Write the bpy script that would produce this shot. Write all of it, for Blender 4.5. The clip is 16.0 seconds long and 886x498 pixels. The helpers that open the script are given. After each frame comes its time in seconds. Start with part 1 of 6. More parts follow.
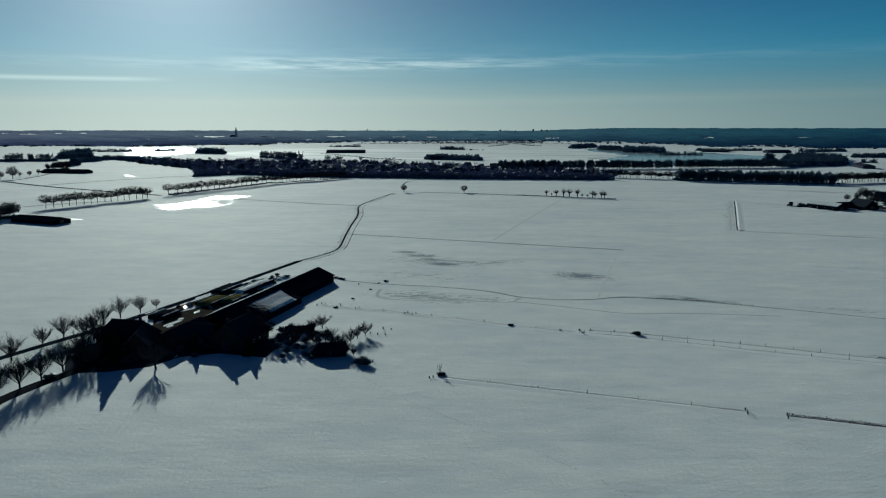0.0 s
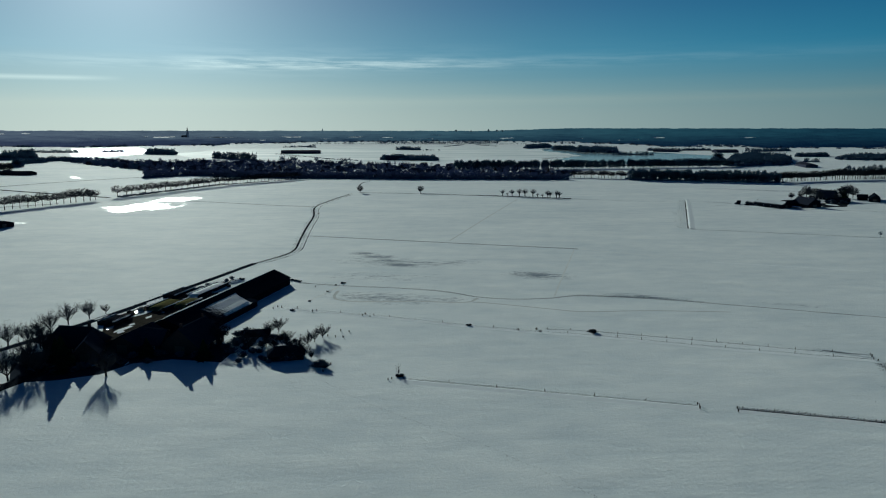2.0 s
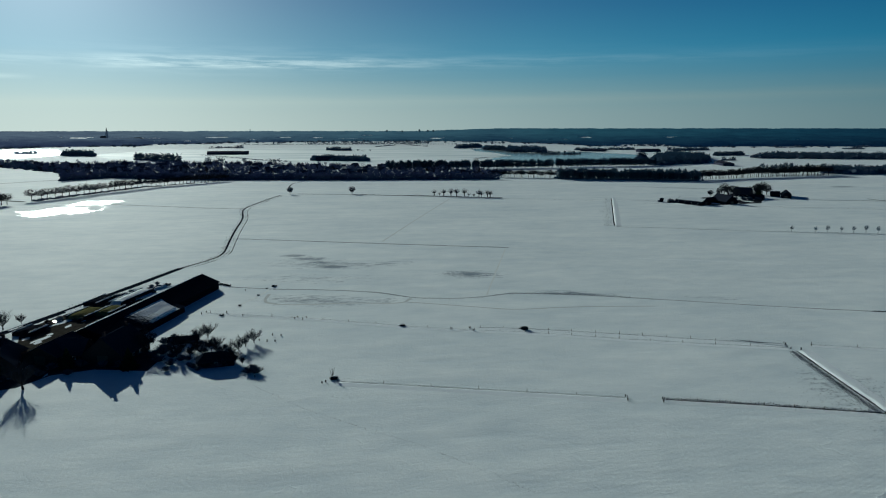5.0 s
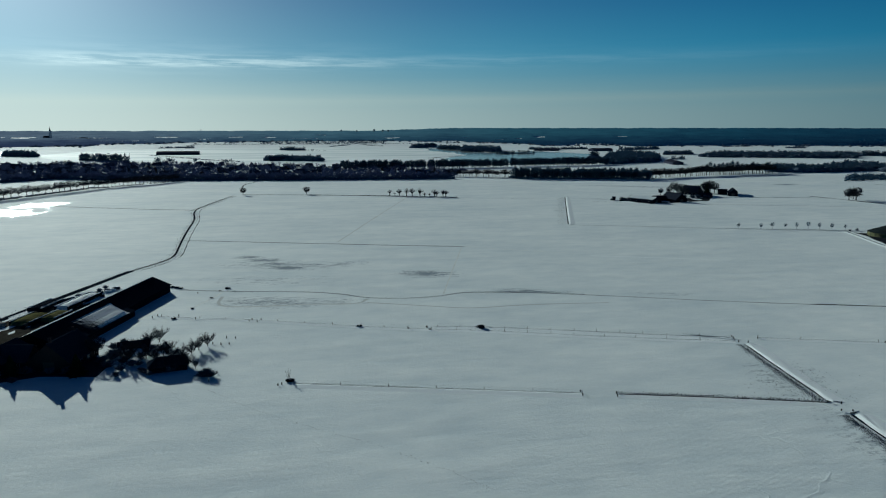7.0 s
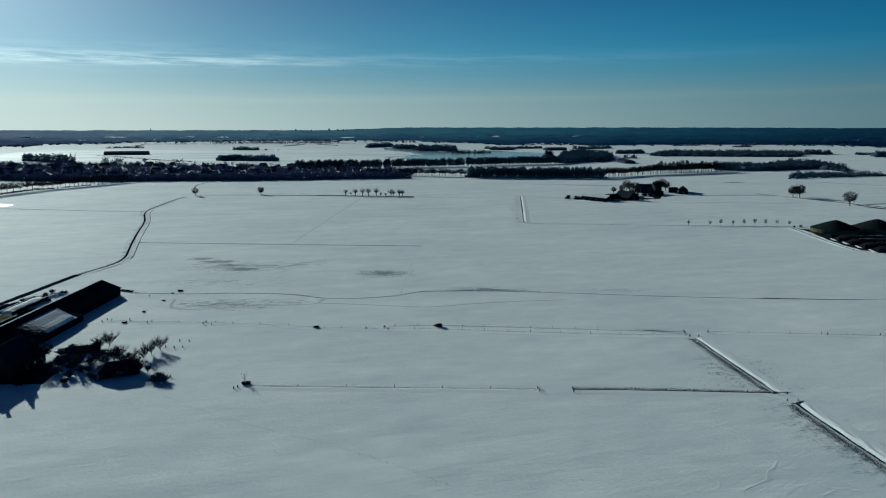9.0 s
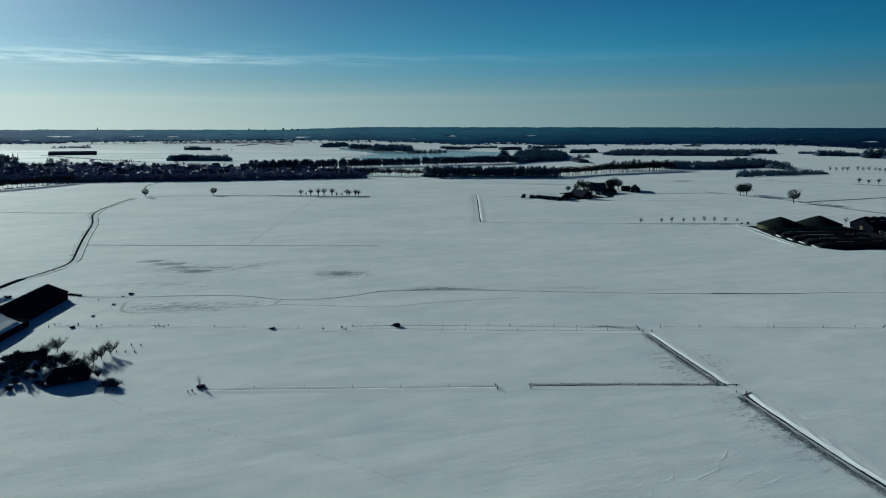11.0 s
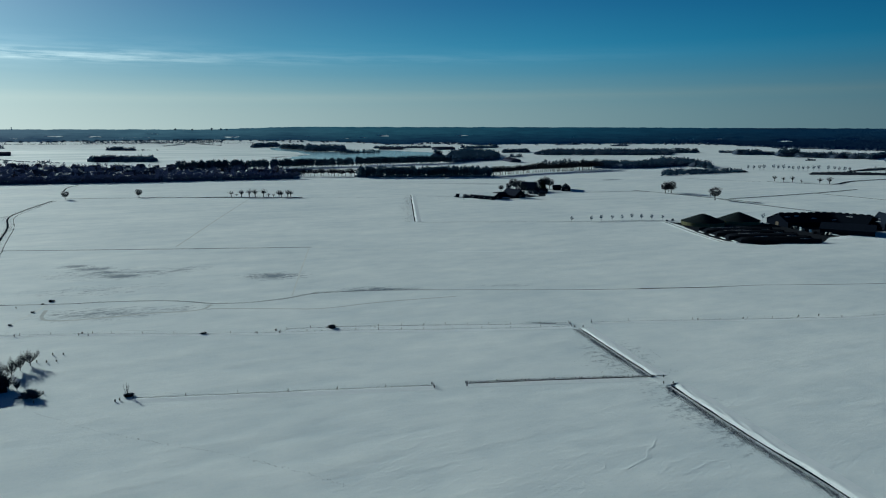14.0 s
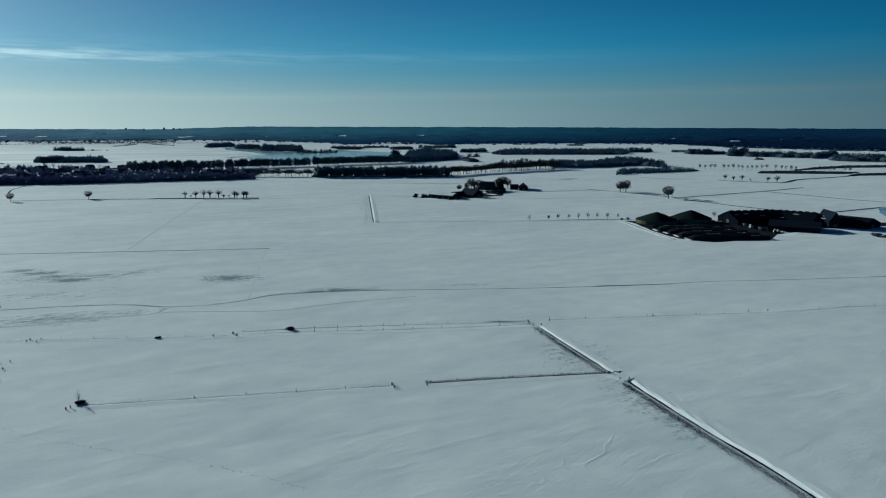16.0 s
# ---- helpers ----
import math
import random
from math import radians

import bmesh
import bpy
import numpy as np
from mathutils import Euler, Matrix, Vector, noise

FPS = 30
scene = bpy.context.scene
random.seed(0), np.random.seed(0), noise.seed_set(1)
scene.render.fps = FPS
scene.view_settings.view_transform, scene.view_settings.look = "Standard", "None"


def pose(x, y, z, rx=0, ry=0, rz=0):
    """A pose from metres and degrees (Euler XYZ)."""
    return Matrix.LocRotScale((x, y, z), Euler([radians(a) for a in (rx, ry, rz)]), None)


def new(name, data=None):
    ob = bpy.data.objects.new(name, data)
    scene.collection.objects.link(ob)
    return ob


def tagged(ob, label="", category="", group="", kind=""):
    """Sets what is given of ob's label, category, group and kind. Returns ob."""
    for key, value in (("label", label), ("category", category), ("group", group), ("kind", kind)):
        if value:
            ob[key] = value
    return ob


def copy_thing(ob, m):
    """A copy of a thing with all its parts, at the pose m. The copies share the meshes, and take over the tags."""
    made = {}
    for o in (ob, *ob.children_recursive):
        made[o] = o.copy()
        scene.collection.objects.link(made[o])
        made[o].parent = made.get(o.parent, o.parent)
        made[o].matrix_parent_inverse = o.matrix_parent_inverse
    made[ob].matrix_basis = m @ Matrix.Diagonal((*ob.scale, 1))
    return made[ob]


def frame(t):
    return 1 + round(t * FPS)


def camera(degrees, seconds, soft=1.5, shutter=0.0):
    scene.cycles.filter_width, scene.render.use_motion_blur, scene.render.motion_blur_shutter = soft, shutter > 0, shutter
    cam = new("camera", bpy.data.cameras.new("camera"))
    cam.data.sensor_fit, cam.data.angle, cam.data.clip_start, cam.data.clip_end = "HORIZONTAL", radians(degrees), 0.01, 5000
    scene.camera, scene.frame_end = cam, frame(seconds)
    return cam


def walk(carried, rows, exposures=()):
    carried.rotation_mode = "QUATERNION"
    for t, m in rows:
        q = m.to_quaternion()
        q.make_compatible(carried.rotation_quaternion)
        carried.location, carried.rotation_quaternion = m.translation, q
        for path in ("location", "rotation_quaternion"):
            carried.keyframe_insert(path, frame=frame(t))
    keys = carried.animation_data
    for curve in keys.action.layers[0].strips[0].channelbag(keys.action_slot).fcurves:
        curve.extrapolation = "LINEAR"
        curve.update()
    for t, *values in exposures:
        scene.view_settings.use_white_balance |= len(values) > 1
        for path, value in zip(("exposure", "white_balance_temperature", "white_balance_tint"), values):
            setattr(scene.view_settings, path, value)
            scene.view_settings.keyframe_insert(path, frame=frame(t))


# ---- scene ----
cam = camera(64.13, 16.0, soft=1.1)
# seconds, place of the hovering drone, yaw, pitch, roll
ROWS = [
    (0.0, -0.002, -0.065, 80.026, 0.015, -9.631, -0.055),
    (0.5, -0.080, -0.044, 80.108, -0.834, -9.630, -0.062),
    (1.0, -0.125, -0.065, 80.191, -1.711, -9.626, -0.063),
    (1.5, -0.144, -0.117, 80.271, -2.607, -9.620, -0.060),
    (2.0, -0.144, -0.193, 80.346, -3.517, -9.614, -0.054),
    (2.5, -0.131, -0.284, 80.414, -4.435, -9.608, -0.046),
    (3.0, -0.112, -0.386, 80.472, -5.357, -9.604, -0.036),
    (3.5, -0.089, -0.493, 80.521, -6.280, -9.600, -0.027),
    (4.0, -0.067, -0.602, 80.559, -7.201, -9.599, -0.018),
    (6.5, -0.037, -1.121, 80.605, -11.735, -9.620, 0.007),
    (7.0, -0.055, -1.218, 80.592, -12.626, -9.629, 0.006),
    (7.5, -0.080, -1.315, 80.576, -13.513, -9.638, 0.004),
    (8.0, -0.112, -1.412, 80.557, -14.397, -9.648, 0.001),
    (8.5, -0.150, -1.512, 80.538, -15.280, -9.659, -0.004),
    (9.0, -0.194, -1.615, 80.521, -16.161, -9.669, -0.010),
    (11.5, -0.440, -2.217, 80.499, -20.586, -9.703, -0.047),
    (12.0, -0.486, -2.355, 80.514, -21.477, -9.706, -0.054),
    (12.5, -0.528, -2.497, 80.537, -22.369, -9.707, -0.061),
    (13.0, -0.567, -2.638, 80.567, -23.260, -9.707, -0.067),
    (13.5, -0.602, -2.776, 80.602, -24.147, -9.706, -0.073),
    (14.0, -0.633, -2.904, 80.641, -25.029, -9.705, -0.079),
    (14.5, -0.661, -3.017, 80.682, -25.900, -9.704, -0.084),
    (15.0, -0.686, -3.106, 80.721, -26.757, -9.705, -0.091),
    (15.5, -0.712, -3.163, 80.755, -27.593, -9.709, -0.098),
    (16.0, -0.740, -3.176, 80.780, -28.401, -9.717, -0.107),
]
walk(cam, [(t, pose(x, y, z, 90 + pitch, roll, yaw)) for t, x, y, z, yaw, pitch, roll in ROWS],
     exposures=[(0.0, -0.1, 6540, 10), (4.0, -0.05, 6450, 10), (9.0, 0.07, 6290, 10), (12.2, 0.12, 6370, 10), (16.0, 0.18, 6160, 10)])

# ---- sun, sky ----
SUN_AZ, SUN_EL = -20.0, 15.0
sun = new("sun", bpy.data.lights.new("sun", "SUN"))
sun.data.energy, sun.data.angle, sun.data.color = 4.15, radians(0.55), (0.89, 1.0, 0.91)
s_dir = Vector((math.sin(radians(SUN_AZ)) * math.cos(radians(SUN_EL)), math.cos(radians(SUN_AZ)) * math.cos(radians(SUN_EL)), math.sin(radians(SUN_EL))))
sun.rotation_euler = s_dir.to_track_quat("Z", "Y").to_euler()
sun.location = (0, 0, 300)


class Net:
    """Short hand for node trees."""

    def __init__(self, tree):
        self.t = tree
        tree.nodes.clear()

    def n(self, kind, ins=None, **attrs):
        node = self.t.nodes.new(kind)
        for k, v in attrs.items():
            setattr(node, k, v)
        for k, v in (ins or {}).items():
            if isinstance(v, bpy.types.NodeSocket):
                self.t.links.new(v, node.inputs[k])
            else:
                node.inputs[k].default_value = v
        return node

    def math(self, op, a, b=0.0, c=0.0, clamp=False):
        return self.n("ShaderNodeMath", {0: a, 1: b, 2: c}, operation=op, use_clamp=clamp).outputs[0]

    def ramp(self, fac, stops):
        node = self.n("ShaderNodeValToRGB", {0: fac})
        r = node.color_ramp
        while len(r.elements) < len(stops):
            r.elements.new(0.5)
        for e, (p, c) in zip(r.elements, stops):
            e.position, e.color = p, c if len(c) == 4 else (*c, 1)
        return node.outputs[0]

    def mix(self, fac, a, b, mode="MIX"):
        node = self.n("ShaderNodeMix", {0: fac, 6: a, 7: b}, data_type="RGBA", blend_type=mode)
        return node.outputs[2]

    def noise(self, vec, scale, detail=4.0, rough=0.55):
        ins = {"Scale": scale, "Detail": detail, "Roughness": rough}
        if vec is not None:
            ins["Vector"] = vec
        return self.n("ShaderNodeTexNoise", ins).outputs[0]


SKY_STOPS = [(0.0, (0.07, 0.175, 0.215)), (0.014, (0.062, 0.175, 0.22)), (0.03, (0.014, 0.165, 0.235)), (0.062, (0.0, 0.165, 0.28)), (0.104, (0.0, 0.105, 0.225)), (0.2, (0.0, 0.032, 0.11)), (0.4, (0.0, 0.011, 0.042)), (1.0, (0.0, 0.005, 0.022))]
GLOW_COLOUR, HAZE_COLOUR = (0.52, 0.63, 0.63), (0.58, 0.56, 0.45)
SKY_STRENGTH = 1.2
world = bpy.data.worlds.new("sky")
world.use_nodes = True
scene.world = world
N = Net(world.node_tree)
sky = N.n("ShaderNodeTexSky", sky_type="NISHITA", sun_disc=False, sun_elevation=radians(SUN_EL), sun_rotation=radians(SUN_AZ), altitude=80, air_density=1.3, dust_density=1.2, ozone_density=2.5)
way = N.n("ShaderNodeTexCoord").outputs["Generated"]
sep = N.n("ShaderNodeSeparateXYZ", {0: way})
elev = N.math("ARCSINE", sep.outputs[2])
azim = N.math("ARCTAN2", sep.outputs[0], sep.outputs[1])
# clear winter sky: pale at the horizon, deep teal above, a glow round the sun
e01 = N.math("MULTIPLY", elev, 2.0 / math.pi, clamp=True)
base = N.ramp(e01, SKY_STOPS)
cosang = N.n("ShaderNodeVectorMath", {0: way, 1: tuple(s_dir)}, operation="DOT_PRODUCT").outputs["Value"]
ang = N.math("ARCCOSINE", cosang)
glow = N.math("POWER", 2.718, N.math("MULTIPLY", ang, -1.0 / radians(8.7)))
haze_glow = N.math("POWER", 2.718, N.math("ADD", N.math("MULTIPLY", ang, -1.0 / radians(25)), N.math("MULTIPLY", elev, -1.0 / radians(5))))
air = N.n("ShaderNodeVectorMath", {0: sky.outputs[0], 1: (0.03, 0.03, 0.03)}, operation="MULTIPLY").outputs[0]
soft_air = N.n("ShaderNodeVectorMath", {0: air, 1: N.n("ShaderNodeVectorMath", {0: air, 1: (1, 1, 1)}, operation="ADD").outputs[0]}, operation="DIVIDE").outputs[0]
base = N.mix(0.012, base, soft_air)
# the sky grows deeper away from the sun
away = N.ramp(N.math("DIVIDE", ang, math.pi), [(0.0, (1, 1, 1)), (0.2, (1, 1, 1)), (0.29, (0.84, 0.9, 0.92)), (0.36, (0.62, 0.76, 0.8)), (0.45, (0.42, 0.56, 0.62)), (0.55, (0.42, 0.55, 0.64)), (0.7, (0.5, 0.68, 0.8)), (1.0, (0.55, 0.75, 0.9))])
base = N.mix(1.0, base, away, "MULTIPLY")
lift = N.n("ShaderNodeVectorMath", {0: GLOW_COLOUR, 3: glow}, operation="SCALE").outputs[0]
lift2 = N.n("ShaderNodeVectorMath", {0: HAZE_COLOUR, 3: haze_glow}, operation="SCALE").outputs[0]
col = N.n("ShaderNodeVectorMath", {0: base, 1: lift}, operation="ADD").outputs[0]
col = N.n("ShaderNodeVectorMath", {0: col, 1: lift2}, operation="ADD").outputs[0]
# thin cirrus streaks, stretched along the horizon
flat = N.n("ShaderNodeCombineXYZ", {0: N.math("MULTIPLY_ADD", elev, 12.0, N.math("MULTIPLY", azim, 8.5)), 1: N.math("MULTIPLY", elev, 120.0), 2: 0.0}).outputs[0]
streak = N.noise(flat, 1.1, 7.0, 0.62)
e5 = N.math("MULTIPLY_ADD", azim, -0.012, elev)
az01 = N.math("MULTIPLY_ADD", azim, 0.6, 0.5)
e5 = N.math("MULTIPLY", e5, 5.0)
high = N.ramp(e5, [(0.33, (0, 0, 0)), (0.39, (0.12, 0.12, 0.12)), (0.425, (1, 1, 1)), (0.452, (0.9, 0.9, 0.9)), (0.49, (0.16, 0.16, 0.16)), (0.60, (0, 0, 0))])
side = N.ramp(az01, [(0.2, (0.15, 0.15, 0.15)), (0.31, (0.25, 0.25, 0.25)), (0.37, (1, 1, 1)), (0.52, (0.85, 0.85, 0.85)), (0.6, (0.35, 0.35, 0.35)), (0.8, (0.15, 0.15, 0.15)), (1.0, (0, 0, 0))])
left = N.math("MULTIPLY", N.ramp(e5, [(0.315, (0, 0, 0)), (0.335, (1, 1, 1)), (0.355, (0, 0, 0))]), N.ramp(az01, [(0.18, (1, 1, 1)), (0.25, (0.8, 0.8, 0.8)), (0.29, (0, 0, 0))]))
low = N.ramp(N.math("MULTIPLY_ADD", N.math("SUBTRACT", streak, 0.5), 0.03, e5), [(0.0, (0.75, 0.75, 0.75)), (0.14, (0.7, 0.7, 0.7)), (0.185, (0.88, 0.88, 0.88)), (0.235, (0.5, 0.5, 0.5)), (0.34, (0.2, 0.2, 0.2)), (0.52, (0, 0, 0))])
veil = N.math("MULTIPLY", N.math("MULTIPLY", high, side), N.ramp(streak, [(0.40, (0, 0, 0)), (0.62, (1, 1, 1))]), clamp=True)
veil = N.math("ADD", veil, N.math("MULTIPLY", left, 0.6), clamp=True)
band = N.n("ShaderNodeVectorMath", {0: (0.66, 0.72, 0.6), 3: N.math("POWER", 2.718, N.math("MULTIPLY", ang, -1.0 / radians(31)))}, operation="SCALE").outputs[0]
band = N.n("ShaderNodeVectorMath", {0: band, 1: N.mix(1.0, (0.07, 0.14, 0.16, 1), away, "MULTIPLY")}, operation="ADD").outputs[0]
col = N.mix(N.math("MULTIPLY", low, 0.7), col, band)
bright = N.n("ShaderNodeVectorMath", {0: (0.40, 0.42, 0.36), 3: N.math("POWER", 2.718, N.math("MULTIPLY", ang, -1.0 / radians(40)))}, operation="SCALE").outputs[0]
col = N.n("ShaderNodeVectorMath", {0: col, 1: N.n("ShaderNodeVectorMath", {0: bright, 3: N.math("MULTIPLY", veil, 1.05)}, operation="SCALE").outputs[0]}, operation="ADD").outputs[0]
back = N.n("ShaderNodeBackground", {0: col, 1: SKY_STRENGTH})
N.n("ShaderNodeOutputWorld", {0: back.outputs[0]})


# ---- materials ----
def mat(name):
    m = bpy.data.materials.new(name)
    m.use_nodes = True
    return m, Net(m.node_tree)


def finish(net, base, rough=0.8, bump=None, strength=0.3, dist=0.1, metal=0.0, spec=0.3, extra=None, lets=None):
    ins = {"Base Color": base, "Roughness": rough, "Metallic": metal, "Specular IOR Level": spec}
    ins.update(extra or {})
    p = net.n("ShaderNodeBsdfPrincipled", ins)
    if bump is not None:
        net.t.links.new(net.n("ShaderNodeBump", {"Height": bump, "Strength": strength, "Distance": dist}).outputs[0], p.inputs["Normal"])
    if lets:
        thin = net.n("ShaderNodeBsdfTranslucent", {"Color": (*lets[1], 1)})
        p = net.n("ShaderNodeMixShader", {0: lets[0], 1: p.outputs[0], 2: thin.outputs[0]})
    net.n("ShaderNodeOutputMaterial", {0: p.outputs[0]})


def plain(name, a, b, scale=2.0, rough=0.8, metal=0.0, spec=0.0, bump=0.2, dist=0.03, per=0.25, lets=None):
    """Two-tone noisy material with a little change from object to object; lets: the share and colour of light that thin twigs let through."""
    m, n = mat(name)
    co = n.n("ShaderNodeTexCoord").outputs["Object"]
    big, fine = n.noise(co, scale, 5.0), n.noise(co, scale * 9, 3.0)
    c = n.mix(n.ramp(n.math("MULTIPLY_ADD", fine, 0.35, n.math("MULTIPLY", big, 0.65)), [(0.3, (0, 0, 0)), (0.7, (1, 1, 1))]), (*a, 1), (*b, 1))
    rnd = n.n("ShaderNodeObjectInfo").outputs["Random"]
    c = n.n("ShaderNodeHueSaturation", {"Value": n.math("MULTIPLY_ADD", rnd, per * 2, 1.0 - per), "Color": c}).outputs[0]
    finish(n, c, rough, fine, bump, dist, metal, spec, lets=lets)
    return m


def snow_material(name, grass_spots=True):
    m, n = mat(name)
    pos = n.n("ShaderNodeNewGeometry").outputs["Position"]
    sp = n.n("ShaderNodeSeparateXYZ", {0: pos})
    # wind streaks run across the fields
    turned = n.n("ShaderNodeMapping", {0: pos, 2: (0, 0, radians(12)), 3: (0.7, 1.0, 1.0)}).outputs[0]
    wide = n.noise(turned, 0.012, 4.0, 0.5)
    drift = n.noise(turned, 0.11, 3.6, 0.52)
    blown = n.noise(n.n("ShaderNodeMapping", {0: pos, 2: (0, 0, radians(-16)), 3: (0.2, 1.0, 1.0)}).outputs[0], 0.42, 6.0, 0.66)
    grain = n.noise(pos, 0.9, 5.0, 0.65)
    # long soft sweeps of drifted snow
    sweep = n.noise(n.n("ShaderNodeMapping", {0: pos, 2: (0, 0, radians(8)), 3: (0.33, 1.0, 1.0)}).outputs[0], 0.06, 4.0, 0.55)
    tone = n.math("MULTIPLY_ADD", n.math("MULTIPLY_ADD", sweep, 0.5, n.math("MULTIPLY", wide, 0.5)), 0.52, n.math("MULTIPLY_ADD", drift, 0.2, n.math("MULTIPLY_ADD", blown, 0.12, n.math("MULTIPLY", grain, 0.16))))
    c = n.mix(n.ramp(tone, [(0.36, (0, 0, 0)), (0.63, (1, 1, 1))]), (0.59, 0.67, 0.71, 1), (0.87, 0.91, 0.9, 1))
    c = n.mix(n.math("MULTIPLY", n.ramp(grain, [(0.52, (0, 0, 0)), (0.8, (1, 1, 1))]), 0.25), c, (0.45, 0.47, 0.44, 1))
    fleck = n.math("MULTIPLY", n.ramp(n.noise(pos, 2.4, 3.0, 0.6), [(0.60, (0, 0, 0)), (0.72, (1, 1, 1))]), n.ramp(n.noise(pos, 0.05, 4.0), [(0.40, (0.15, 0.15, 0.15)), (0.62, (1, 1, 1))]))
    c = n.mix(n.math("MULTIPLY", fleck, 0.4), c, (0.30, 0.33, 0.33, 1))
    if grass_spots:
        # thin places where the pasture shows: centre, half sizes, turn, strength
        spots = None
        for (x, y), rx, ry, turn, amount in THIN_SNOW:
            local = n.n("ShaderNodeMapping", {0: pos, 1: (x, y, 0), 2: (0, 0, radians(turn)), 3: (rx, ry, 1)}, vector_type="TEXTURE").outputs[0]
            flat2 = n.n("ShaderNodeCombineXYZ", {0: n.n("ShaderNodeSeparateXYZ", {0: local}).outputs[0], 1: n.n("ShaderNodeSeparateXYZ", {0: local}).outputs[1], 2: 0.0}).outputs[0]
            d = n.n("ShaderNodeVectorMath", {0: flat2}, operation="LENGTH").outputs["Value"]
            w = n.math("MULTIPLY", n.math("SUBTRACT", 1.0, d, clamp=True), amount)
            spots = w if spots is None else n.math("MAXIMUM", spots, w)
        torn = n.noise(n.n("ShaderNodeMapping", {0: pos, 2: (0, 0, radians(14)), 3: (0.4, 1.0, 1.0)}).outputs[0], 0.34, 7.0, 0.75)
        torn2 = n.noise(pos, 0.7, 5.0, 0.7)
        k = n.math("MULTIPLY_ADD", spots, 0.36, n.math("MULTIPLY_ADD", torn, 0.9, n.math("MULTIPLY", torn2, 0.45)))
        thin = n.math("MULTIPLY", n.ramp(k, [(0.75, (0, 0, 0)), (0.95, (1, 1, 1))]), n.ramp(spots, [(0.0, (0, 0, 0)), (0.12, (1, 1, 1))]))
        c = n.mix(n.math("MULTIPLY", thin, 0.85), c, (0.11, 0.155, 0.21, 1))
    # drift lips and faint plough lines under the snow
    cell = n.noise(pos, 0.10, 3.0, 0.5)
    lip = n.ramp(n.math("ABSOLUTE", n.math("SUBTRACT", cell, 0.5)), [(0.0, (1, 1, 1)), (0.012, (0.7, 0.7, 0.7)), (0.03, (0, 0, 0))])
    lip = n.math("MULTIPLY", lip, n.ramp(n.noise(pos, 0.045, 2.0), [(0.55, (0, 0, 0)), (0.68, (1, 1, 1))]))
    plough = n.n("ShaderNodeTexWave", {0: n.n("ShaderNodeMapping", {0: pos, 2: (0, 0, radians(68))}).outputs[0], "Scale": 0.22, "Distortion": 2.2, "Detail": 2.0, "Detail Scale": 0.6}).outputs[1]
    crust = n.noise(pos, 2.6, 4.0, 0.7)
    bump = n.math("ADD", n.math("MULTIPLY_ADD", sweep, 0.85, n.math("MULTIPLY_ADD", drift, 0.46, n.math("MULTIPLY_ADD", grain, 0.2, n.math("MULTIPLY", n.math("MULTIPLY", blown, n.ramp(n.noise(pos, 0.022, 3.0), [(0.4, (0.25, 0.25, 0.25)), (0.62, (1, 1, 1))])), 0.17)))), n.math("MULTIPLY_ADD", lip, 0.09, n.math("MULTIPLY_ADD", plough, 0.012, n.math("MULTIPLY", crust, 0.05))))
    rough, spec = 0.85, 0.04
    if grass_spots:
        # frozen melt water lies in a hollow: centre, half sizes, turn
        wet = None
        for (x, y), rx, ry, turn in WET_ICE:
            local = n.n("ShaderNodeMapping", {0: pos, 1: (x, y, 0), 2: (0, 0, radians(turn)), 3: (rx, ry, 1)}, vector_type="TEXTURE").outputs[0]
            ls = n.n("ShaderNodeSeparateXYZ", {0: local})
            d = n.n("ShaderNodeVectorMath", {0: n.n("ShaderNodeCombineXYZ", {0: ls.outputs[0], 1: ls.outputs[1], 2: 0.0}).outputs[0]}, operation="LENGTH").outputs["Value"]
            w = n.math("SUBTRACT", 1.0, d, clamp=True)
            wet = w if wet is None else n.math("MAXIMUM", wet, w)
        pool = n.math("MULTIPLY_ADD", n.noise(n.n("ShaderNodeMapping", {0: pos, 3: (1.0, 0.35, 1.0)}).outputs[0], 0.06, 8.0, 0.7), 3.1, n.math("MULTIPLY_ADD", wet, 1.6, -1.78))
        pool = n.math("MULTIPLY", n.ramp(pool, [(0.52, (0, 0, 0)), (0.72, (1, 1, 1))]), n.ramp(wet, [(0.0, (0, 0, 0)), (0.15, (1, 1, 1))]))
        rough = n.math("MULTIPLY_ADD", pool, -0.42, rough)
        spec = n.math("MULTIPLY_ADD", pool, 0.45, spec)
    finish(n, c, rough, bump, 0.46, 0.9, 0.0, spec)
    return m


THIN_SNOW = [
    ((-4.7, 426.0), 50, 22, -14, 0.5), ((-14.7, 445.7), 18, 9, -14, 0.9), ((-24.1, 458.3), 14, 8, -14, 0.85), ((-7.0, 432.1), 14, 8, -14, 0.9), ((13.0, 424.5), 16, 6, -14, 0.7), ((-0.0, 417.5), 18, 9, -14, 1.0), ((77.1, 383.4), 24, 14, -20, 0.85), ((29.3, 421.6), 30, 12, 20, 0.5), ((-8.4, 333.5), 40, 16, -15, 0.6), ((22.2, 329.2), 24, 8, -15, 0.45),
    ((117.9, 328.8), 26, 7, -20, 0.75), ((182.6, 308.8), 20, 5, -20, 0.4), ((160.1, 193.6), 26, 16, 60, 0.4), ((148.4, 140.3), 14, 40, -10, 0.45), ((-11.9, 384.3), 50, 18, -10, 0.3),
    ((719.5, 904.3), 30, 16, 10, 0.9), ((488.4, 917.1), 120, 18, -30, 0.5), ((358.2, 762.2), 60, 14, -30, 0.4), ((264.6, 647.3), 6, 60, -10, 0.4),
]
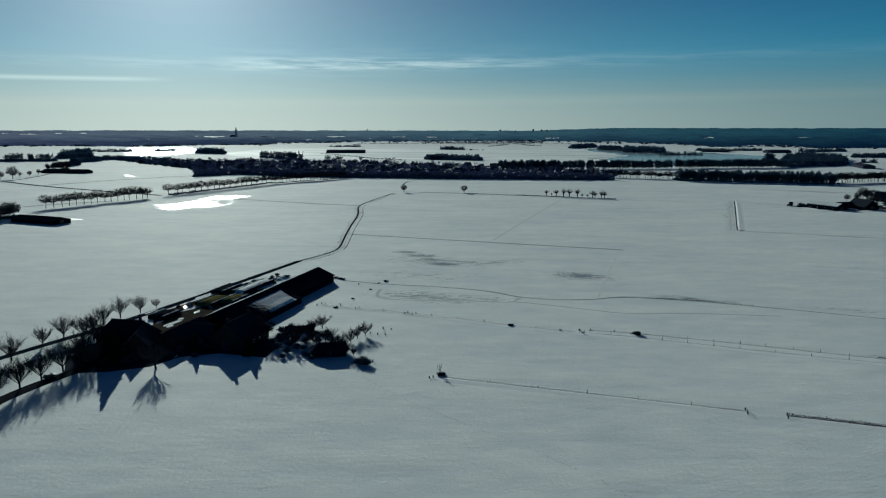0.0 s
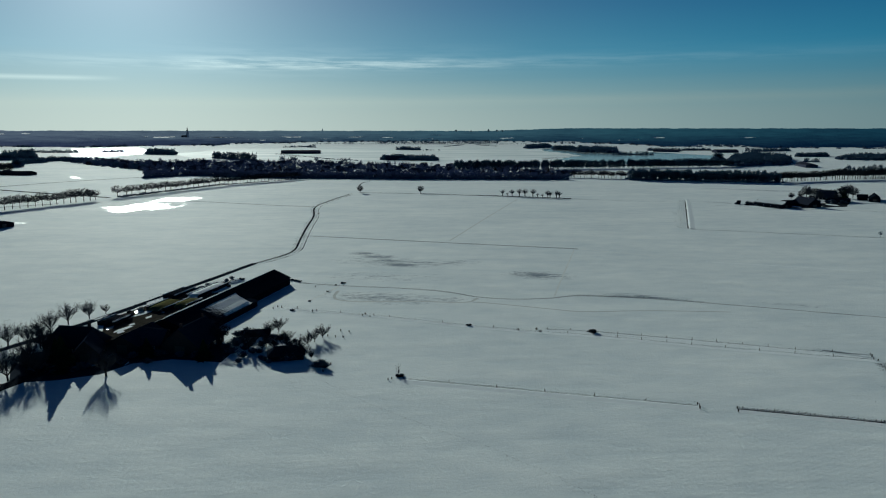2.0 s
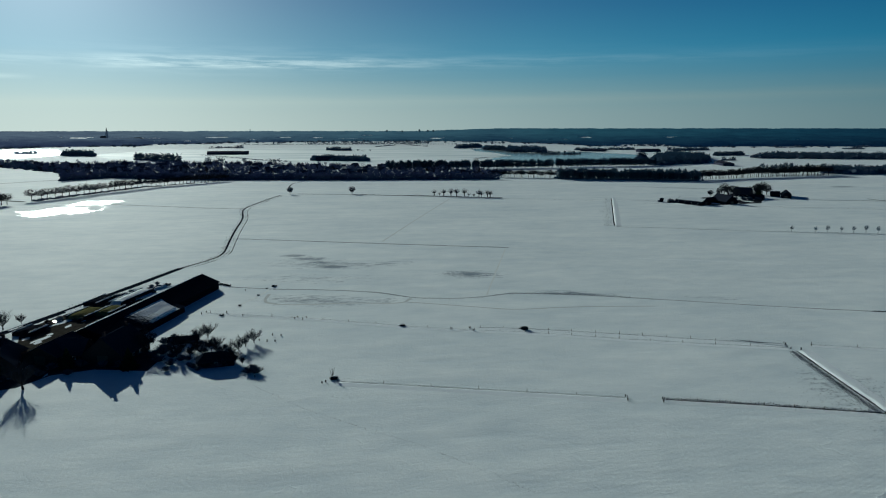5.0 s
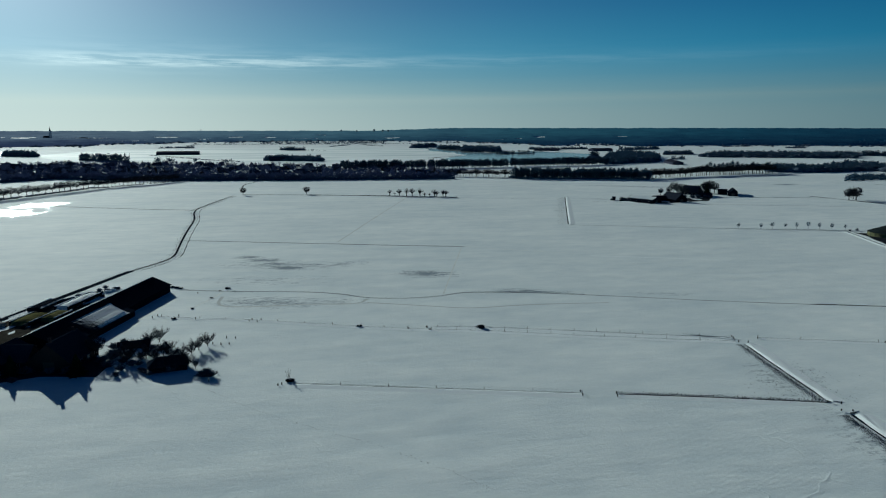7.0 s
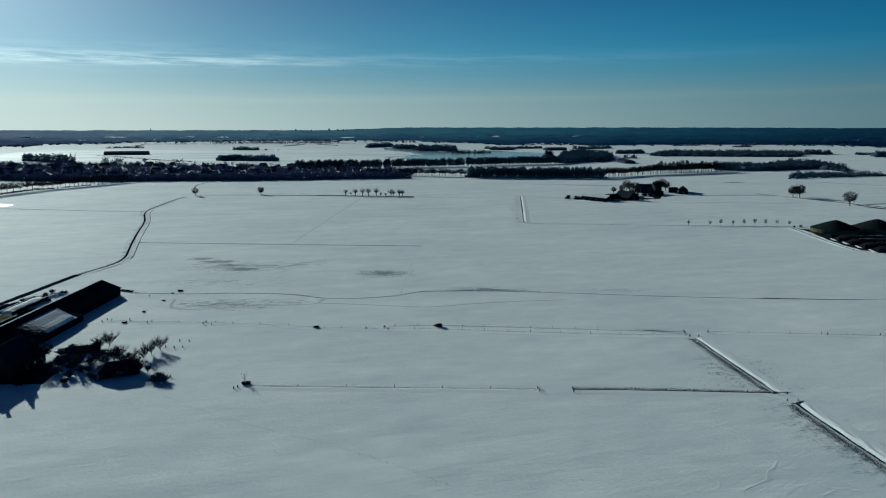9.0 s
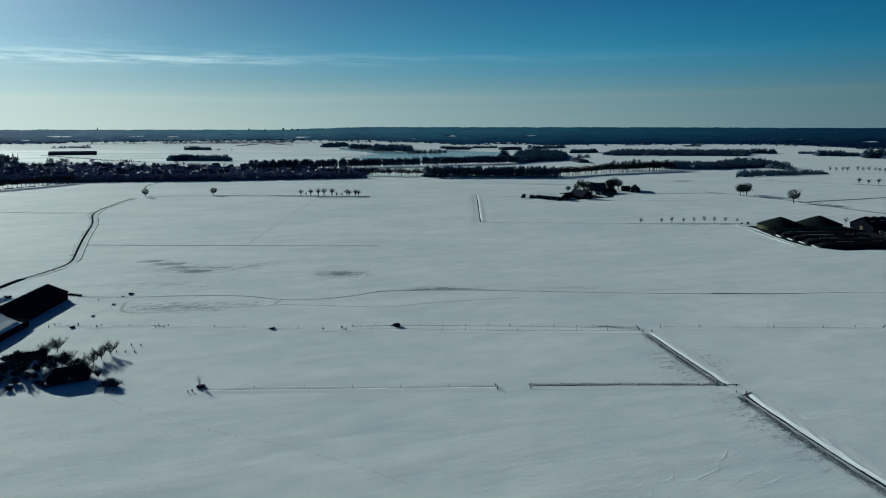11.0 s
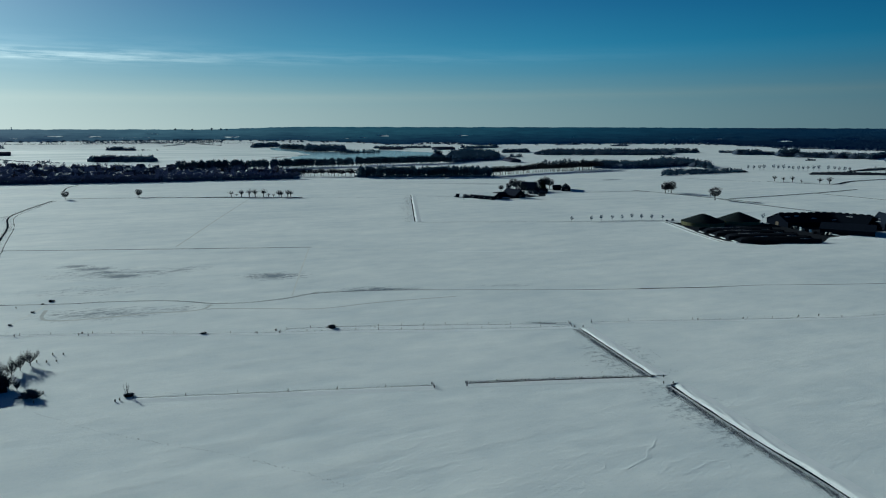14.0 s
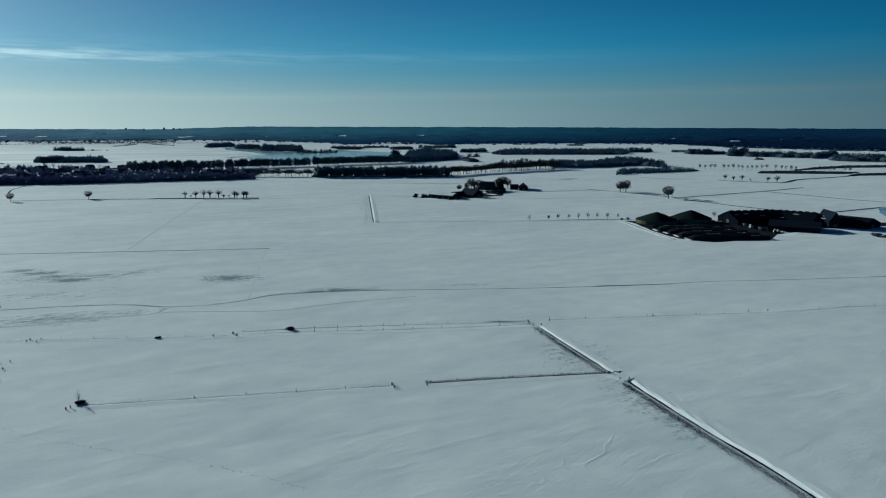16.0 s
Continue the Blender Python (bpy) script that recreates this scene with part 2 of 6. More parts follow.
WET_ICE = [((-265.8, 755.5), 64, 72, -25), ((-274.7, 722.3), 38, 30, -25), ((-255.5, 831.6), 46, 62, -25), ((-331.2, 629.5), 14, 6, -25), ((-544.8, 1226.3), 9, 60, 35)]
M_SNOW = snow_material("field_snow")
M_SNOWPLAIN = snow_material("settled_snow", False)
# Whiter than the field snow: the brightness of sunlit slopes is in this colour.
M_DRIFT = plain("sunlit_drift_snow", (0.83, 0.89, 0.91), (0.92, 0.96, 0.97), 0.5, 0.8, per=0.03)
M_DITCH = plain("ditch_water_and_shade", (0.007, 0.012, 0.021), (0.018, 0.026, 0.04), 0.4, 0.9, 0.0, 0.0, 0.3, 0.05)
M_ROAD = plain("wet_asphalt", (0.012, 0.015, 0.02), (0.03, 0.034, 0.042), 0.5, 0.6)
M_TRAMPLED = plain("trampled_snow", (0.5, 0.54, 0.54), (0.76, 0.78, 0.76), 0.6, 0.8)
M_SOIL = plain("muddy_yard", (0.022, 0.021, 0.02), (0.062, 0.057, 0.048), 0.4, 0.85)
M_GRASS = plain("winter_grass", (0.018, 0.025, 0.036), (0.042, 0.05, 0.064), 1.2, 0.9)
M_BARK = plain("bark", (0.015, 0.016, 0.018), (0.042, 0.041, 0.042), 3.0, 0.95)
M_TWIG = plain("twigs", (0.022, 0.025, 0.032), (0.048, 0.051, 0.058), 2.0, 0.95)
M_NEEDLE = plain("conifer_needles", (0.012, 0.022, 0.012), (0.03, 0.05, 0.024), 2.0, 0.9)
M_HEDGE = plain("hedge_twigs", (0.05, 0.07, 0.10), (0.09, 0.12, 0.16), 1.5, 0.95)
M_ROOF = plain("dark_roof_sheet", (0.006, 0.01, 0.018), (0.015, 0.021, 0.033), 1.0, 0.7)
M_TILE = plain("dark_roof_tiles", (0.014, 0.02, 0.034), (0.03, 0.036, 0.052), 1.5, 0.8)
M_BRICK = plain("brick_wall", (0.03, 0.024, 0.026), (0.06, 0.045, 0.045), 2.0, 0.9)
M_RENDER = plain("pale_render", (0.45, 0.44, 0.4), (0.6, 0.58, 0.54), 1.0, 0.9)
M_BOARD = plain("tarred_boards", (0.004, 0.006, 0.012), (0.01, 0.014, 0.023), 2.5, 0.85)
M_WOOD = plain("weathered_wood", (0.06, 0.052, 0.045), (0.14, 0.12, 0.1), 5.0, 0.9)
M_GLASS = plain("window_glass", (0.02, 0.025, 0.03), (0.03, 0.035, 0.04), 1.0, 0.08, 0.0, 0.5, 0.0)
M_FRAME = plain("white_frames", (0.7, 0.7, 0.68), (0.8, 0.8, 0.78), 2.0, 0.5)
M_CONCRETE = plain("concrete", (0.2, 0.2, 0.19), (0.36, 0.35, 0.33), 1.2, 0.9)
M_TARP = plain("olive_tarpaulin", (0.10, 0.10, 0.045), (0.19, 0.18, 0.08), 0.8, 0.6)
M_TANK = plain("olive_tank_sheeting", (0.1, 0.105, 0.06), (0.17, 0.17, 0.1), 0.8, 0.6)
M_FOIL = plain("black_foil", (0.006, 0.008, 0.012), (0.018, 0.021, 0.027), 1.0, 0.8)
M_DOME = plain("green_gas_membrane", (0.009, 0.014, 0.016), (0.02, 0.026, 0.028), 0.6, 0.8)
M_STEEL = plain("galvanised_steel", (0.35, 0.36, 0.37), (0.5, 0.5, 0.5), 2.0, 0.45, 0.8)
# Distance haze is put into these four bluish base colours.
M_WOODS = plain("hazy_leafless_wood", (0.04, 0.08, 0.115), (0.075, 0.125, 0.165), 0.05, 0.95, 0.0, 0.0, lets=(0.24, (0.03, 0.07, 0.13)))
M_FOREST = plain("hazy_forest", (0.06, 0.095, 0.145), (0.11, 0.145, 0.2), 0.01, 0.95, lets=(0.17, (0.022, 0.055, 0.115)))
M_GARDEN = plain("hazy_garden_twigs", (0.075, 0.1, 0.165), (0.13, 0.16, 0.23), 0.05, 0.95, lets=(0.3, (0.026, 0.036, 0.1)))
M_VTILE = plain("hazy_village_tiles", (0.03, 0.034, 0.055), (0.05, 0.055, 0.08), 0.8, 0.8)


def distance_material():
    """The farthest hills, a backdrop whose emission paints haze, paler with distance and leftwards."""
    m, n = mat("hazy_far_hills")
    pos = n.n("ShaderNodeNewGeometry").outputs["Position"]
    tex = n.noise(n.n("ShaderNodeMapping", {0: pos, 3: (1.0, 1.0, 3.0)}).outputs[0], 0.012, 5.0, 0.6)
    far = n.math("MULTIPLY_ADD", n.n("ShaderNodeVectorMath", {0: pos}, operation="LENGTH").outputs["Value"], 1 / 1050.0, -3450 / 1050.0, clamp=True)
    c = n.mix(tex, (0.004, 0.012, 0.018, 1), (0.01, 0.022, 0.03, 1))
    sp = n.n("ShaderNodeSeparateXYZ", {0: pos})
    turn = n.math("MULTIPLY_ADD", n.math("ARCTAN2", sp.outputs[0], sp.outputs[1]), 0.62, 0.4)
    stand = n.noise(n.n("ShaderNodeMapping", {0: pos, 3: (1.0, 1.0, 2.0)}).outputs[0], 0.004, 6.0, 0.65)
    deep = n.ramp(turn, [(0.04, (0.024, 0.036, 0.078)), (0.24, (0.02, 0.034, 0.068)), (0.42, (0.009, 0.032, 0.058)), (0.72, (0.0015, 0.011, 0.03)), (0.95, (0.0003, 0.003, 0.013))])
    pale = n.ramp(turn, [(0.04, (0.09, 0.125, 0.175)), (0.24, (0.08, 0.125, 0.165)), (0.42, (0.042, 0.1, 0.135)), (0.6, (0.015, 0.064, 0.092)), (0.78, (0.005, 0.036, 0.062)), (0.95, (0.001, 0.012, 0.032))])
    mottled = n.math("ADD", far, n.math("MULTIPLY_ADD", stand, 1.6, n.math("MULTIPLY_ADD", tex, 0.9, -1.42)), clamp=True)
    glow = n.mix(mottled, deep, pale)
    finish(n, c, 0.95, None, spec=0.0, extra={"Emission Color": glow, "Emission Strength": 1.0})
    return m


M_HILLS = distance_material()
M_CARPAINT = plain("grey_car_paint", (0.05, 0.055, 0.06), (0.06, 0.065, 0.07), 1.0, 0.25, 0.2, 0.5, 0.0)
M_RUBBER = plain("tyre_rubber", (0.015, 0.015, 0.015), (0.03, 0.03, 0.03), 4.0, 0.9)
# Stone kept pale and bluish to stand in for haze over the far church.
M_STONE = plain("church_stone", (0.4, 0.41, 0.43), (0.52, 0.53, 0.55), 0.1, 0.9)
M_SLATE = plain("slate", (0.03, 0.034, 0.04), (0.05, 0.055, 0.06), 0.2, 0.6)


def ice_material(name, dark, light, rough, spec=0.3):
    m, n = mat(name)
    pos = n.n("ShaderNodeNewGeometry").outputs["Position"]
    tex = n.noise(n.n("ShaderNodeMapping", {0: pos, 3: (0.3, 1, 1)}).outputs[0], 0.008, 6.0, 0.6)
    c = n.mix(n.ramp(tex, [(0.4, (0, 0, 0)), (0.62, (1, 1, 1))]), (*dark, 1), (*light, 1))
    finish(n, c, rough, tex, 0.1, 0.2, 0.0, spec)
    return m


def wet_ice_material():
    m, n = mat("wet_ice")
    pos = n.n("ShaderNodeNewGeometry").outputs["Position"]
    tex = n.noise(pos, 0.08, 5.0, 0.6)
    finish(n, (0.55, 0.58, 0.58, 1), n.math("MULTIPLY_ADD", tex, 0.2, 0.2), n.noise(pos, 1.4, 3.0), 0.35, 0.1, 0.0, 0.5)
    return m


M_ICE = ice_material("flood_ice", (0.2, 0.27, 0.28), (0.4, 0.48, 0.48), 0.14)
M_PALEICE = ice_material("snowy_flood_ice", (0.58, 0.67, 0.69), (0.8, 0.86, 0.86), 0.8, 0.15)
M_WETICE = wet_ice_material()


def melting_material():
    """Roof snow that thins out along the building until the sheeting shows."""
    m, n = mat("melting_roof_snow")
    co = n.n("ShaderNodeTexCoord").outputs["Object"]
    sp = n.n("ShaderNodeSeparateXYZ", {0: co})
    run = n.n("ShaderNodeMapping", {0: co, 3: (0.5, 0.16, 1.0)}).outputs[0]
    rag, fine = n.noise(run, 0.9, 6.0, 0.7), n.noise(co, 1.6, 4.0, 0.65)
    t = n.math("MULTIPLY_ADD", sp.outputs[0], -1 / 22.0, 30 / 22.0)
    k = n.math("ADD", n.math("MULTIPLY", t, 0.78), n.math("MULTIPLY_ADD", rag, 1.1, n.math("MULTIPLY_ADD", fine, 0.5, -0.72)))
    snow = n.ramp(k, [(0.12, (0, 0, 0)), (0.5, (1, 1, 1))])
    c = n.mix(snow, (0.016, 0.02, 0.03, 1), (0.8, 0.83, 0.84, 1))
    finish(n, c, 0.85, fine, 0.3, 0.05, 0.0, 0.0)
    return m


M_MELT = melting_material()


# ---- mesh helpers ----
def mesh_from(name, verts, faces, material, smooth=False):
    me = bpy.data.meshes.new(name)
    me.from_pydata(verts, [], faces)
    me.materials.append(material)
    if smooth:
        me.polygons.foreach_set("use_smooth", [True] * len(me.polygons))
    me.update()
    return me


def piece(name, verts, faces, material, parent=None, label="", smooth=False):
    ob = new(name, mesh_from(name, verts, faces, material, smooth))
    if parent is not None:
        ob.parent = parent
    if label:
        ob["label"] = label
    return ob


def part(name, bm, material, parent=None, label="", smooth=False):
    me = bpy.data.meshes.new(name)
    bm.to_mesh(me)
    bm.free()
    me.materials.append(material)
    if smooth:
        me.polygons.foreach_set("use_smooth", [True] * len(me.polygons))
    ob = new(name, me)
    if parent is not None:
        ob.parent = parent
    if label:
        ob["label"] = label
    return ob


def box_bm(*boxes, bevel=0.0):
    """Boxes of (centre, size[, turn about z in degrees]) in one bmesh."""
    bm = bmesh.new()
    for c, s, *r in boxes:
        bmesh.ops.create_cube(bm, size=1.0, matrix=pose(*c, 0, 0, r[0] if r else 0) @ Matrix.Diagonal((*s, 1)))
    if bevel:
        bmesh.ops.bevel(bm, geom=bm.edges[:], offset=bevel, segments=1, affect="EDGES")
    return bm


def anchor(name, m, label, category, group="", kind=""):
    ob = new(name)
    ob.empty_display_size = 0.5
    ob.matrix_basis = m
    return tagged(ob, label, category, group, kind)


def rim_height(az):
    s = min(1.0, max(0.0, (az - 6) / 8.0))
    s = s * s * (3 - 2 * s)
    e = min(1.0, max(0.0, (az - 36) / 25.0))
    return 58 + 18 * s - 8 * e


def ground_z(x, y):
    """The land is flat out to three kilometres and then climbs to the wooded rim."""
    d = math.hypot(x, y)
    if d < 3000:
        return 0.0
    return rim_height(math.degrees(math.atan2(x, y))) * ((min(d, 4900) - 3000) / 1900.0) ** 2


def tube(verts, faces, a, b, ra, rb, sides=3):
    """A tapered tube from a to b."""
    a, b = Vector(a), Vector(b)
    d = (b - a)
    if d.length < 1e-6:
        return
    q = d.to_track_quat("Z", "Y")
    base = len(verts)
    for p, r in ((a, ra), (b, rb)):
        for i in range(sides):
            w = 2 * math.pi * i / sides
            verts.append(tuple(p + q @ Vector((r * math.cos(w), r * math.sin(w), 0))))
    for i in range(sides):
        j = (i + 1) % sides
        faces.append((base + i, base + j, base + sides + j, base + sides + i))


# ---- ground ----
def build_ground():
    rings = [0.0] + [float(r) for r in np.geomspace(15, 4960, 150)]
    seg = 288
    verts, faces = [(0, 0, 0)], []
    for r in rings[1:]:
        for i in range(seg):
            w = 2 * math.pi * i / seg
            x, y = r * math.sin(w), r * math.cos(w)
            az = math.degrees(math.atan2(x, y))
            z = ground_z(x, y)
            if z > 0:
                z *= 1 + 0.05 * noise.noise(Vector((az * 0.11, r * 0.0006, 3)))
            verts.append((x, y, z))
    for i in range(seg):
        faces.append((0, 1 + (i + 1) % seg, 1 + i))
    for k in range(len(rings) - 2):
        o, p = 1 + k * seg, 1 + (k + 1) * seg
        for i in range(seg):
            j = (i + 1) % seg
            faces.append((o + i, o + j, p + j, p + i))
    ob = piece("ground", verts, faces, M_SNOW, smooth=True)
    tagged(ob, "flat snow-covered farmland with thin wind-blown drifts", "ground", kind="structure")


build_ground()


def resample(pts, step):
    out = [Vector(pts[0])]
    for a, b in zip(pts, pts[1:]):
        a, b = Vector(a), Vector(b)
        k = max(1, int((b - a).length / step))
        out += [a.lerp(b, i / k) for i in range(1, k + 1)]
    return out


def smooth(pts, rounds=2):
    """Rounds the corners of a line."""
    pts = [Vector(p) for p in pts]
    for k in range(rounds):
        if len(pts) < 3:
            return pts
        out = [pts[0]]
        for a, b in zip(pts, pts[1:]):
            out += [a.lerp(b, 0.25), a.lerp(b, 0.75)]
        pts = out + [pts[-1]]
    return pts


def ribbon(name, pts, profile, material, parent=None, label="", wobble=0.0, step=6.0, lift=0.0, seed=1):
    """A strip along a line; profile: (offset to the right of the way, height)."""
    line = resample(smooth(pts), step)
    verts, faces = [], []
    for i, p in enumerate(line):
        a, b = line[max(0, i - 1)], line[min(len(line) - 1, i + 1)]
        d = (b - a).normalized()
        right = Vector((d.y, -d.x))
        for k, (off, z) in enumerate(profile):
            w = wobble * noise.noise(Vector((p.x * 0.09, p.y * 0.09, k * 3.1 + seed)))
            q = p + right * (off + w)
            zn = 1 + 0.45 * noise.noise(Vector((p.x * 0.16, p.y * 0.16, k + seed))) if z > 0.2 else 1
            verts.append((q.x, q.y, ground_z(q.x, q.y) + z * zn + lift))
    n = len(profile)
    for i in range(len(line) - 1):
        for k in range(n - 1):
            o = i * n + k
            faces.append((o, o + n, o + n + 1, o + 1))
    ob = piece(name, verts, faces, material, parent, label)
    return ob


def ditch(pts, width=2.0, bank=0.3, spread=2.0, label="", right_bank=None, step=5.0, lip=None):
    """A ditch between two snowy banks; its dark strip paints water and bank shade."""
    root = anchor("ditch", pose(0, 0, 0), label or "narrow dark ditch between low snowy banks", "ditch", kind="structure")
    h = width / 2
    ribbon("ditch_bed", pts, [(-h, 0.03), (0, 0.05), (h, 0.03)], M_DITCH, root, "dark strip of water and painted bank shade", 0.35 * min(1.0, width / 2), step)
    ribbon("bank", pts, [(-h - spread, 0.006), (-h - 0.4 * spread, bank), (-h + 0.05, 0.035)], M_SNOWPLAIN, root, "", 0.25 * min(1, width / 2), step, seed=2)
    rb, rs = right_bank or (bank, spread)
    ribbon("bank", pts, [(h - 0.05, 0.035), (h + 0.3 * rs, rb), (h + 0.6 * rs, rb * 0.9), (h + 0.85 * rs, rb * 0.7), (h + (1.7 if lip else 1.0) * rs, 0.006)], lip or M_SNOWPLAIN, root, "", 0.75 * min(1, rs / 3), step, seed=3)
    return root


def patch(name, pts, material, z, label, category, kind="structure", rag=0.0, step=8.0):
    """A flat area with a ragged edge."""
    loop = resample(list(pts) + [pts[0]], step)[:-1]
    verts = []
    for i, p in enumerate(loop):
        w = Vector((noise.noise(Vector((p.x * 0.05, p.y * 0.05, 1))), noise.noise(Vector((p.x * 0.05, p.y * 0.05, 7))))) * rag
        q = p + w
        verts.append((q.x, q.y, ground_z(q.x, q.y) + z))
    bm = bmesh.new()
    f = bm.faces.new([bm.verts.new(v) for v in verts])
    bmesh.ops.triangulate(bm, faces=[f])
    bmesh.ops.recalc_face_normals(bm, faces=bm.faces[:])
    if sum(g.normal.z for g in bm.faces) < 0:
        bmesh.ops.reverse_faces(bm, faces=bm.faces[:])
    return tagged(part(name, bm, material), label, category, kind=kind)


# ditches, lanes and field lines
MAIN_DITCH = [(-160.1, 227.5), (-156.5, 240.0), (-149.6, 254.5), (-138.7, 278.1), (-124.6, 313.5), (-104.9, 373.9), (-88.1, 427.1), (-74.9, 453.2), (-70.4, 473.1), (-72.9, 510.3), (-77.4, 586.6), (-79.7, 665.8), (-90.2, 740.4), (-80.0, 806.7), (-62.1, 893.6)]
ditch(MAIN_DITCH[:7], 4.4, 0.1, 1.8, "broad dark ditch passing the farm between snowy banks")
ditch(MAIN_DITCH[6:], 1.6, 0.12, 1.6, "dark ditch winding across the fields between snowy banks")
tagged(ribbon("footpath", MAIN_DITCH[6:], [(4.4, 0.012), (4.9, 0.02)], M_DITCH, wobble=0.6), "thin dark track beside the ditch", "path", kind="structure")
ditch([(-92.0, 746.0), (-136.9, 762.7), (-192.9, 792.5), (-251.4, 817.9)], 2.0, 0.12, 2.0)
ditch([(-50.7, 913.6), (26.5, 891.4), (90.2, 865.4)], 2.6, 0.12, 2.0)
ditch([(90.2, 865.4), (141.8, 843.0), (192.5, 821.0)], 2.6, 0.25, 2.5, "pollard-lined ditch with dark reeds")
ditch([(192.5, 821.0), (223.0, 804.8), (307.4, 773.4)], 0.5, 0.1, 1.5)
ditch([(236.5, 562.6), (327.4, 792.2)], 1.2, 0.06, 8.0, "straight ditch with a bright sunlit snow bank", (0.4, 3.2), 4.0, M_DRIFT)
SPECKLED = [(236.5, 562.6), (327.4, 792.2)]
ditch([(236.8, 558.3), (299.3, 533.9), (354.2, 509.3)], 0.5, 0.12, 2.0)
ditch([(354.2, 509.3), (424.0, 485.9), (446.6, 474.0)], 1.0, 0.2, 2.0)
RIGHT_DITCH_FAR = [(156.6, 169.5), (161.7, 195.6), (168.3, 226.4)]
RIGHT_DITCH_NEAR = [(139.5, 79.9), (143.2, 92.6), (147.2, 117.6), (151.0, 137.4), (155.9, 160.2)]
ditch(RIGHT_DITCH_FAR, 0.75, 0.06, 1.0, "straight field ditch with one tall white snow bank", (0.34, 2.9), 1.2, M_DRIFT)
ditch(RIGHT_DITCH_NEAR, 0.85, 0.06, 1.0, "straight field ditch with one tall white snow bank", (0.38, 3.4), 1.2, M_DRIFT)
# This bed's dark strip stands for the blue shade in the ditch.
ditch([(98.3, 189.3), (125.0, 180.6), (155.7, 169.7)], 0.9, 0.05, 0.8, "shallow ditch with dark grass under a wire fence", (0.08, 1.5), 3.0, M_DRIFT)
ditch([(154.8, 241.7), (168.9, 233.5)], 1.0, 0.2, 1.6)
ditch([(0.7, 220.5), (44.3, 206.4), (87.3, 192.5)], 0.22, 0.03, 0.5, "shallow drain with a white snow lip along the fence", (0.06, 2.2), 3.0, M_DRIFT)
ditch([(59.2, 274.5), (111.5, 255.9), (147.0, 241.4), (167.8, 233.8)], 0.12, 0.02, 0.3, "shallow drain along the field path", (0.05, 1.5), 3.0, M_DRIFT)


# ---- trees ----
def crown_tree(seed, h, bole, rx, rz, r0, limbs, subs, twigs, width, tubes=False, low=-0.45, rise=0.7):
    """A bare tree whose limbs, branches and twigs fill an egg-shaped crown. Tubes for near trees, fine blades for far ones."""
    rng = random.Random(seed)
    tv, tf, cv, cf = [], [], [], []
    centre = Vector((0, 0, h - rz))
    sway = Vector((rng.uniform(-0.03, 0.03), rng.uniform(-0.03, 0.03), 0)) * h
    spine = [Vector((0, 0, -0.1)), Vector((0, 0, bole)) + sway * 0.5, Vector((0, 0, h * 0.62)) + sway, Vector((0, 0, h * 0.93)) + sway]
    for (a, b), (ra, rb) in zip(zip(spine, spine[1:]), ((r0, 0.72 * r0), (0.72 * r0, 0.3 * r0), (0.3 * r0, 0.04 * r0))):
        tube(tv, tf, a, b, ra, rb, 5 if tubes else 4)

    def twig(a, b, w):
        if tubes:
            tube(cv, cf, a, b, w, w * 0.35, 3)
            return
        d = b - a
        s = d.cross(Vector((rng.uniform(-1, 1), rng.uniform(-1, 1), rng.uniform(-1, 1)))).normalized() * w
        o = len(cv)
        cv.extend([tuple(a - s), tuple(a + s), tuple(b)])
        cf.append((o, o + 1, o + 2))

    def shell(d, k):
        return centre + Vector((d.x * rx * k, d.y * rx * k, d.z * rz * k))

    for k in range(limbs):
        u = (k + 0.5) / limbs
        up = low + (0.95 - low) * u
        az = k * 2.4 + rng.uniform(-0.3, 0.3)
        flat = math.sqrt(max(0.02, 1 - min(0.98, abs(up)) ** 2))
        d = Vector((math.cos(az) * flat, math.sin(az) * flat, up)).normalized()
        t = 0.06 + rise * u
        start = spine[1].lerp(spine[2], min(1.0, t * 1.1)) if t < 0.9 else spine[2]
        end = shell(d, rng.uniform(0.72, 0.9))
        mid = start.lerp(end, 0.5) + Vector((0, 0, -0.03 * h)) + Vector((rng.uniform(-1, 1), rng.uniform(-1, 1), 0)) * 0.02 * h
        rl = r0 * (0.34 - 0.14 * u)
        tube(tv, tf, start, mid, rl, rl * 0.55, 3)
        tube(tv, tf, mid, end, rl * 0.55, rl * 0.22, 3)
        for s in range(subs):
            q = 0.25 + 0.75 * (s + rng.random()) / subs
            a = start.lerp(mid, q * 2) if q < 0.5 else mid.lerp(end, q * 2 - 1)
            near = (a - centre)
            near = Vector((near.x / rx, near.y / rx, near.z / rz))
            e = Vector((rng.gauss(0, 0.45), rng.gauss(0, 0.45), rng.gauss(0.12, 0.35))) + near.normalized() * 0.9
            b = shell(e.normalized(), rng.uniform(0.66, 1.12))
            b = a.lerp(b, rng.uniform(0.55, 0.95)) if (b - a).length < 0.9 * rx else a + (b - a).normalized() * 0.8 * rx * rng.uniform(0.5, 1)
            twig(a, b, width * 1.8)
            dirn = (b - a)
            ln = 0.17 * h
            for w in range(twigs):
                o = a.lerp(b, rng.uniform(0.2, 1.0))
                d2 = dirn.normalized() * 0.7 + Vector((rng.uniform(-1, 1), rng.uniform(-1, 1), rng.uniform(-0.35, 1.0))) * 0.8
                twig(o, o + d2.normalized() * ln * rng.uniform(0.45, 1.0), width)
    return tv, tf, cv, cf


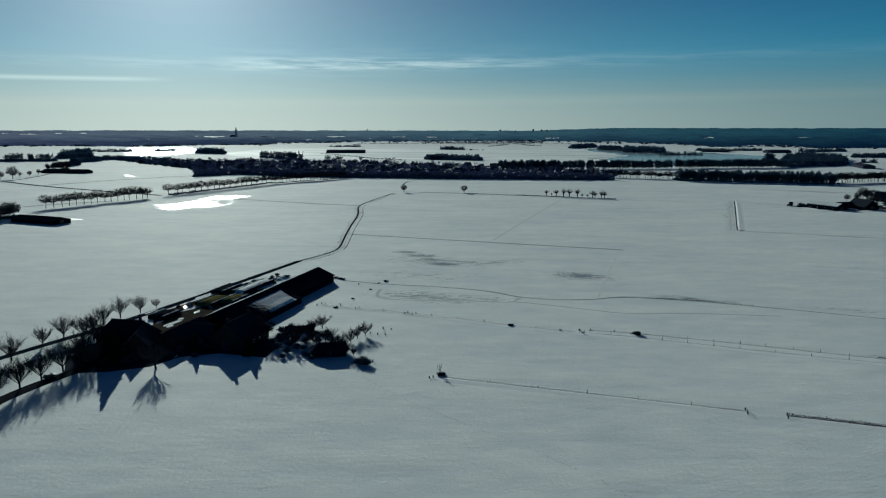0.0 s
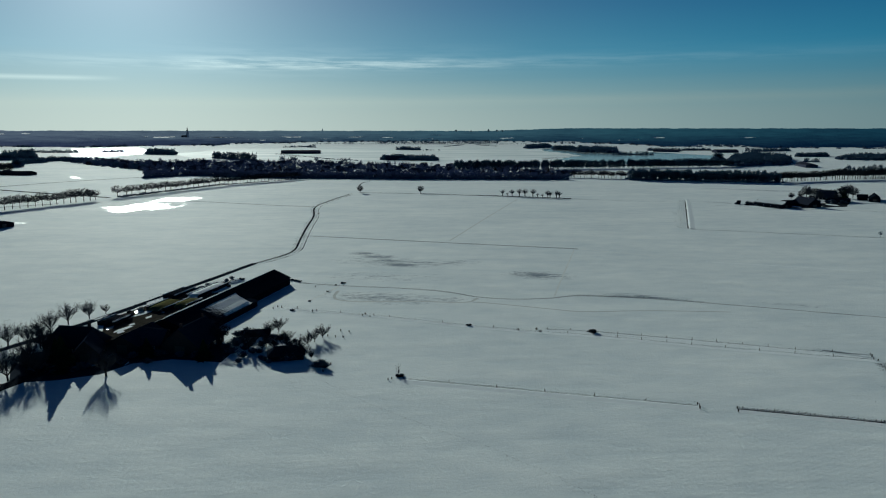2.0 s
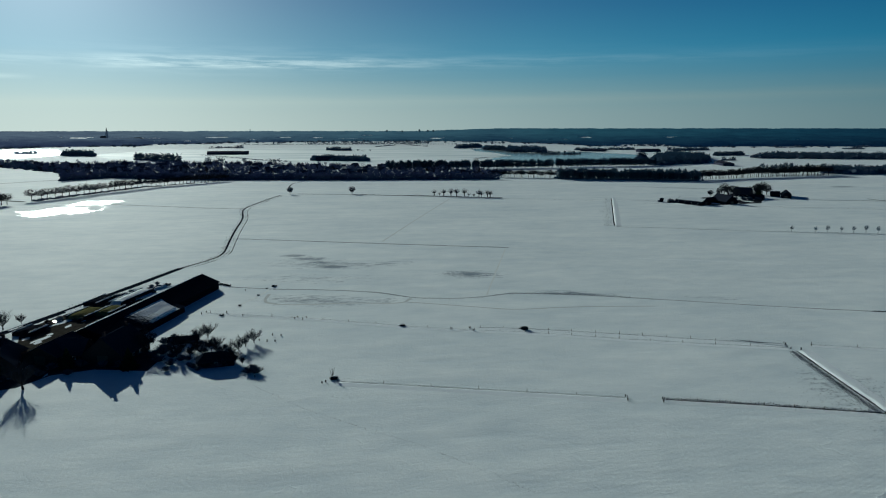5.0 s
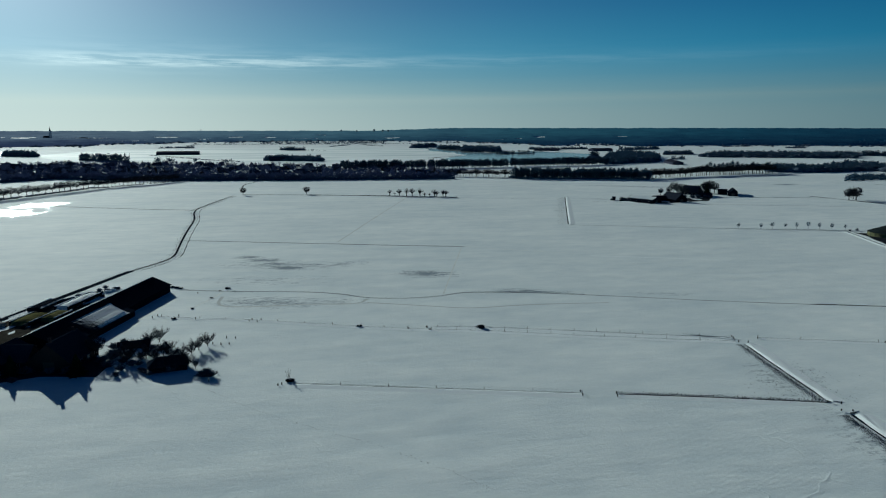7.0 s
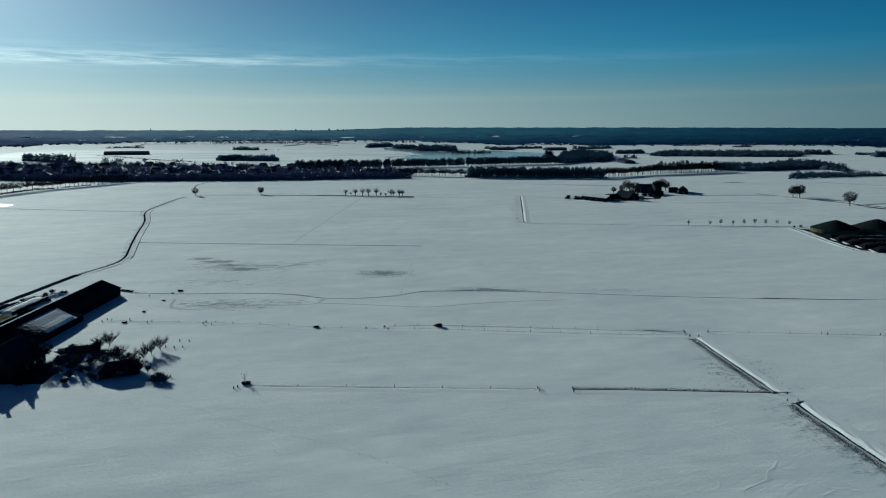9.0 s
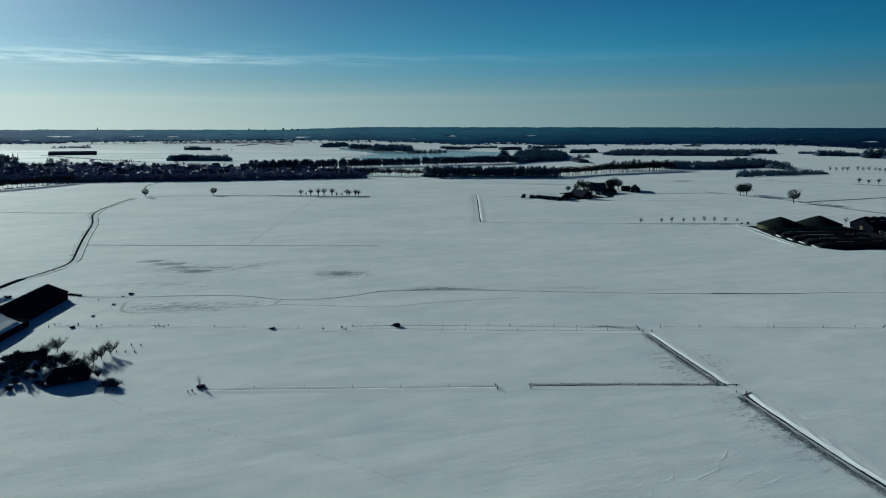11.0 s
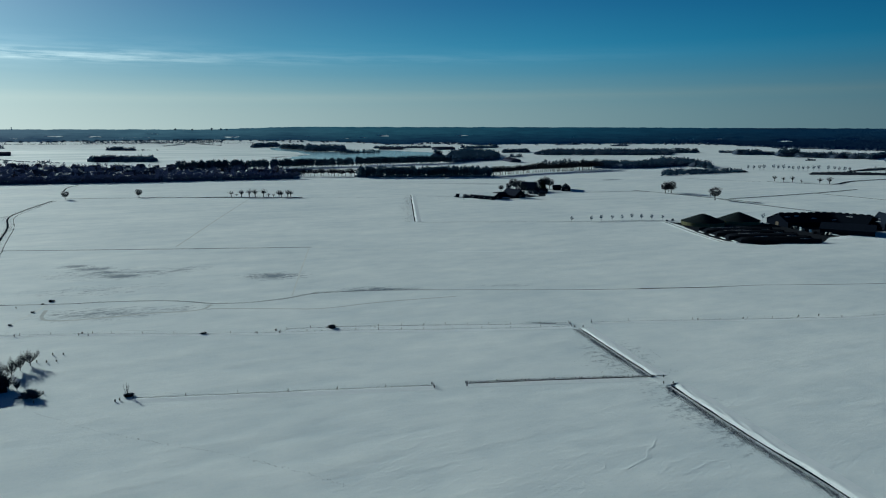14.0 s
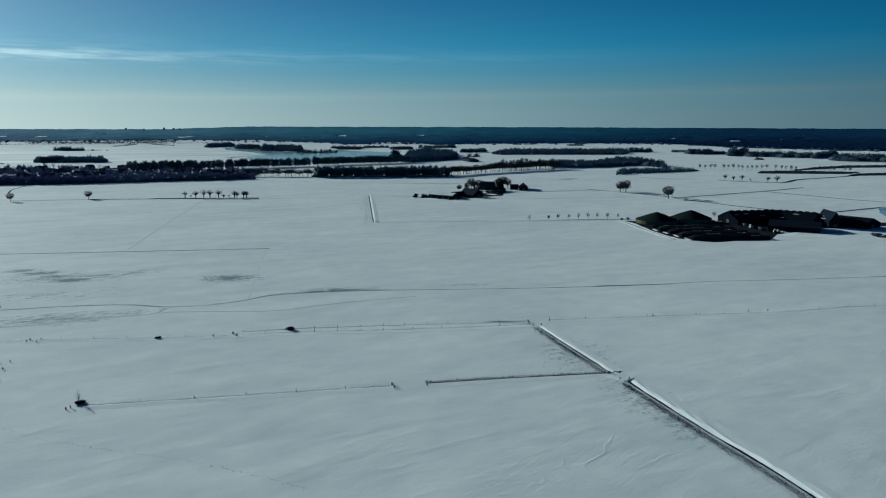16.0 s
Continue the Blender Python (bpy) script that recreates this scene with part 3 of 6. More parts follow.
def vase_tree(seed, h, bole, spread, r0, width):
    """A bare tree whose limbs rise fan-wise from a short trunk and fork into fine upright twigs."""
    rng = random.Random(seed)
    tv, tf, cv, cf = [], [], [], []
    top = Vector((rng.uniform(-0.15, 0.15), rng.uniform(-0.15, 0.15), bole))
    tube(tv, tf, (0, 0, -0.1), top, r0, r0 * 0.8, 6)
    reach = h - bole

    def fork(a, way, length, r, level):
        way = way.normalized()
        bend = way + Vector((rng.uniform(-0.12, 0.12), rng.uniform(-0.12, 0.12), 0.16))
        mid = a + way * length * 0.5
        b = mid + bend.normalized() * length * 0.5
        v, f = (tv, tf) if level < 2 else (cv, cf)
        if level == 4:
            tube(v, f, a, b, r, r * 0.4, 3)
            return
        tube(v, f, a, mid, r, r * 0.8, 4 if level < 2 else 3)
        tube(v, f, mid, b, r * 0.8, r * 0.55, 4 if level < 2 else 3)
        count = (0, 7, 6, 7)[level]
        for k in range(count):
            start = a.lerp(b, rng.uniform(0.1, 1.0)) if k else b
            turn = Vector((rng.uniform(-1, 1), rng.uniform(-1, 1), rng.uniform(-0.3, 0.75)))
            fork(start, bend.normalized() + turn * (0, 0.7, 0.85, 1.0)[level], length * rng.uniform(0.45, 0.75), max(width, r * 0.48), level + 1)

    limbs = 8
    for k in range(limbs):
        az = 6.283 * (k + rng.uniform(-0.3, 0.3)) / limbs
        out = spread * (0.15 if k % 4 == 0 else rng.uniform(0.5, 0.95))
        fork(top + Vector((0, 0, -rng.uniform(0, 0.5))), Vector((math.cos(az) * out, math.sin(az) * out, 1.0)), reach * rng.uniform(0.5, 0.6), r0 * 0.4, 1)
    return tv, tf, cv, cf


class Species:
    """Shared meshes of a few individuals of one kind of tree."""

    def __init__(self, name, label, variants, category="tree", crown="crown", bark=None, twig=None):
        self.name, self.label, self.category, self.crown = name, label, category, crown
        self.meshes = [(mesh_from("trunk", tv, tf, bark or M_BARK), mesh_from(crown, cv, cf, twig or M_TWIG)) for tv, tf, cv, cf in variants]

    def put(self, x, y, scale, rng, label="", group="", wide=1.0, turn=None):
        trunk, crown = self.meshes[rng.randrange(len(self.meshes))]
        m = pose(x, y, ground_z(x, y), 0, 0, rng.uniform(0, 360) if turn is None else turn) @ Matrix.Diagonal((scale * wide, scale * wide, scale, 1))
        root = anchor(self.name, m, label or self.label, self.category, group)
        for n, me in (("trunk", trunk), (self.crown, crown)):
            new(n, me).parent = root
        return root


LANE = Species("lane_tree", "bare roadside tree with upswept branches in snow", [vase_tree(s, 9.8, 2.0, 1.15, 0.34, 0.014) for s in (1, 2, 3, 4)])
ORCHARD = Species("orchard_tree", "small bare fruit tree with wide twiggy crown", [vase_tree(s, 5.6, 1.1, 1.7, 0.17, 0.012) for s in (11, 12, 13)])
BROAD = Species("field_tree", "broad bare tree standing alone on snow", [crown_tree(s, 14, 3.2, 6.6, 5.6, 0.52, 20, 9, 10, 0.085, False, -0.3, 0.5) for s in (21, 22, 23, 24)])
AVENUE = Species("avenue_tree", "bare avenue tree with tall clear trunk", [crown_tree(s, 14, 4.8, 6.6, 4.6, 0.36, 17, 9, 10, 0.062) for s in (31, 32, 33)])
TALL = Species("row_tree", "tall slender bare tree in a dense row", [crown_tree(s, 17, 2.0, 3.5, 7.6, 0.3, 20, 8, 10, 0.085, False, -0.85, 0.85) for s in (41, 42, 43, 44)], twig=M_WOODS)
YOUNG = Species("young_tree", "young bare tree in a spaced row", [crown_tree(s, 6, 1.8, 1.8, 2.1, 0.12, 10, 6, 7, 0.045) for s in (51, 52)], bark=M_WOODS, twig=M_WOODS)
VILLAGE_TREE = Species("village_tree", "bare village tree between houses", [crown_tree(s, 12, 2.6, 4.6, 4.7, 0.3, 10, 6, 6, 0.13) for s in (55, 56, 57)], twig=M_GARDEN)


def pollard(seed):
    rng = random.Random(seed)
    tv, tf, cv, cf = [], [], [], []
    tube(tv, tf, (0, 0, -0.1), (0.1, 0, 2.3), 0.42, 0.4, 6)
    tube(tv, tf, (0.1, 0, 2.3), (0.1, 0.05, 3.0), 0.62, 0.45, 6)
    for k in range(90):
        az, el = rng.uniform(0, 6.283), rng.uniform(0.3, 1.5)
        d = Vector((math.cos(az) * math.cos(el), math.sin(az) * math.cos(el), math.sin(el)))
        a = Vector((0.1, 0, 2.7)) + d * 0.4
        tube(cv, cf, a, a + d * rng.uniform(2.6, 4.4) + Vector((0, 0, 0.5)), 0.07, 0.03, 3)
    return tv, tf, cv, cf


WILLOW = Species("pollard_willow", "pollard willow with thick trunk and upright shoots", [pollard(s) for s in (61, 62)])


def bush_mesh(seed, stems=85):
    rng = random.Random(seed)
    tv, tf, cv, cf = [], [], [], []
    for k in range(6):
        az = rng.uniform(0, 6.283)
        tube(tv, tf, (0, 0, -0.05), (0.4 * math.cos(az), 0.4 * math.sin(az), 0.9), 0.06, 0.04, 4)
    for k in range(stems):
        az, el = rng.uniform(0, 6.283), rng.uniform(0.15, 1.5)
        d = Vector((math.cos(az) * math.cos(el), math.sin(az) * math.cos(el), 0.2 + math.sin(el)))
        a = Vector((rng.uniform(-0.3, 0.3), rng.uniform(-0.3, 0.3), 0.1))
        b = a + d * rng.uniform(0.6, 1.05)
        tube(cv, cf, a, b, 0.05, 0.03, 3)
        for w in range(3):
            e = b + Vector((rng.uniform(-0.36, 0.36), rng.uniform(-0.36, 0.36), rng.uniform(-0.15, 0.32)))
            tube(cv, cf, a.lerp(b, rng.uniform(0.4, 1)), e, 0.03, 0.015, 3)
    return tv, tf, cv, cf


BUSH = Species("bush", "dense leafless shrub standing in snow", [bush_mesh(s) for s in (71, 72)], "bush", twig=M_HEDGE)


def conifer(seed, h=10.0):
    rng = random.Random(seed)
    tv, tf, cv, cf = [], [], [], []
    tube(tv, tf, (0, 0, -0.1), (0, 0, h * 0.9), 0.22, 0.03, 5)
    for k in range(170):
        z = h * (0.08 + 0.9 * (k / 170))
        r = (1 - z / h) * h * 0.27 * (0.68 + 0.5 * (1 - (k / 17.0) % 1.0)) * rng.uniform(0.75, 1.15) + 0.15
        az = k * 2.4
        c = Vector((math.cos(az) * r, math.sin(az) * r, z - r * 0.35))
        s = Vector((-math.sin(az), math.cos(az), 0)) * r * 0.35
        b = len(cv)
        cv += [(0, 0, z + 0.25), tuple(c + s), tuple(c - s), tuple(c * 0.8 + Vector((0, 0, z * 0.2 - 0.35)))]
        cf += [(b, b + 1, b + 3), (b, b + 3, b + 2), (b + 1, b + 2, b + 3)]
    return tv, tf, cv, cf


SPRUCE = Species("conifer", "dark evergreen conifer beside the farm", [conifer(s) for s in (81, 82)], twig=M_NEEDLE)

# small trees for distant woods, joined by the hundred
TREELETS = []
for seed in range(91, 96):
    tv, tf, cv, cf = crown_tree(seed, 1.0, 0.22, 0.33, 0.42, 0.016, 7, 5, 6, 0.017)
    TREELETS.append((np.array(tv + cv), tf + [tuple(i + len(tv) for i in q) for q in cf]))


FAR_TREELETS = []
for seed in range(96, 101):
    tv, tf, cv, cf = crown_tree(seed, 1.0, 0.2, 0.32, 0.42, 0.02, 4, 4, 4, 0.034)
    FAR_TREELETS.append((np.array(tv + cv), tf + [tuple(i + len(tv) for i in q) for q in cf]))


def lump(rng):
    """An uneven low crown, eighteen faces."""
    v = [(0, 0, rng.uniform(0.85, 1.1))]
    for ring, (r, z) in enumerate(((0.55, 0.62), (0.62, 0.15))):
        for i in range(6):
            w = 6.283 * (i + 0.5 * ring) / 6
            k = r * rng.uniform(0.75, 1.2)
            v.append((k * math.cos(w), k * math.sin(w), z * rng.uniform(0.8, 1.15)))
    f = [(0, 1 + i, 1 + (i + 1) % 6) for i in range(6)]
    for i in range(6):
        j = (i + 1) % 6
        f += [(1 + i, 7 + i, 1 + j), (1 + j, 7 + i, 7 + j)]
    return np.array(v), f


LUMPS = [lump(random.Random(s)) for s in range(8)]


def scatter_in(poly, count, rng):
    xs, ys = [p[0] for p in poly], [p[1] for p in poly]
    out, tries = [], 0
    while len(out) < count and tries < count * 60:
        tries += 1
        x, y = rng.uniform(min(xs), max(xs)), rng.uniform(min(ys), max(ys))
        inside = False
        for (ax, ay), (bx, by) in zip(poly, poly[1:] + poly[:1]):
            if (ay > y) != (by > y) and x < (bx - ax) * (y - ay) / (by - ay) + ax:
                inside = not inside
        if inside:
            out.append((x, y))
    return out


def woods(points, height, label, material=None, low=0.0, seed=1, name="woodland", kinds=None):
    """Many small bare trees, with low growth between, in one mesh."""
    rng = random.Random(seed)
    V, F, base = [], [], 0
    for x, y in points:
        z = ground_z(x, y)
        h = height * rng.uniform(0.7, 1.15)
        v, f = (kinds or TREELETS)[rng.randrange(5)]
        a = rng.uniform(0, 6.283)
        c, s = math.cos(a), math.sin(a)
        w = v @ np.array([[c, s, 0], [-s, c, 0], [0, 0, 1]]) * np.array([h * 1.1, h * 1.1, h]) + np.array([x, y, z])
        V.append(w)
        F += [tuple(i + base for i in q) for q in f]
        base += len(v)
        if low:
            v, f = LUMPS[rng.randrange(8)]
            k = height * low * rng.uniform(0.6, 1.2)
            V.append(v * np.array([k * 1.3, k * 1.3, k]) + np.array([x + rng.uniform(-3, 3), y + rng.uniform(-3, 3), z - 0.1]))
            F += [tuple(i + base for i in q) for q in f]
            base += len(v)
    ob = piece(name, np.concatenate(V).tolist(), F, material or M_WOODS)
    return tagged(ob, label, "woodland", kind="stuff")


def clumps(points, size, label, material, seed=1, name="woodland", squash=0.8):
    rng = random.Random(seed)
    V, F, base = [], [], 0
    for x, y in points:
        v, f = LUMPS[rng.randrange(8)]
        k = size * rng.uniform(0.6, 1.3)
        V.append(v * np.array([k * 1.5, k * 1.5, k * squash]) + np.array([x, y, ground_z(x, y) - 0.3]))
        F += [tuple(i + base for i in q) for q in f]
        base += len(v)
    ob = piece(name, np.concatenate(V).tolist(), F, material)
    return tagged(ob, label, "woodland", kind="stuff")


# ---- buildings ----
def gabled(p, q, width, eave, ridge, name="barn", label="dark farm barn", category="barn", wall=None, roof=None, over=0.5, snow=0.0, hip=0.0, windows=0, door=True, chimney=0, vents=0, group="", snow_far=True):
    """A gabled building with its ridge over the line p to q."""
    p, q = Vector(p), Vector(q)
    L = (q - p).length
    mid = (p + q) / 2
    turn = math.degrees(math.atan2(q.y - p.y, q.x - p.x))
    root = anchor(name, pose(mid.x, mid.y, ground_z(mid.x, mid.y), 0, 0, turn), label, category, group)
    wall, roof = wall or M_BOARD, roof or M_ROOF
    h, w = L / 2, width / 2
    t = 0.3
    verts = [(-h, -w, -0.2), (h, -w, -0.2), (h, w, -0.2), (-h, w, -0.2), (-h, -w, eave), (h, -w, eave), (h, w, eave), (-h, w, eave), (-h + hip, 0, ridge - 0.15), (h - hip, 0, ridge - 0.15)]
    faces = [(0, 1, 5, 4), (2, 3, 7, 6), (1, 2, 6, 9, 5), (3, 0, 4, 8, 7), (3, 2, 1, 0)]
    piece("wall", verts, faces, wall, root)
    slope = (ridge - eave) / w
    for s in (-1, 1):
        y1, z1 = s * (w + over), eave - slope * over
        e = h + over if not hip else h - hip
        a = [(-e, 0, ridge), (e, 0, ridge), (h + over, y1, z1), (-h - over, y1, z1)]
        b = [(x, y, z + 0.16) for x, y, z in a]
        f = [(0, 1, 2, 3), (4, 7, 6, 5), (0, 4, 5, 1), (1, 5, 6, 2), (2, 6, 7, 3), (3, 7, 4, 0)]
        piece("roof", a + b, f, roof, root)
        if L > 30:
            # seams of the sheeting
            sv, sf = [], []
            k = int(L / 3)
            for i in range(k + 1):
                x = -h + L * i / k
                tube(sv, sf, (x, s * 0.1, ridge + 0.16), (x, y1, z1 + 0.17), 0.025, 0.025, 3)
            piece("roof_seam", sv, sf, roof, root)
    if hip:
        for s in (-1, 1):
            x1, z1 = s * (h + over), eave - slope * over
            a = [(s * (h - hip), 0, ridge), (x1, -w - over, z1), (x1, w + over, z1)]
            b = [(x, y, z + 0.16) for x, y, z in a]
            piece("hip_roof", a + b, [(0, 1, 2), (3, 5, 4), (0, 3, 4, 1), (1, 4, 5, 2), (2, 5, 3, 0)], roof, root)
    bm = box_bm(((0, 0, ridge + 0.12), (L + 2 * over - 2 * hip, 0.5, 0.16)), bevel=0.04)
    part("ridge_cap", bm, roof, root)
    if door:
        for s in (-1, 1):
            part("barn_door" if width > 10 else "door", box_bm(((s * (h + 0.05), 0, min(eave, 3.2) / 2), (0.1, min(width * 0.35, 4.0), min(eave, 3.2))), bevel=0.02), M_WOOD, root)
    for s in (-1, 1):
        for i in range(windows):
            x = -h + L * (i + 0.5) / windows
            wz = min(1.6, eave * 0.55)
            pane = part("window", box_bm(((x, s * (w + 0.02), wz), (1.2, 0.08, 1.1))), M_FRAME, root)
            part("pane", box_bm(((x, s * (w + 0.05), wz), (1.0, 0.08, 0.9))), M_GLASS, pane)
    for i in range(chimney):
        x = -h * 0.8 + (2 * h * 0.8) * i / max(1, chimney - 1) if chimney > 1 else h * 0.6
        part("chimney", box_bm(((x, 0, ridge + 0.6), (0.8, 0.8, 1.8)), ((x, 0, ridge + 1.55), (0.95, 0.95, 0.14))), M_BRICK, root)
    for i in range(vents):
        x = -h + L * (i + 0.5) / vents
        part("roof_vent", box_bm(((x, 0, ridge + 0.35), (L / vents * 0.55, 1.8, 0.9)), bevel=0.25), roof, root)
    if snow:
        s = 1 if snow_far else -1
        y0, y1 = 0.15 * s, s * (w * snow)
        z0, z1 = ridge + 0.2 - slope * 0.15, ridge - slope * w * snow + 0.2
        n = max(6, int(L / 3))
        sv, sf = [], []
        for i in range(n + 1):
            x = -h + L * i / n
            jag = noise.noise(Vector((x * 0.3, p.x, 2))) * w * 0.15
            sv += [(x, y0, z0 + 0.16), (x, y1 + s * jag, z1 + 0.12 - slope * jag), (x, y1 + s * (jag + 0.1), z1 - slope * (jag + 0.1) - 0.03)]
        for i in range(n):
            o = 3 * i
            sf += [(o, o + 1, o + 4, o + 3), (o + 1, o + 2, o + 5, o + 4)]
        piece("roof_snow", sv, sf, M_SNOWPLAIN, root, "thin settled snow")
    return root


def post_mesh():
    v, f = [], []
    tube(v, f, (0, 0, -0.1), (0.02, 0, 1.5), 0.11, 0.09, 5)
    b = len(v)
    v.append((0.02, 0, 1.54))
    f += [(b - 5 + i, b - 5 + (i + 1) % 5, b) for i in range(5)]
    return mesh_from("post", v, f, M_WOOD)


POST = post_mesh()


def fence(pts, spacing, label, wires=(0.5, 0.95, 1.3), seed=1):
    rng = random.Random(seed)
    line = resample(pts, spacing)
    root = anchor("fence", pose(line[0].x, line[0].y, 0), label, "fence")
    inv = Vector((line[0].x, line[0].y, 0))
    tops = []
    for p in line:
        x, y = p.x - inv.x + rng.uniform(-0.15, 0.15), p.y - inv.y + rng.uniform(-0.15, 0.15)
        o = new("post", POST)
        o.parent = root
        s = rng.uniform(0.55, 0.8)
        o.matrix_basis = pose(x, y, 0, rng.uniform(-6, 6), rng.uniform(-6, 6), rng.uniform(0, 90)) @ Matrix.Diagonal((1, 1, s, 1))
        tops.append((x, y))
    for z in wires:
        v = [(x + dx, y, z + dz) for x, y in tops for dx, dz in ((-0.003, 0), (0.003, 0), (0, 0.005))]
        f = [(3 * i + a, 3 * i + b, 3 * i + 3 + b, 3 * i + 3 + a) for i in range(len(tops) - 1) for a, b in ((0, 1), (1, 2), (2, 0))]
        piece("wire", v, f, M_STEEL, root)
    return root


def tufts(pts, count, spread, size, label, seed=1, bias=0.0):
    """Rough grass sticking out of the snow along a line."""
    rng = random.Random(seed)
    line = resample(pts, 1.0)
    v, f = [], []
    for k in range(count):
        i = rng.randrange(len(line) - 1)
        p, d = line[i], (line[i + 1] - line[i]).normalized()
        off = rng.gauss(0, spread) + bias
        x, y = p.x + d.y * off + rng.uniform(-0.5, 0.5), p.y - d.x * off + rng.uniform(-0.5, 0.5)
        s = size * rng.uniform(0.4, 1.4)
        for b in range(3):
            a = rng.uniform(0, 6.283)
            e = (x + math.cos(a) * s * 0.8, y + math.sin(a) * s * 0.8, s * rng.uniform(0.6, 1.3) + 0.02)
            o = len(v)
            v += [(x - math.sin(a) * s * 0.35, y + math.cos(a) * s * 0.35, 0.0), (x + math.sin(a) * s * 0.35, y - math.cos(a) * s * 0.35, 0.0), e]
            f.append((o, o + 1, o + 2))
    return tagged(piece("rough_grass", v, f, M_GRASS), label, "grass", kind="stuff")


# ---- the near farm ----
AX = Vector((math.sin(radians(14.9)), math.cos(radians(14.9))))
SIDE = Vector((AX.y, -AX.x))


def build_near_farm():
    far_end, near_end = Vector((-66.3, 369.2)), Vector((-91.9, 273.2))
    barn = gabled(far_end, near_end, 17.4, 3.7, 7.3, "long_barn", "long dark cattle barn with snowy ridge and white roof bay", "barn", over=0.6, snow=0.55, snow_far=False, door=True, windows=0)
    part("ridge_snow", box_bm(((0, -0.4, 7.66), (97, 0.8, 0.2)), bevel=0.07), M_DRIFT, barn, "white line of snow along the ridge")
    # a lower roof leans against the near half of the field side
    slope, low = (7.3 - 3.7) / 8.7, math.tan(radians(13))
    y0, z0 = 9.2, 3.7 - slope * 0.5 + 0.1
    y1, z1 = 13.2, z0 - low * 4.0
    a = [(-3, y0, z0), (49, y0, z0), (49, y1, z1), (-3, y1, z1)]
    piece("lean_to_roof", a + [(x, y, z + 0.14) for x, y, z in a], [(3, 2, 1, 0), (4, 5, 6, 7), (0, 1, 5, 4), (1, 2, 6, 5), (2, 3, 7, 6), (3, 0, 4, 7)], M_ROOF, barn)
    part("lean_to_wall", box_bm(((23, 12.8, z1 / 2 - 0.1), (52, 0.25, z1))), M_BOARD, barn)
    # snow that has stayed on one bay of the shaded slope
    sv, sf = [], []
    n, k = 34, 14
    for i in range(n + 1):
        for j in range(k + 1):
            u = j / k
            x = -1.0 + 31.0 * i / n + 3.0 * u
            y = 3.2 + 9.9 * u
            z = 7.3 - slope * y if y < y0 else z0 - low * (y - y0)
            edge = min(i, n - i, j, k - j)
            rag = noise.noise(Vector((x * 0.35, y * 0.6, 2)))
            z += 0.16 + (0.08 + 0.05 * rag + 0.6 * min(1.0, u / 0.6) * min(1.0, (1 - u) / 0.15) if edge > 1 else 0.012)
            if edge == 0:
                x += 1.2 * rag
            sv.append((x, y, z))
    for i in range(n):
        for j in range(k):
            o = i * (k + 1) + j
            sf.append((o, o + 1, o + k + 2, o + k + 1))
    piece("roof_snow", sv, sf, M_MELT, barn, "white snow left on one roof bay")

    gabled((-79.9, 251.0), (-75.2, 268.5), 15, 3.0, 9.4, "farmhouse", "large dark farmhouse with steep tiled roof and chimneys", "house", M_BRICK, M_TILE, windows=4, chimney=2)
    gabled((-101.0, 253.0), (-96.0, 271.0), 13, 3.2, 6.6, "stable", "low brick stable with dark roof joined to the yard", "barn", M_BRICK, M_TILE, windows=3, snow=0.5)
    gabled((-86.5, 258.0), (-97.0, 261.0), 9, 3.0, 7.4, "link_building", "low linking building between farmhouse and stable", "shed", M_BRICK, M_TILE, windows=2)
    gabled((-128.5, 261.5), (-110.5, 257.5), 13, 3.2, 8.6, "farmhouse", "dark brick house with long hipped roof among lane trees", "house", M_BRICK, M_TILE, windows=4, chimney=1, hip=2.5)
    gabled((-110.2, 244.0), (-113.0, 256.5), 9, 2.8, 7.6, "house_wing", "brick wing with dark gable facing the snowy field", "house", M_BRICK, M_TILE, windows=2)
    gabled((-47.0, 243.5), (-35.0, 245.5), 6.5, 2.2, 4.4, "garden_shed", "low dark wooden shed by the orchard", "shed", M_BOARD, M_ROOF, windows=1, hip=2.6)
    gabled((-62.5, 272.5), (-52.0, 274.0), 4.5, 1.3, 2.3, "garden_shed", "long low dark shed behind the orchard", "shed", M_BOARD, M_ROOF)
    # dutch silage clamps beside the barn
    for c, length, width, cover, label in (
            ((-107.3, 322.1), 17, 8.5, M_TARP, "silage clamp under olive tarpaulin in sunlight"),
            ((-98.6, 325.4), 14, 6.5, M_TARP, "silage clamp under olive tarpaulin beside the barn"),
            ((-108.9, 346.8), 18, 6, M_FOIL, "low silage clamp under black foil"),
            ((-96.3, 352.6), 30, 6, M_SNOWPLAIN, "long silage clamp under white snow"),
            ((-120.6, 296.7), 12, 7, M_FOIL, "dark covered heap in the yard")):
        root = anchor("silage_clamp", pose(c[0], c[1], 0, 0, 0, 90 - 14.9), label, "silage clamp")
        for s in (-1, 1):
            part("side_wall", box_bm(((0, s * width / 2, 0.8), (length, 0.3, 2.0)), bevel=0.05), M_FOIL, root)
        v, f = [], []
        nx, ny = 14, 8
        for i in range(nx + 1):
            for j in range(ny + 1):
                u, w = i / nx, j / ny
                z = 1.5 + 0.7 * math.sin(math.pi * w) * min(1, 5 * u, 5 * (1 - u)) - (1.5 if i in (0, nx) else 0) + 0.12 * noise.noise(Vector((i * 0.7, j * 0.7, c[0])))
                v.append((length * (u - 0.5), (width - 0.3) * (w - 0.5), z))
        for i in range(nx):
            for j in range(ny):
                o = i * (ny + 1) + j
                f.append((o, o + ny + 1, o + ny + 2, o + 1))
        piece("cover", v, f, cover, root)
        steps = 9
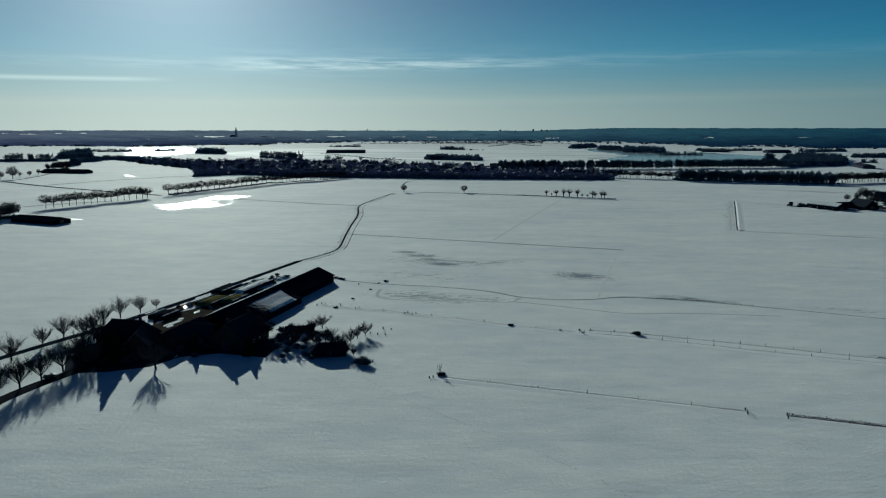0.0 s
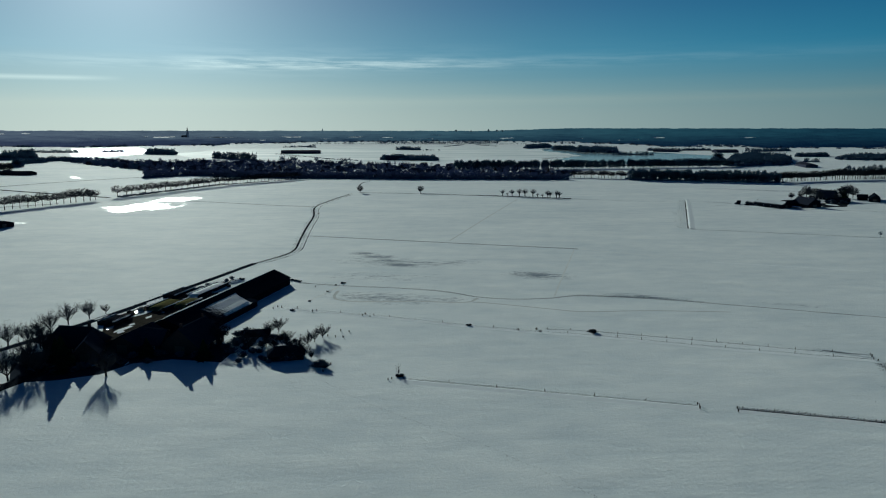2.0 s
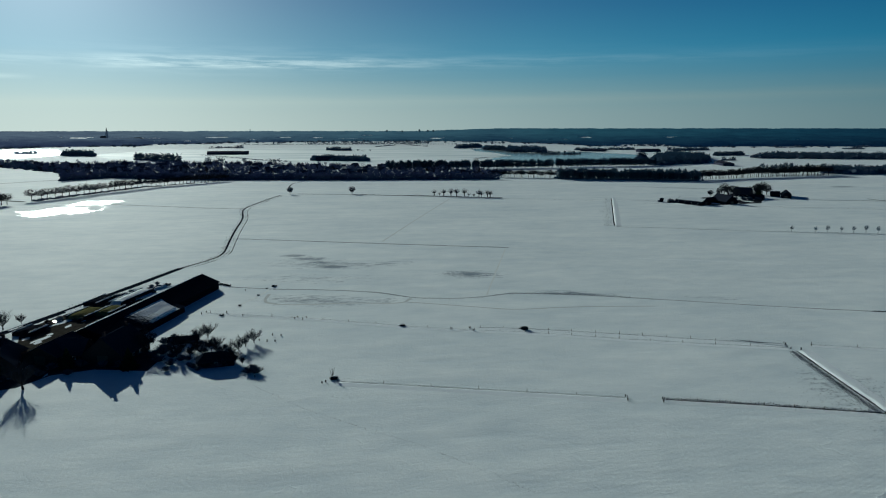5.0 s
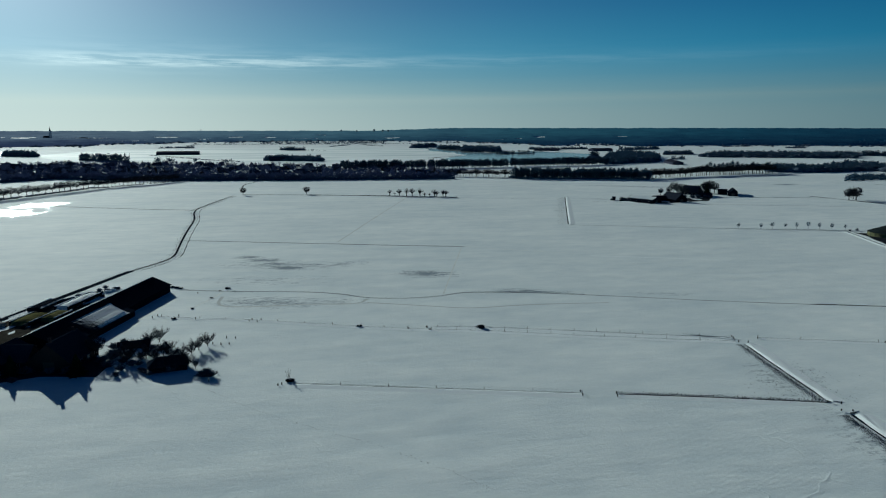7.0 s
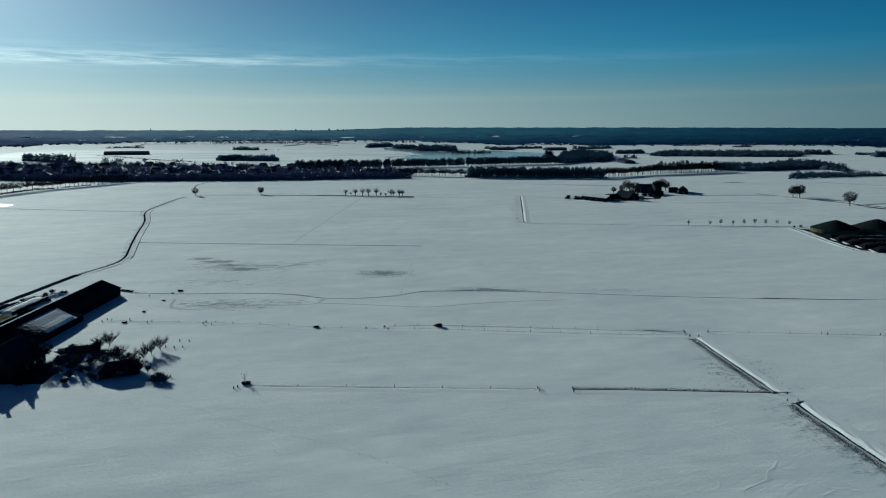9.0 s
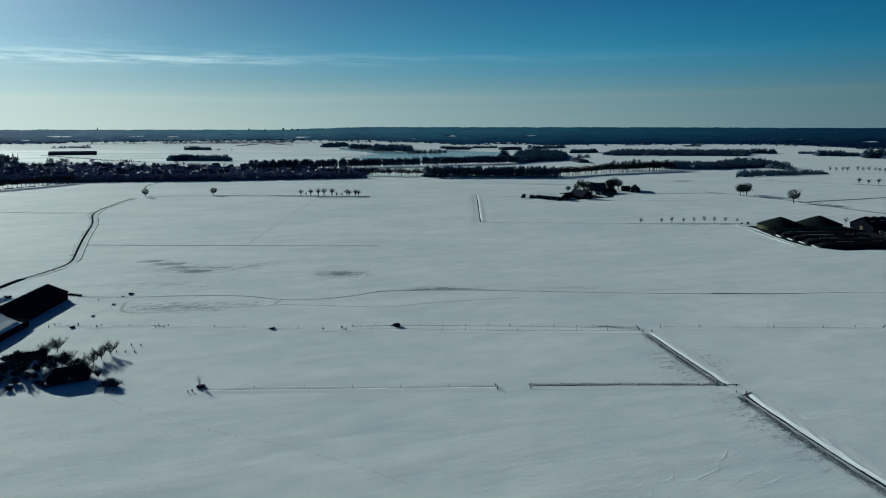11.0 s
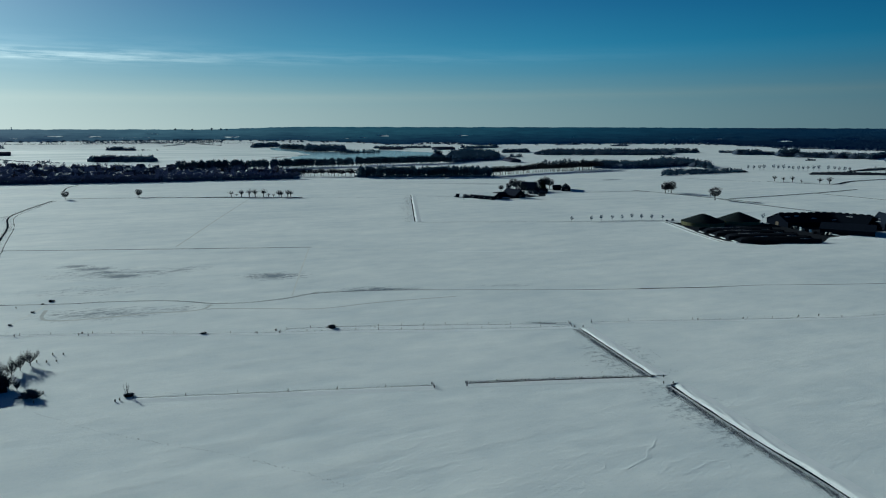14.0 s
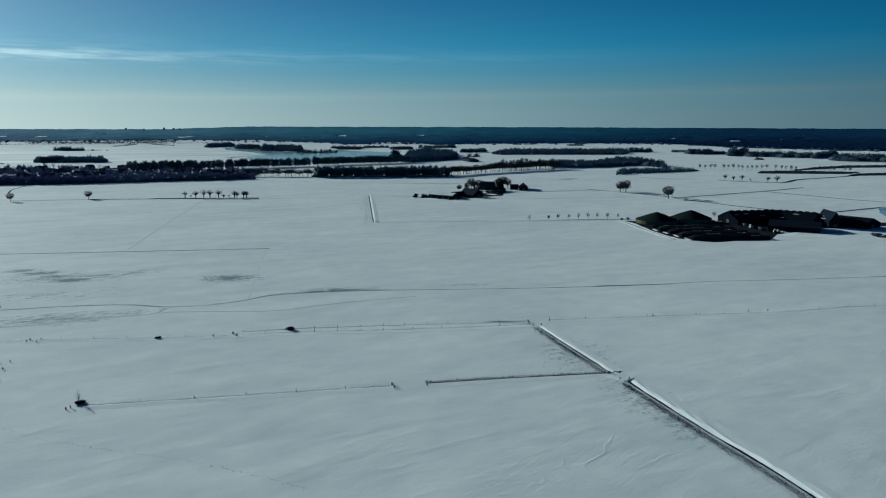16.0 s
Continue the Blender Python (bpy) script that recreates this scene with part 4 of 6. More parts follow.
        for side in (-1, 1):
            v, f = [], []
            for i in range(steps):
                u0, u1 = (i / steps - 0.5) * length, ((i + 1) / steps - 0.5) * length
                r0, r1 = (0.14 + 0.4 * abs(noise.noise(Vector((c[0] + k * 2.3, c[1], 4 + side)))) for k in (i, i + 1))
                tube(v, f, (u0, side * width / 2, 1.8), (u1, side * width / 2, 1.8), r0, r1, 6)
            piece("snow_edge", v, f, M_DRIFT, root, "white snow ridge")
    rng = random.Random(5)
    for k in range(26):
        p = Vector((-119.6, 300.5)).lerp(Vector((-94.7, 369.7)), rng.random()) + SIDE * rng.uniform(-5, 9)
        s = rng.uniform(0.8, 1.8)
        me = box_bm(((0, 0, s * 0.4), (s * 1.6, s, s * 0.8)), ((0.2, 0.1, s * 0.85), (s * 0.9, s * 0.7, 0.25)), bevel=0.08)
        ob = part("stacked_pallet" if k % 2 else "feed_crate", me, (M_WOOD, M_CONCRETE, M_FOIL)[k % 3])
        ob.matrix_basis = pose(p.x, p.y, 0, 0, 0, rng.uniform(0, 90))
        tagged(ob, "weathered stack standing in the farmyard snow", "crate", "farmyard clutter")


build_near_farm()
rng = random.Random(77)
for k in range(22):
    p = Vector((-106.3, 352.0)).lerp(Vector((-87.7, 381.5)), rng.random()) + SIDE * rng.uniform(-4, 4)
    BUSH.put(p.x, p.y, rng.uniform(0.7, 1.5), rng, "dark scrub between snowy heaps by the ditch", "scrub by the ditch", 1.3)
for k in range(9):
    p = Vector((-105.1, 347.5)).lerp(Vector((-88.7, 376.8)), rng.random()) + SIDE * rng.uniform(-5, 4)
    bm = bmesh.new()
    bmesh.ops.create_icosphere(bm, subdivisions=2, radius=1.0)
    for v in bm.verts:
        v.co *= 1 + 0.25 * noise.noise(v.co * 1.7 + Vector((k, 0, 0)))
    ob = part("snow_heap", bm, M_DRIFT, smooth=True)
    ob.matrix_basis = pose(p.x, p.y, 0.1, 0, 0, rng.uniform(0, 180)) @ Matrix.Diagonal((rng.uniform(2, 3.6), rng.uniform(1.2, 2.2), rng.uniform(0.7, 1.3), 1))
    tagged(ob, "rounded heap of cleared white snow", "snow heap", "snow heaps in the yard")
patch("yard", [(-112.0, 258.9), (-105.3, 254.7), (-101.5, 275.0), (-96.5, 296.7), (-88.5, 327.7), (-81.5, 354.5), (-90.0, 364.0), (-111.6, 355.8), (-121.9, 327.6), (-127.1, 300.5)], M_SOIL, 0.012, "muddy farmyard with patches of snow", "yard", rag=3.0)
# The dark sheet paints house and hedge shade over the garden ground.
patch("garden", [(-125.8, 224.2), (-110.3, 226.5), (-100.3, 230.5), (-94.5, 240.8), (-82.1, 244.7), (-62.9, 240.9), (-61.6, 252.8), (-69.2, 266.5), (-95.1, 264.9), (-111.1, 271.0), (-111.4, 257.5), (-127.4, 258.9), (-133.8, 254.6), (-130.6, 236.3)], M_GRASS, 0.016, "dark garden ground with house shade painted in", "garden", rag=3.0)
for q in ([(-117.5, 303.0), (-112.5, 309.0), (-108.0, 322.5), (-110.5, 323.5), (-115.5, 311.0)], [(-99.5, 309.0), (-97.0, 311.0), (-92.0, 328.0), (-94.0, 329.5)], [(-102.5, 333.5), (-96.0, 338.5), (-98.0, 343.0), (-104.5, 338.0)], [(-112.5, 337.0), (-107.0, 355.0), (-109.0, 356.0), (-114.5, 340.0)], [(-88.5, 343.0), (-84.0, 359.0), (-87.5, 363.0), (-91.0, 350.0)], [(-113.0, 281.0), (-110.0, 289.0), (-112.0, 290.0), (-115.0, 284.0)]):
    patch("snow_bank", q, M_DRIFT, 0.05, "drifted snow between the silage clamps", "snow", rag=1.6, step=2.5)
for q in (([(-122.8, 324.2), (-120.7, 328.7), (-119.1, 324.2), (-120.8, 320.9)]), ([(-118.9, 313.5), (-117.2, 318.8), (-114.8, 313.5), (-116.8, 310.4)]), ([(-131.4, 301.4), (-127.7, 308.3), (-126.5, 305.3), (-129.7, 298.5)]), ([(-120.9, 287.6), (-118.6, 290.3), (-117.7, 286.7), (-119.4, 285.0)]), ([(-110.1, 304.4), (-108.5, 306.4), (-107.8, 303.5), (-109.2, 302.5)]), ([(-117.2, 275.0), (-116.3, 277.4), (-115.0, 274.2), (-116.1, 273.3)]), ([(-109.7, 257.5), (-108.4, 259.7), (-107.5, 256.8), (-108.4, 255.4)]), ([(-114.5, 245.2), (-112.2, 248.5), (-110.1, 246.5), (-112.1, 242.6)]), ([(-111.6, 254.0), (-110.9, 255.4), (-110.3, 253.3)]), ([(-120.0, 334.5), (-117.6, 340.5), (-116.4, 336.9), (-118.3, 331.0)])):
    patch("wet_ice", q, M_WETICE, 0.03, "glinting ice on the farmyard", "ice", rag=0.6, step=2.0)
for q in ([(-118.6, 330.2), (-116.0, 337.7), (-111.4, 354.3), (-110.4, 348.2), (-114.7, 333.8), (-116.8, 326.5)], [(-106.7, 362.1), (-99.4, 374.8), (-99.1, 366.4), (-105.0, 354.1)], [(-100.2, 344.8), (-93.1, 361.6), (-82.5, 381.0), (-81.7, 372.8), (-89.8, 354.0), (-98.0, 339.1)], [(-130.9, 301.1), (-128.6, 308.8), (-127.6, 306.9), (-129.7, 299.4)], [(-114.8, 244.8), (-114.2, 249.6), (-111.0, 248.8), (-111.2, 246.3), (-113.4, 243.1)], [(-106.7, 261.9), (-105.5, 266.8), (-104.6, 264.9), (-105.6, 260.1)], [(-109.9, 302.8), (-109.0, 307.5), (-107.5, 303.7), (-108.8, 301.0)], [(-107.9, 312.3), (-105.1, 313.2), (-104.5, 311.2), (-106.8, 310.4)], [(-111.7, 255.2), (-111.4, 257.6), (-110.2, 255.8), (-110.5, 253.5)], [(-116.4, 275.8), (-116.2, 278.2), (-115.2, 276.3), (-115.4, 273.9)], [(-95.6, 239.4), (-95.7, 243.8), (-94.8, 241.9), (-95.3, 239.4)]):
    patch("snow_bank", q, M_DRIFT, 0.06, "narrow strip of drifted snow in the farmyard", "snow", rag=0.8, step=2.0)
# White flecks stand for sunlit snow showing between the shadows.
for k in range(16):
    x, y = scatter_in([(-128.0, 232.0), (-100.0, 238.0), (-97.0, 262.0), (-104.0, 292.0), (-122.0, 296.0), (-132.0, 256.0)], 1, rng)[0]
    r = rng.uniform(0.7, 1.9)
    patch("snow_patch", [(x + r * rng.uniform(0.6, 1.3) * math.cos(a), y + 1.9 * r * rng.uniform(0.6, 1.3) * math.sin(a)) for a in range(6)], M_DRIFT, 0.035, "small white patch standing for sunlit snow between shadows", "snow", rag=0.8, step=1.5)
ribbon_lane = ribbon("lane", [(-133.2, 169.6), (-133.8, 185.5), (-132.3, 200.9), (-128.9, 212.7), (-125.0, 222.0), (-118.8, 236.4), (-110.2, 254.7), (-107.7, 263.3)], [(-2.6, 0.02), (0, 0.06), (2.6, 0.02)], M_ROAD, wobble=0.3)
tagged(ribbon_lane, "narrow wet asphalt lane cleared of snow", "road", kind="structure")
tagged(ribbon("verge", [(-148.0, 209.2), (-145.7, 222.5), (-139.5, 236.3), (-133.8, 254.6)], [(-4.5, 0.01), (0, 0.05), (4.5, 0.01)], M_TRAMPLED, wobble=1.5), "stubbly snow verge between lane and ditch", "verge", kind="structure")
tufts([(-148.0, 209.2), (-145.7, 222.5), (-139.5, 236.3), (-133.8, 254.6)], 1400, 3.6, 0.28, "rough grass sticking through verge snow", 3)

rng = random.Random(8)
for p in ((-155.5, 224.7), (-154.4, 230.3), (-151.0, 237.5), (-148.9, 253.1), (-147.2, 264.7), (-140.7, 266.2), (-139.8, 272.5), (-140.0, 282.3), (-138.2, 293.8), (-133.3, 302.4)):
    LANE.put(*p, rng.uniform(0.76, 0.94), rng, "bare lane tree leaning over the ditch bank", "trees along the lane")
LANE.put(*(-129.5, 310.3), 0.45, rng, "small bare tree on the ditch bank", "trees along the lane")
for p in ((-129.4, 245.8), (-128.3, 254.6), (-122.2, 250.5), (-120.0, 241.3), (-133.2, 260.3)):
    LANE.put(*p, rng.uniform(0.75, 0.95), rng, "bare tree in the dark farm garden", "trees in the garden")
for p in ((-134.9, 189.5), (-133.7, 200.9), (-131.5, 209.3), (-129.2, 217.3), (-126.8, 225.9), (-124.8, 233.4), (-120.4, 231.6)):
    LANE.put(*p, rng.uniform(0.9, 1.08), rng, "", "trees along the lane")
LANE.put(*(-97.1, 228.8), 0.95, rng, "bare garden tree beside the farmhouse", wide=1.1)
BROAD.put(*(-68.4, 263.5), 0.6, rng, "bare garden tree at the farmhouse gable")
for p, s in (((-113.8, 235.2), 1.25), ((-118.0, 240.1), 1.0), ((-112.1, 236.4), 0.8)):
    SPRUCE.put(*p, s, rng, wide=1.5)
for p, s in (((-90.7, 248.9), 0.72), ((-69.6, 244.5), 0.76)):
    SPRUCE.put(*p, s, rng, "small dark evergreen before the farmhouse wall", wide=1.6)
for p, s in (((-129.0, 249.1), 1.6), ((-126.5, 252.5), 1.8), ((-127.2, 241.3), 2.0), ((-123.2, 236.4), 2.2), ((-123.6, 241.3), 2.4), ((-130.5, 243.9), 1.8), ((-123.4, 245.2), 2.6), ((-115.8, 233.4), 2.0), ((-108.6, 236.4), 1.8), ((-104.7, 241.4), 1.8), ((-101.1, 244.0), 2.0), ((-95.5, 247.9), 1.6), ((-86.7, 249.3), 1.8), ((-79.0, 248.0), 1.5), ((-72.5, 246.7), 1.8), ((-62.1, 259.8), 2.4), ((-61.5, 250.7), 1.8), ((-57.4, 254.9), 1.6), ((-119.8, 236.4), 1.6), ((-109.9, 234.0), 1.4), ((-97.1, 241.4), 1.5), ((-88.1, 241.4), 1.3), ((-119.2, 296.7), 1.0), ((-70.6, 259.1), 1.4), ((-64.5, 256.2), 1.8), ((-60.8, 263.5), 1.9), ((-56.6, 259.1), 1.6), ((-57.1, 274.4), 1.7), ((-49.9, 269.7), 1.2), ((-47.9, 241.6), 1.2), ((-49.8, 244.1), 1.0), ((-46.1, 239.1), 1.0), ((-40.9, 241.6), 1.7), ((-38.7, 242.9), 1.8), ((-28.9, 233.7), 1.6), ((-26.3, 233.1), 1.7), ((-27.9, 236.7), 1.4), ((-64.4, 272.8), 1.6), ((-61.4, 271.2), 1.5), ((-85.8, 377.2), 1.2), ((-106.8, 238.3), 1.3)):
    BUSH.put(*p, s, rng, wide=1.3)
for p, s in (((-51.8, 275.2), 0.95), ((-49.0, 277.7), 1.1), ((-44.9, 259.9), 0.95), ((-47.3, 254.9), 1.0), ((-41.4, 254.9), 0.85), ((-51.3, 254.9), 0.6), ((-50.6, 263.6), 0.6), ((-37.0, 250.8), 1.05), ((-35.1, 259.2), 0.9), ((-33.1, 263.6), 0.95), ((-30.5, 268.2), 1.0), ((-34.6, 245.5), 0.8), ((-32.0, 242.9), 0.6)):
    ORCHARD.put(*p, s, rng, "", "fruit trees in the orchard")


for p, s in (((-62.0, 279.3), 1.3), ((-56.7, 265.0), 1.2), ((-53.5, 271.2), 1.1), ((-52.5, 259.9), 1.3), ((-47.3, 249.4), 1.4), ((-44.7, 249.4), 1.2), ((-46.7, 266.6), 0.9), ((-40.5, 263.6), 0.9), ((-36.7, 254.9), 1.0), ((-53.8, 250.7), 1.5), ((-56.4, 246.1), 1.6), ((-51.5, 250.7), 1.2), ((-47.0, 259.2), 1.1), ((-39.9, 248.1), 1.2), ((-56.7, 240.3), 1.2), ((-54.7, 281.0), 1.0)):
    BUSH.put(*p, s, rng, "ragged dark scrub between orchard trees", "orchard scrub", 1.25)
for p, s in (((-55.4, 263.5), 1.1), ((-56.2, 254.9), 1.2), ((-50.3, 257.7), 0.9), ((-43.3, 260.6), 1.0), ((-38.1, 246.8), 0.9)):
    ORCHARD.put(*p, s, rng, "", "fruit trees in the orchard")


def car(x, y, turn):
    root = anchor("parked_car", pose(x, y, 0.06, 0, 0, turn), "dark grey hatchback parked on the lane", "car")
    v = [(-2.0, 0.3), (-2.05, 0.75), (-1.85, 0.95), (-1.45, 1.4), (0.2, 1.45), (0.95, 0.95), (1.9, 0.8), (2.05, 0.5), (2.0, 0.3)]
    verts = [(a, -0.85 if b < 1 else -0.68, b) for a, b in v] + [(a, 0.85 if b < 1 else 0.68, b) for a, b in v]
    n = len(v)
    faces = [tuple(range(n))[::-1], tuple(range(n, 2 * n))] + [(i, (i + 1) % n, n + (i + 1) % n, n + i) for i in range(n)]
    piece("body", verts, faces, M_CARPAINT, root)
    part("windscreen", box_bm(((0.6, 0, 1.2), (0.1, 1.3, 0.5))), M_GLASS, root)
    part("side_window", box_bm(((-0.5, 0, 1.2), (1.2, 1.56, 0.32))), M_GLASS, root)
    part("roof_snow", box_bm(((-0.6, 0, 1.47), (1.5, 1.25, 0.08)), bevel=0.03), M_SNOWPLAIN, root, "thin snow on the roof")
    for sx in (-1.25, 1.3):
        for sy in (-0.8, 0.8):
            bm = bmesh.new()
            bmesh.ops.create_cone(bm, segments=14, radius1=0.32, radius2=0.32, depth=0.2, cap_ends=True, matrix=pose(sx, sy, 0.3, 90, 0, 0))
            w = part("wheel", bm, M_RUBBER, root)
            bm = bmesh.new()
            bmesh.ops.create_cone(bm, segments=10, radius1=0.19, radius2=0.19, depth=0.24, cap_ends=True, matrix=pose(sx, sy, 0.3, 90, 0, 0))
            part("rim", bm, M_STEEL, w)


car(*(-127.9, 219.9), 62)

# ---- fences, posts and marks on the near fields ----
FENCE_A = [(-54.2, 317.1), (-37.8, 310.5), (-16.0, 303.3), (6.1, 293.3), (28.5, 282.5), (56.3, 271.8), (76.1, 266.1), (109.6, 251.4), (142.8, 238.5), (167.0, 230.7)]
FENCE_A2 = [(59.4, 275.3), (77.5, 270.9), (112.2, 257.4), (145.6, 243.5), (168.8, 235.1)]
FENCE_B = [(0.7, 220.5), (44.3, 206.4), (87.3, 192.5)]
FENCE_B2 = [(98.0, 189.4), (125.0, 180.6), (155.7, 169.2)]
FENCE_C = [(178.4, 232.4), (208.4, 221.2), (242.1, 208.3), (263.3, 200.3), (281.6, 192.8), (313.5, 186.1), (336.5, 176.3)]
# wind has laid low white ridges along the fences, their sunlit white painted in
for pts, h, w in ((FENCE_B, 0.16, 1.0), (FENCE_B2, 0.15, 0.9), (FENCE_A2, 0.11, 0.8), (FENCE_A, 0.1, 0.8), (FENCE_C, 0.1, 0.7)):
    tagged(ribbon("snow_ridge", pts, [(0.05, 0.012), (0.05 + 0.5 * w, 0.6 * h), (0.05 + w, h), (0.05 + 1.9 * w, 0.6 * h), (0.05 + 3.6 * w, 0.012)], M_DRIFT, wobble=0.3, step=3.0, seed=4), "low wind-laid white ridge beside the fence", "snow", kind="structure")
fence(FENCE_A, 9.0, "weathered post and wire fence across the snow", seed=1)
fence(FENCE_A2, 9.0, "second post and wire fence along the field path", seed=2)
fence(FENCE_B, 12.0, "post and wire fence on a low snow ridge", seed=3)
fence(FENCE_B2, 8.0, "post and wire fence above a shallow ditch", seed=4)
fence(FENCE_C, 11.0, "post and wire fence running to the far field", seed=5)
tufts(FENCE_A, 2400, 0.25, 0.13, "dry grass along the wire fence", 11)
tufts(FENCE_A2, 2000, 0.25, 0.14, "dry grass along the field path", 12)
tufts(FENCE_B, 1500, 0.2, 0.12, "dry grass along the snow ridge", 13, -0.3)
tufts(FENCE_B2, 1500, 0.7, 0.2, "dark grass beside the shallow ditch", 14, -0.6)
tufts([(153.5, 243.8), (169.9, 234.8)], 140, 0.4, 0.11, "dark grass where fences meet", 15)
tufts(FENCE_C, 1800, 0.25, 0.14, "dry grass along the far fence", 16)
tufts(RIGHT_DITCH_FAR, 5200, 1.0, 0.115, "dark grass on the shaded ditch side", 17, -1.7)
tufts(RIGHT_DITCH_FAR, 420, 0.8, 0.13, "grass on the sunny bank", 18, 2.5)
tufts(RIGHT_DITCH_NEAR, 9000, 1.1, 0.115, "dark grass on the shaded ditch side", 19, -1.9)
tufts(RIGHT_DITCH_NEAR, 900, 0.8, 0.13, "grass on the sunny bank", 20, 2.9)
tufts([(164.1, 198.6), (151.0, 174.1)], 500, 7.0, 0.16, "sparse grass showing through the field corner", 21)


def stout_post(p, h=1.5, r=0.16, label="thick wooden gate post in the snow"):
    v, f = [], []
    tube(v, f, (0, 0, -0.1), (0, 0, h), r, r * 0.92, 7)
    b = len(v)
    v.append((0, 0, h + 0.05))
    f += [(b - 7 + i, b - 7 + (i + 1) % 7, b) for i in range(7)]
    root = anchor("gate_post", pose(*p, 0), label, "post", "stout posts by the gates")
    piece("post_shaft", v, f, M_WOOD, root)
    part("snow_cap", box_bm(((0, 0, h + 0.06), (r * 1.6, r * 1.6, 0.08)), bevel=0.03), M_SNOWPLAIN, root)


for p in ((87.3, 193.5), (86.8, 190.6), (97.7, 190.0), (96.9, 187.7), (-4.4, 219.9), (-3.2, 220.6), (-24.3, 277.3), (-20.9, 276.4), (-28.8, 270.5), (-25.7, 268.9), (-22.7, 268.8), (-24.4, 236.4), (-26.3, 228.8), (-16.8, 300.8), (-15.5, 303.2), (-13.4, 298.9), (-11.9, 302.1), (-57.8, 315.4), (-56.2, 318.6), (-47.1, 316.0), (-39.4, 309.2), (-44.0, 360.1), (47.4, 274.4), (55.0, 274.8), (55.6, 271.2), (169.0, 234.3), (167.6, 229.0), (170.5, 227.3), (177.9, 231.7), (155.7, 169.2), (159.2, 167.7), (154.8, 162.8), (157.9, 161.9), (221.5, 215.8), (241.0, 209.4), (266.2, 202.2), (274.6, 198.8)):
    stout_post(p, rng.uniform(0.7, 1.0), 0.19)


def culvert(p, turn):
    root = anchor("culvert", pose(*p, 0, 0, 0, turn), "low concrete culvert under a snowy field crossing", "culvert")
    part("headwall", box_bm(((0, -4.3, 0.15), (2.2, 0.35, 0.5)), bevel=0.06), M_CONCRETE, root)
    part("headwall", box_bm(((0, 4.3, 0.15), (2.2, 0.35, 0.5)), bevel=0.06), M_CONCRETE, root)
    part("crossing", box_bm(((0, 0, 0.02), (5.4, 8.0, 0.3)), bevel=0.12), M_SNOWPLAIN, root, "snow-covered crossing")


culvert((156.5, 165.1), 8)


def heap(p, s, label, kind=0):
    """A dark feed ring or log pile half drifted over."""
    root = anchor("hay_feeder" if kind else "brush_heap", pose(*p, 0, 0, 0, rng.uniform(0, 180)), label, "feeder" if kind else "heap")
    if kind:
        bm = bmesh.new()
        bmesh.ops.create_cone(bm, segments=16, radius1=s, radius2=s * 0.9, depth=s * 0.9, cap_ends=True, matrix=pose(0, 0, s * 0.45))
        part("drum", bm, M_FOIL, root)
        part("trough", box_bm(((s * 1.5, 0, 0.3), (s * 1.6, s * 0.9, 0.6)), bevel=0.08), M_WOOD, root)
    else:
        v, f = [], []
        for k in range(40):
            a, e = rng.uniform(0, 6.283), rng.uniform(0.05, 0.5)
            d = Vector((math.cos(a) * math.cos(e), math.sin(a) * math.cos(e), math.sin(e)))
            tube(v, f, -d * 0.2 * s + Vector((0, 0, 0.1)), d * s * rng.uniform(0.5, 0.85) + Vector((0, 0, 0.1)), 0.15 * s, 0.07 * s, 4)
        piece("brushwood", v, f, M_BOARD, root)


heap((28.0, 282.6), 1.6, "dark brushwood heap on the fence line")
heap((76.8, 269.4), 1.3, "round dark cattle feeder with a trough", 1)
heap((-33.7, 363.4), 0.9, "dark brushwood heap on the snow")
heap((-30.8, 367.7), 0.8, "round dark cattle feeder in the paddock", 1)
heap((-36.5, 348.5), 1.1, "dark brushwood heap on the snow")
heap((-43.0, 328.5), 1.1, "dark brushwood heap on the snow")
heap((-48.6, 311.8), 1.5, "dark brushwood heap on the snow")
heap((-53.8, 373.0), 1.6, "dark stack behind the barn end")
heap((-56.1, 375.0), 1.8, "dark stack behind the barn end")
heap((-58.5, 377.0), 1.8, "dark stack behind the barn end")
heap((-0.6, 223.0), 1.9, "dark brushwood heap in the fence corner")
BUSH.put(*(-0.1, 223.4), 0.6, rng, "ragged bare bush by the fence corner", wide=1.7)


def sapling(p):
    v, f = [], []
    for k in range(6):
        a, lean = rng.uniform(0, 6.283), rng.uniform(0.1, 0.4)
        top = Vector((math.cos(a) * lean * 2.4, math.sin(a) * lean * 2.4, rng.uniform(2.6, 5.0)))
        tube(v, f, (0, 0, -0.1), top, 0.06, 0.02, 3)
        for w in range(6):
            q = top * rng.uniform(0.4, 0.95)
            tube(v, f, q, q + Vector((rng.uniform(-0.5, 0.5), rng.uniform(-0.5, 0.5), rng.uniform(0.2, 0.8))), 0.025, 0.012, 3)
    root = anchor("sapling", pose(*p, 0), "thin many-stemmed sapling rising from brushwood", "sapling")
    piece("stems", v, f, M_BARK, root)


sapling((-1.0, 223.6))
heap((75.3, 270.7), 1.0, "broken branches beside the feeder")
heap((55.1, 275.6), 0.7, "broken branches on the fence line")


def path(pts, width, label, material=None, z=0.012, wobble=0.3, depth=0.0):
    return tagged(ribbon("footpath", pts, [(-width * 0.7, z), (0, z + depth), (width * 0.7, z)], material or M_TRAMPLED, wobble=wobble, step=4.0), label, "path", kind="structure")


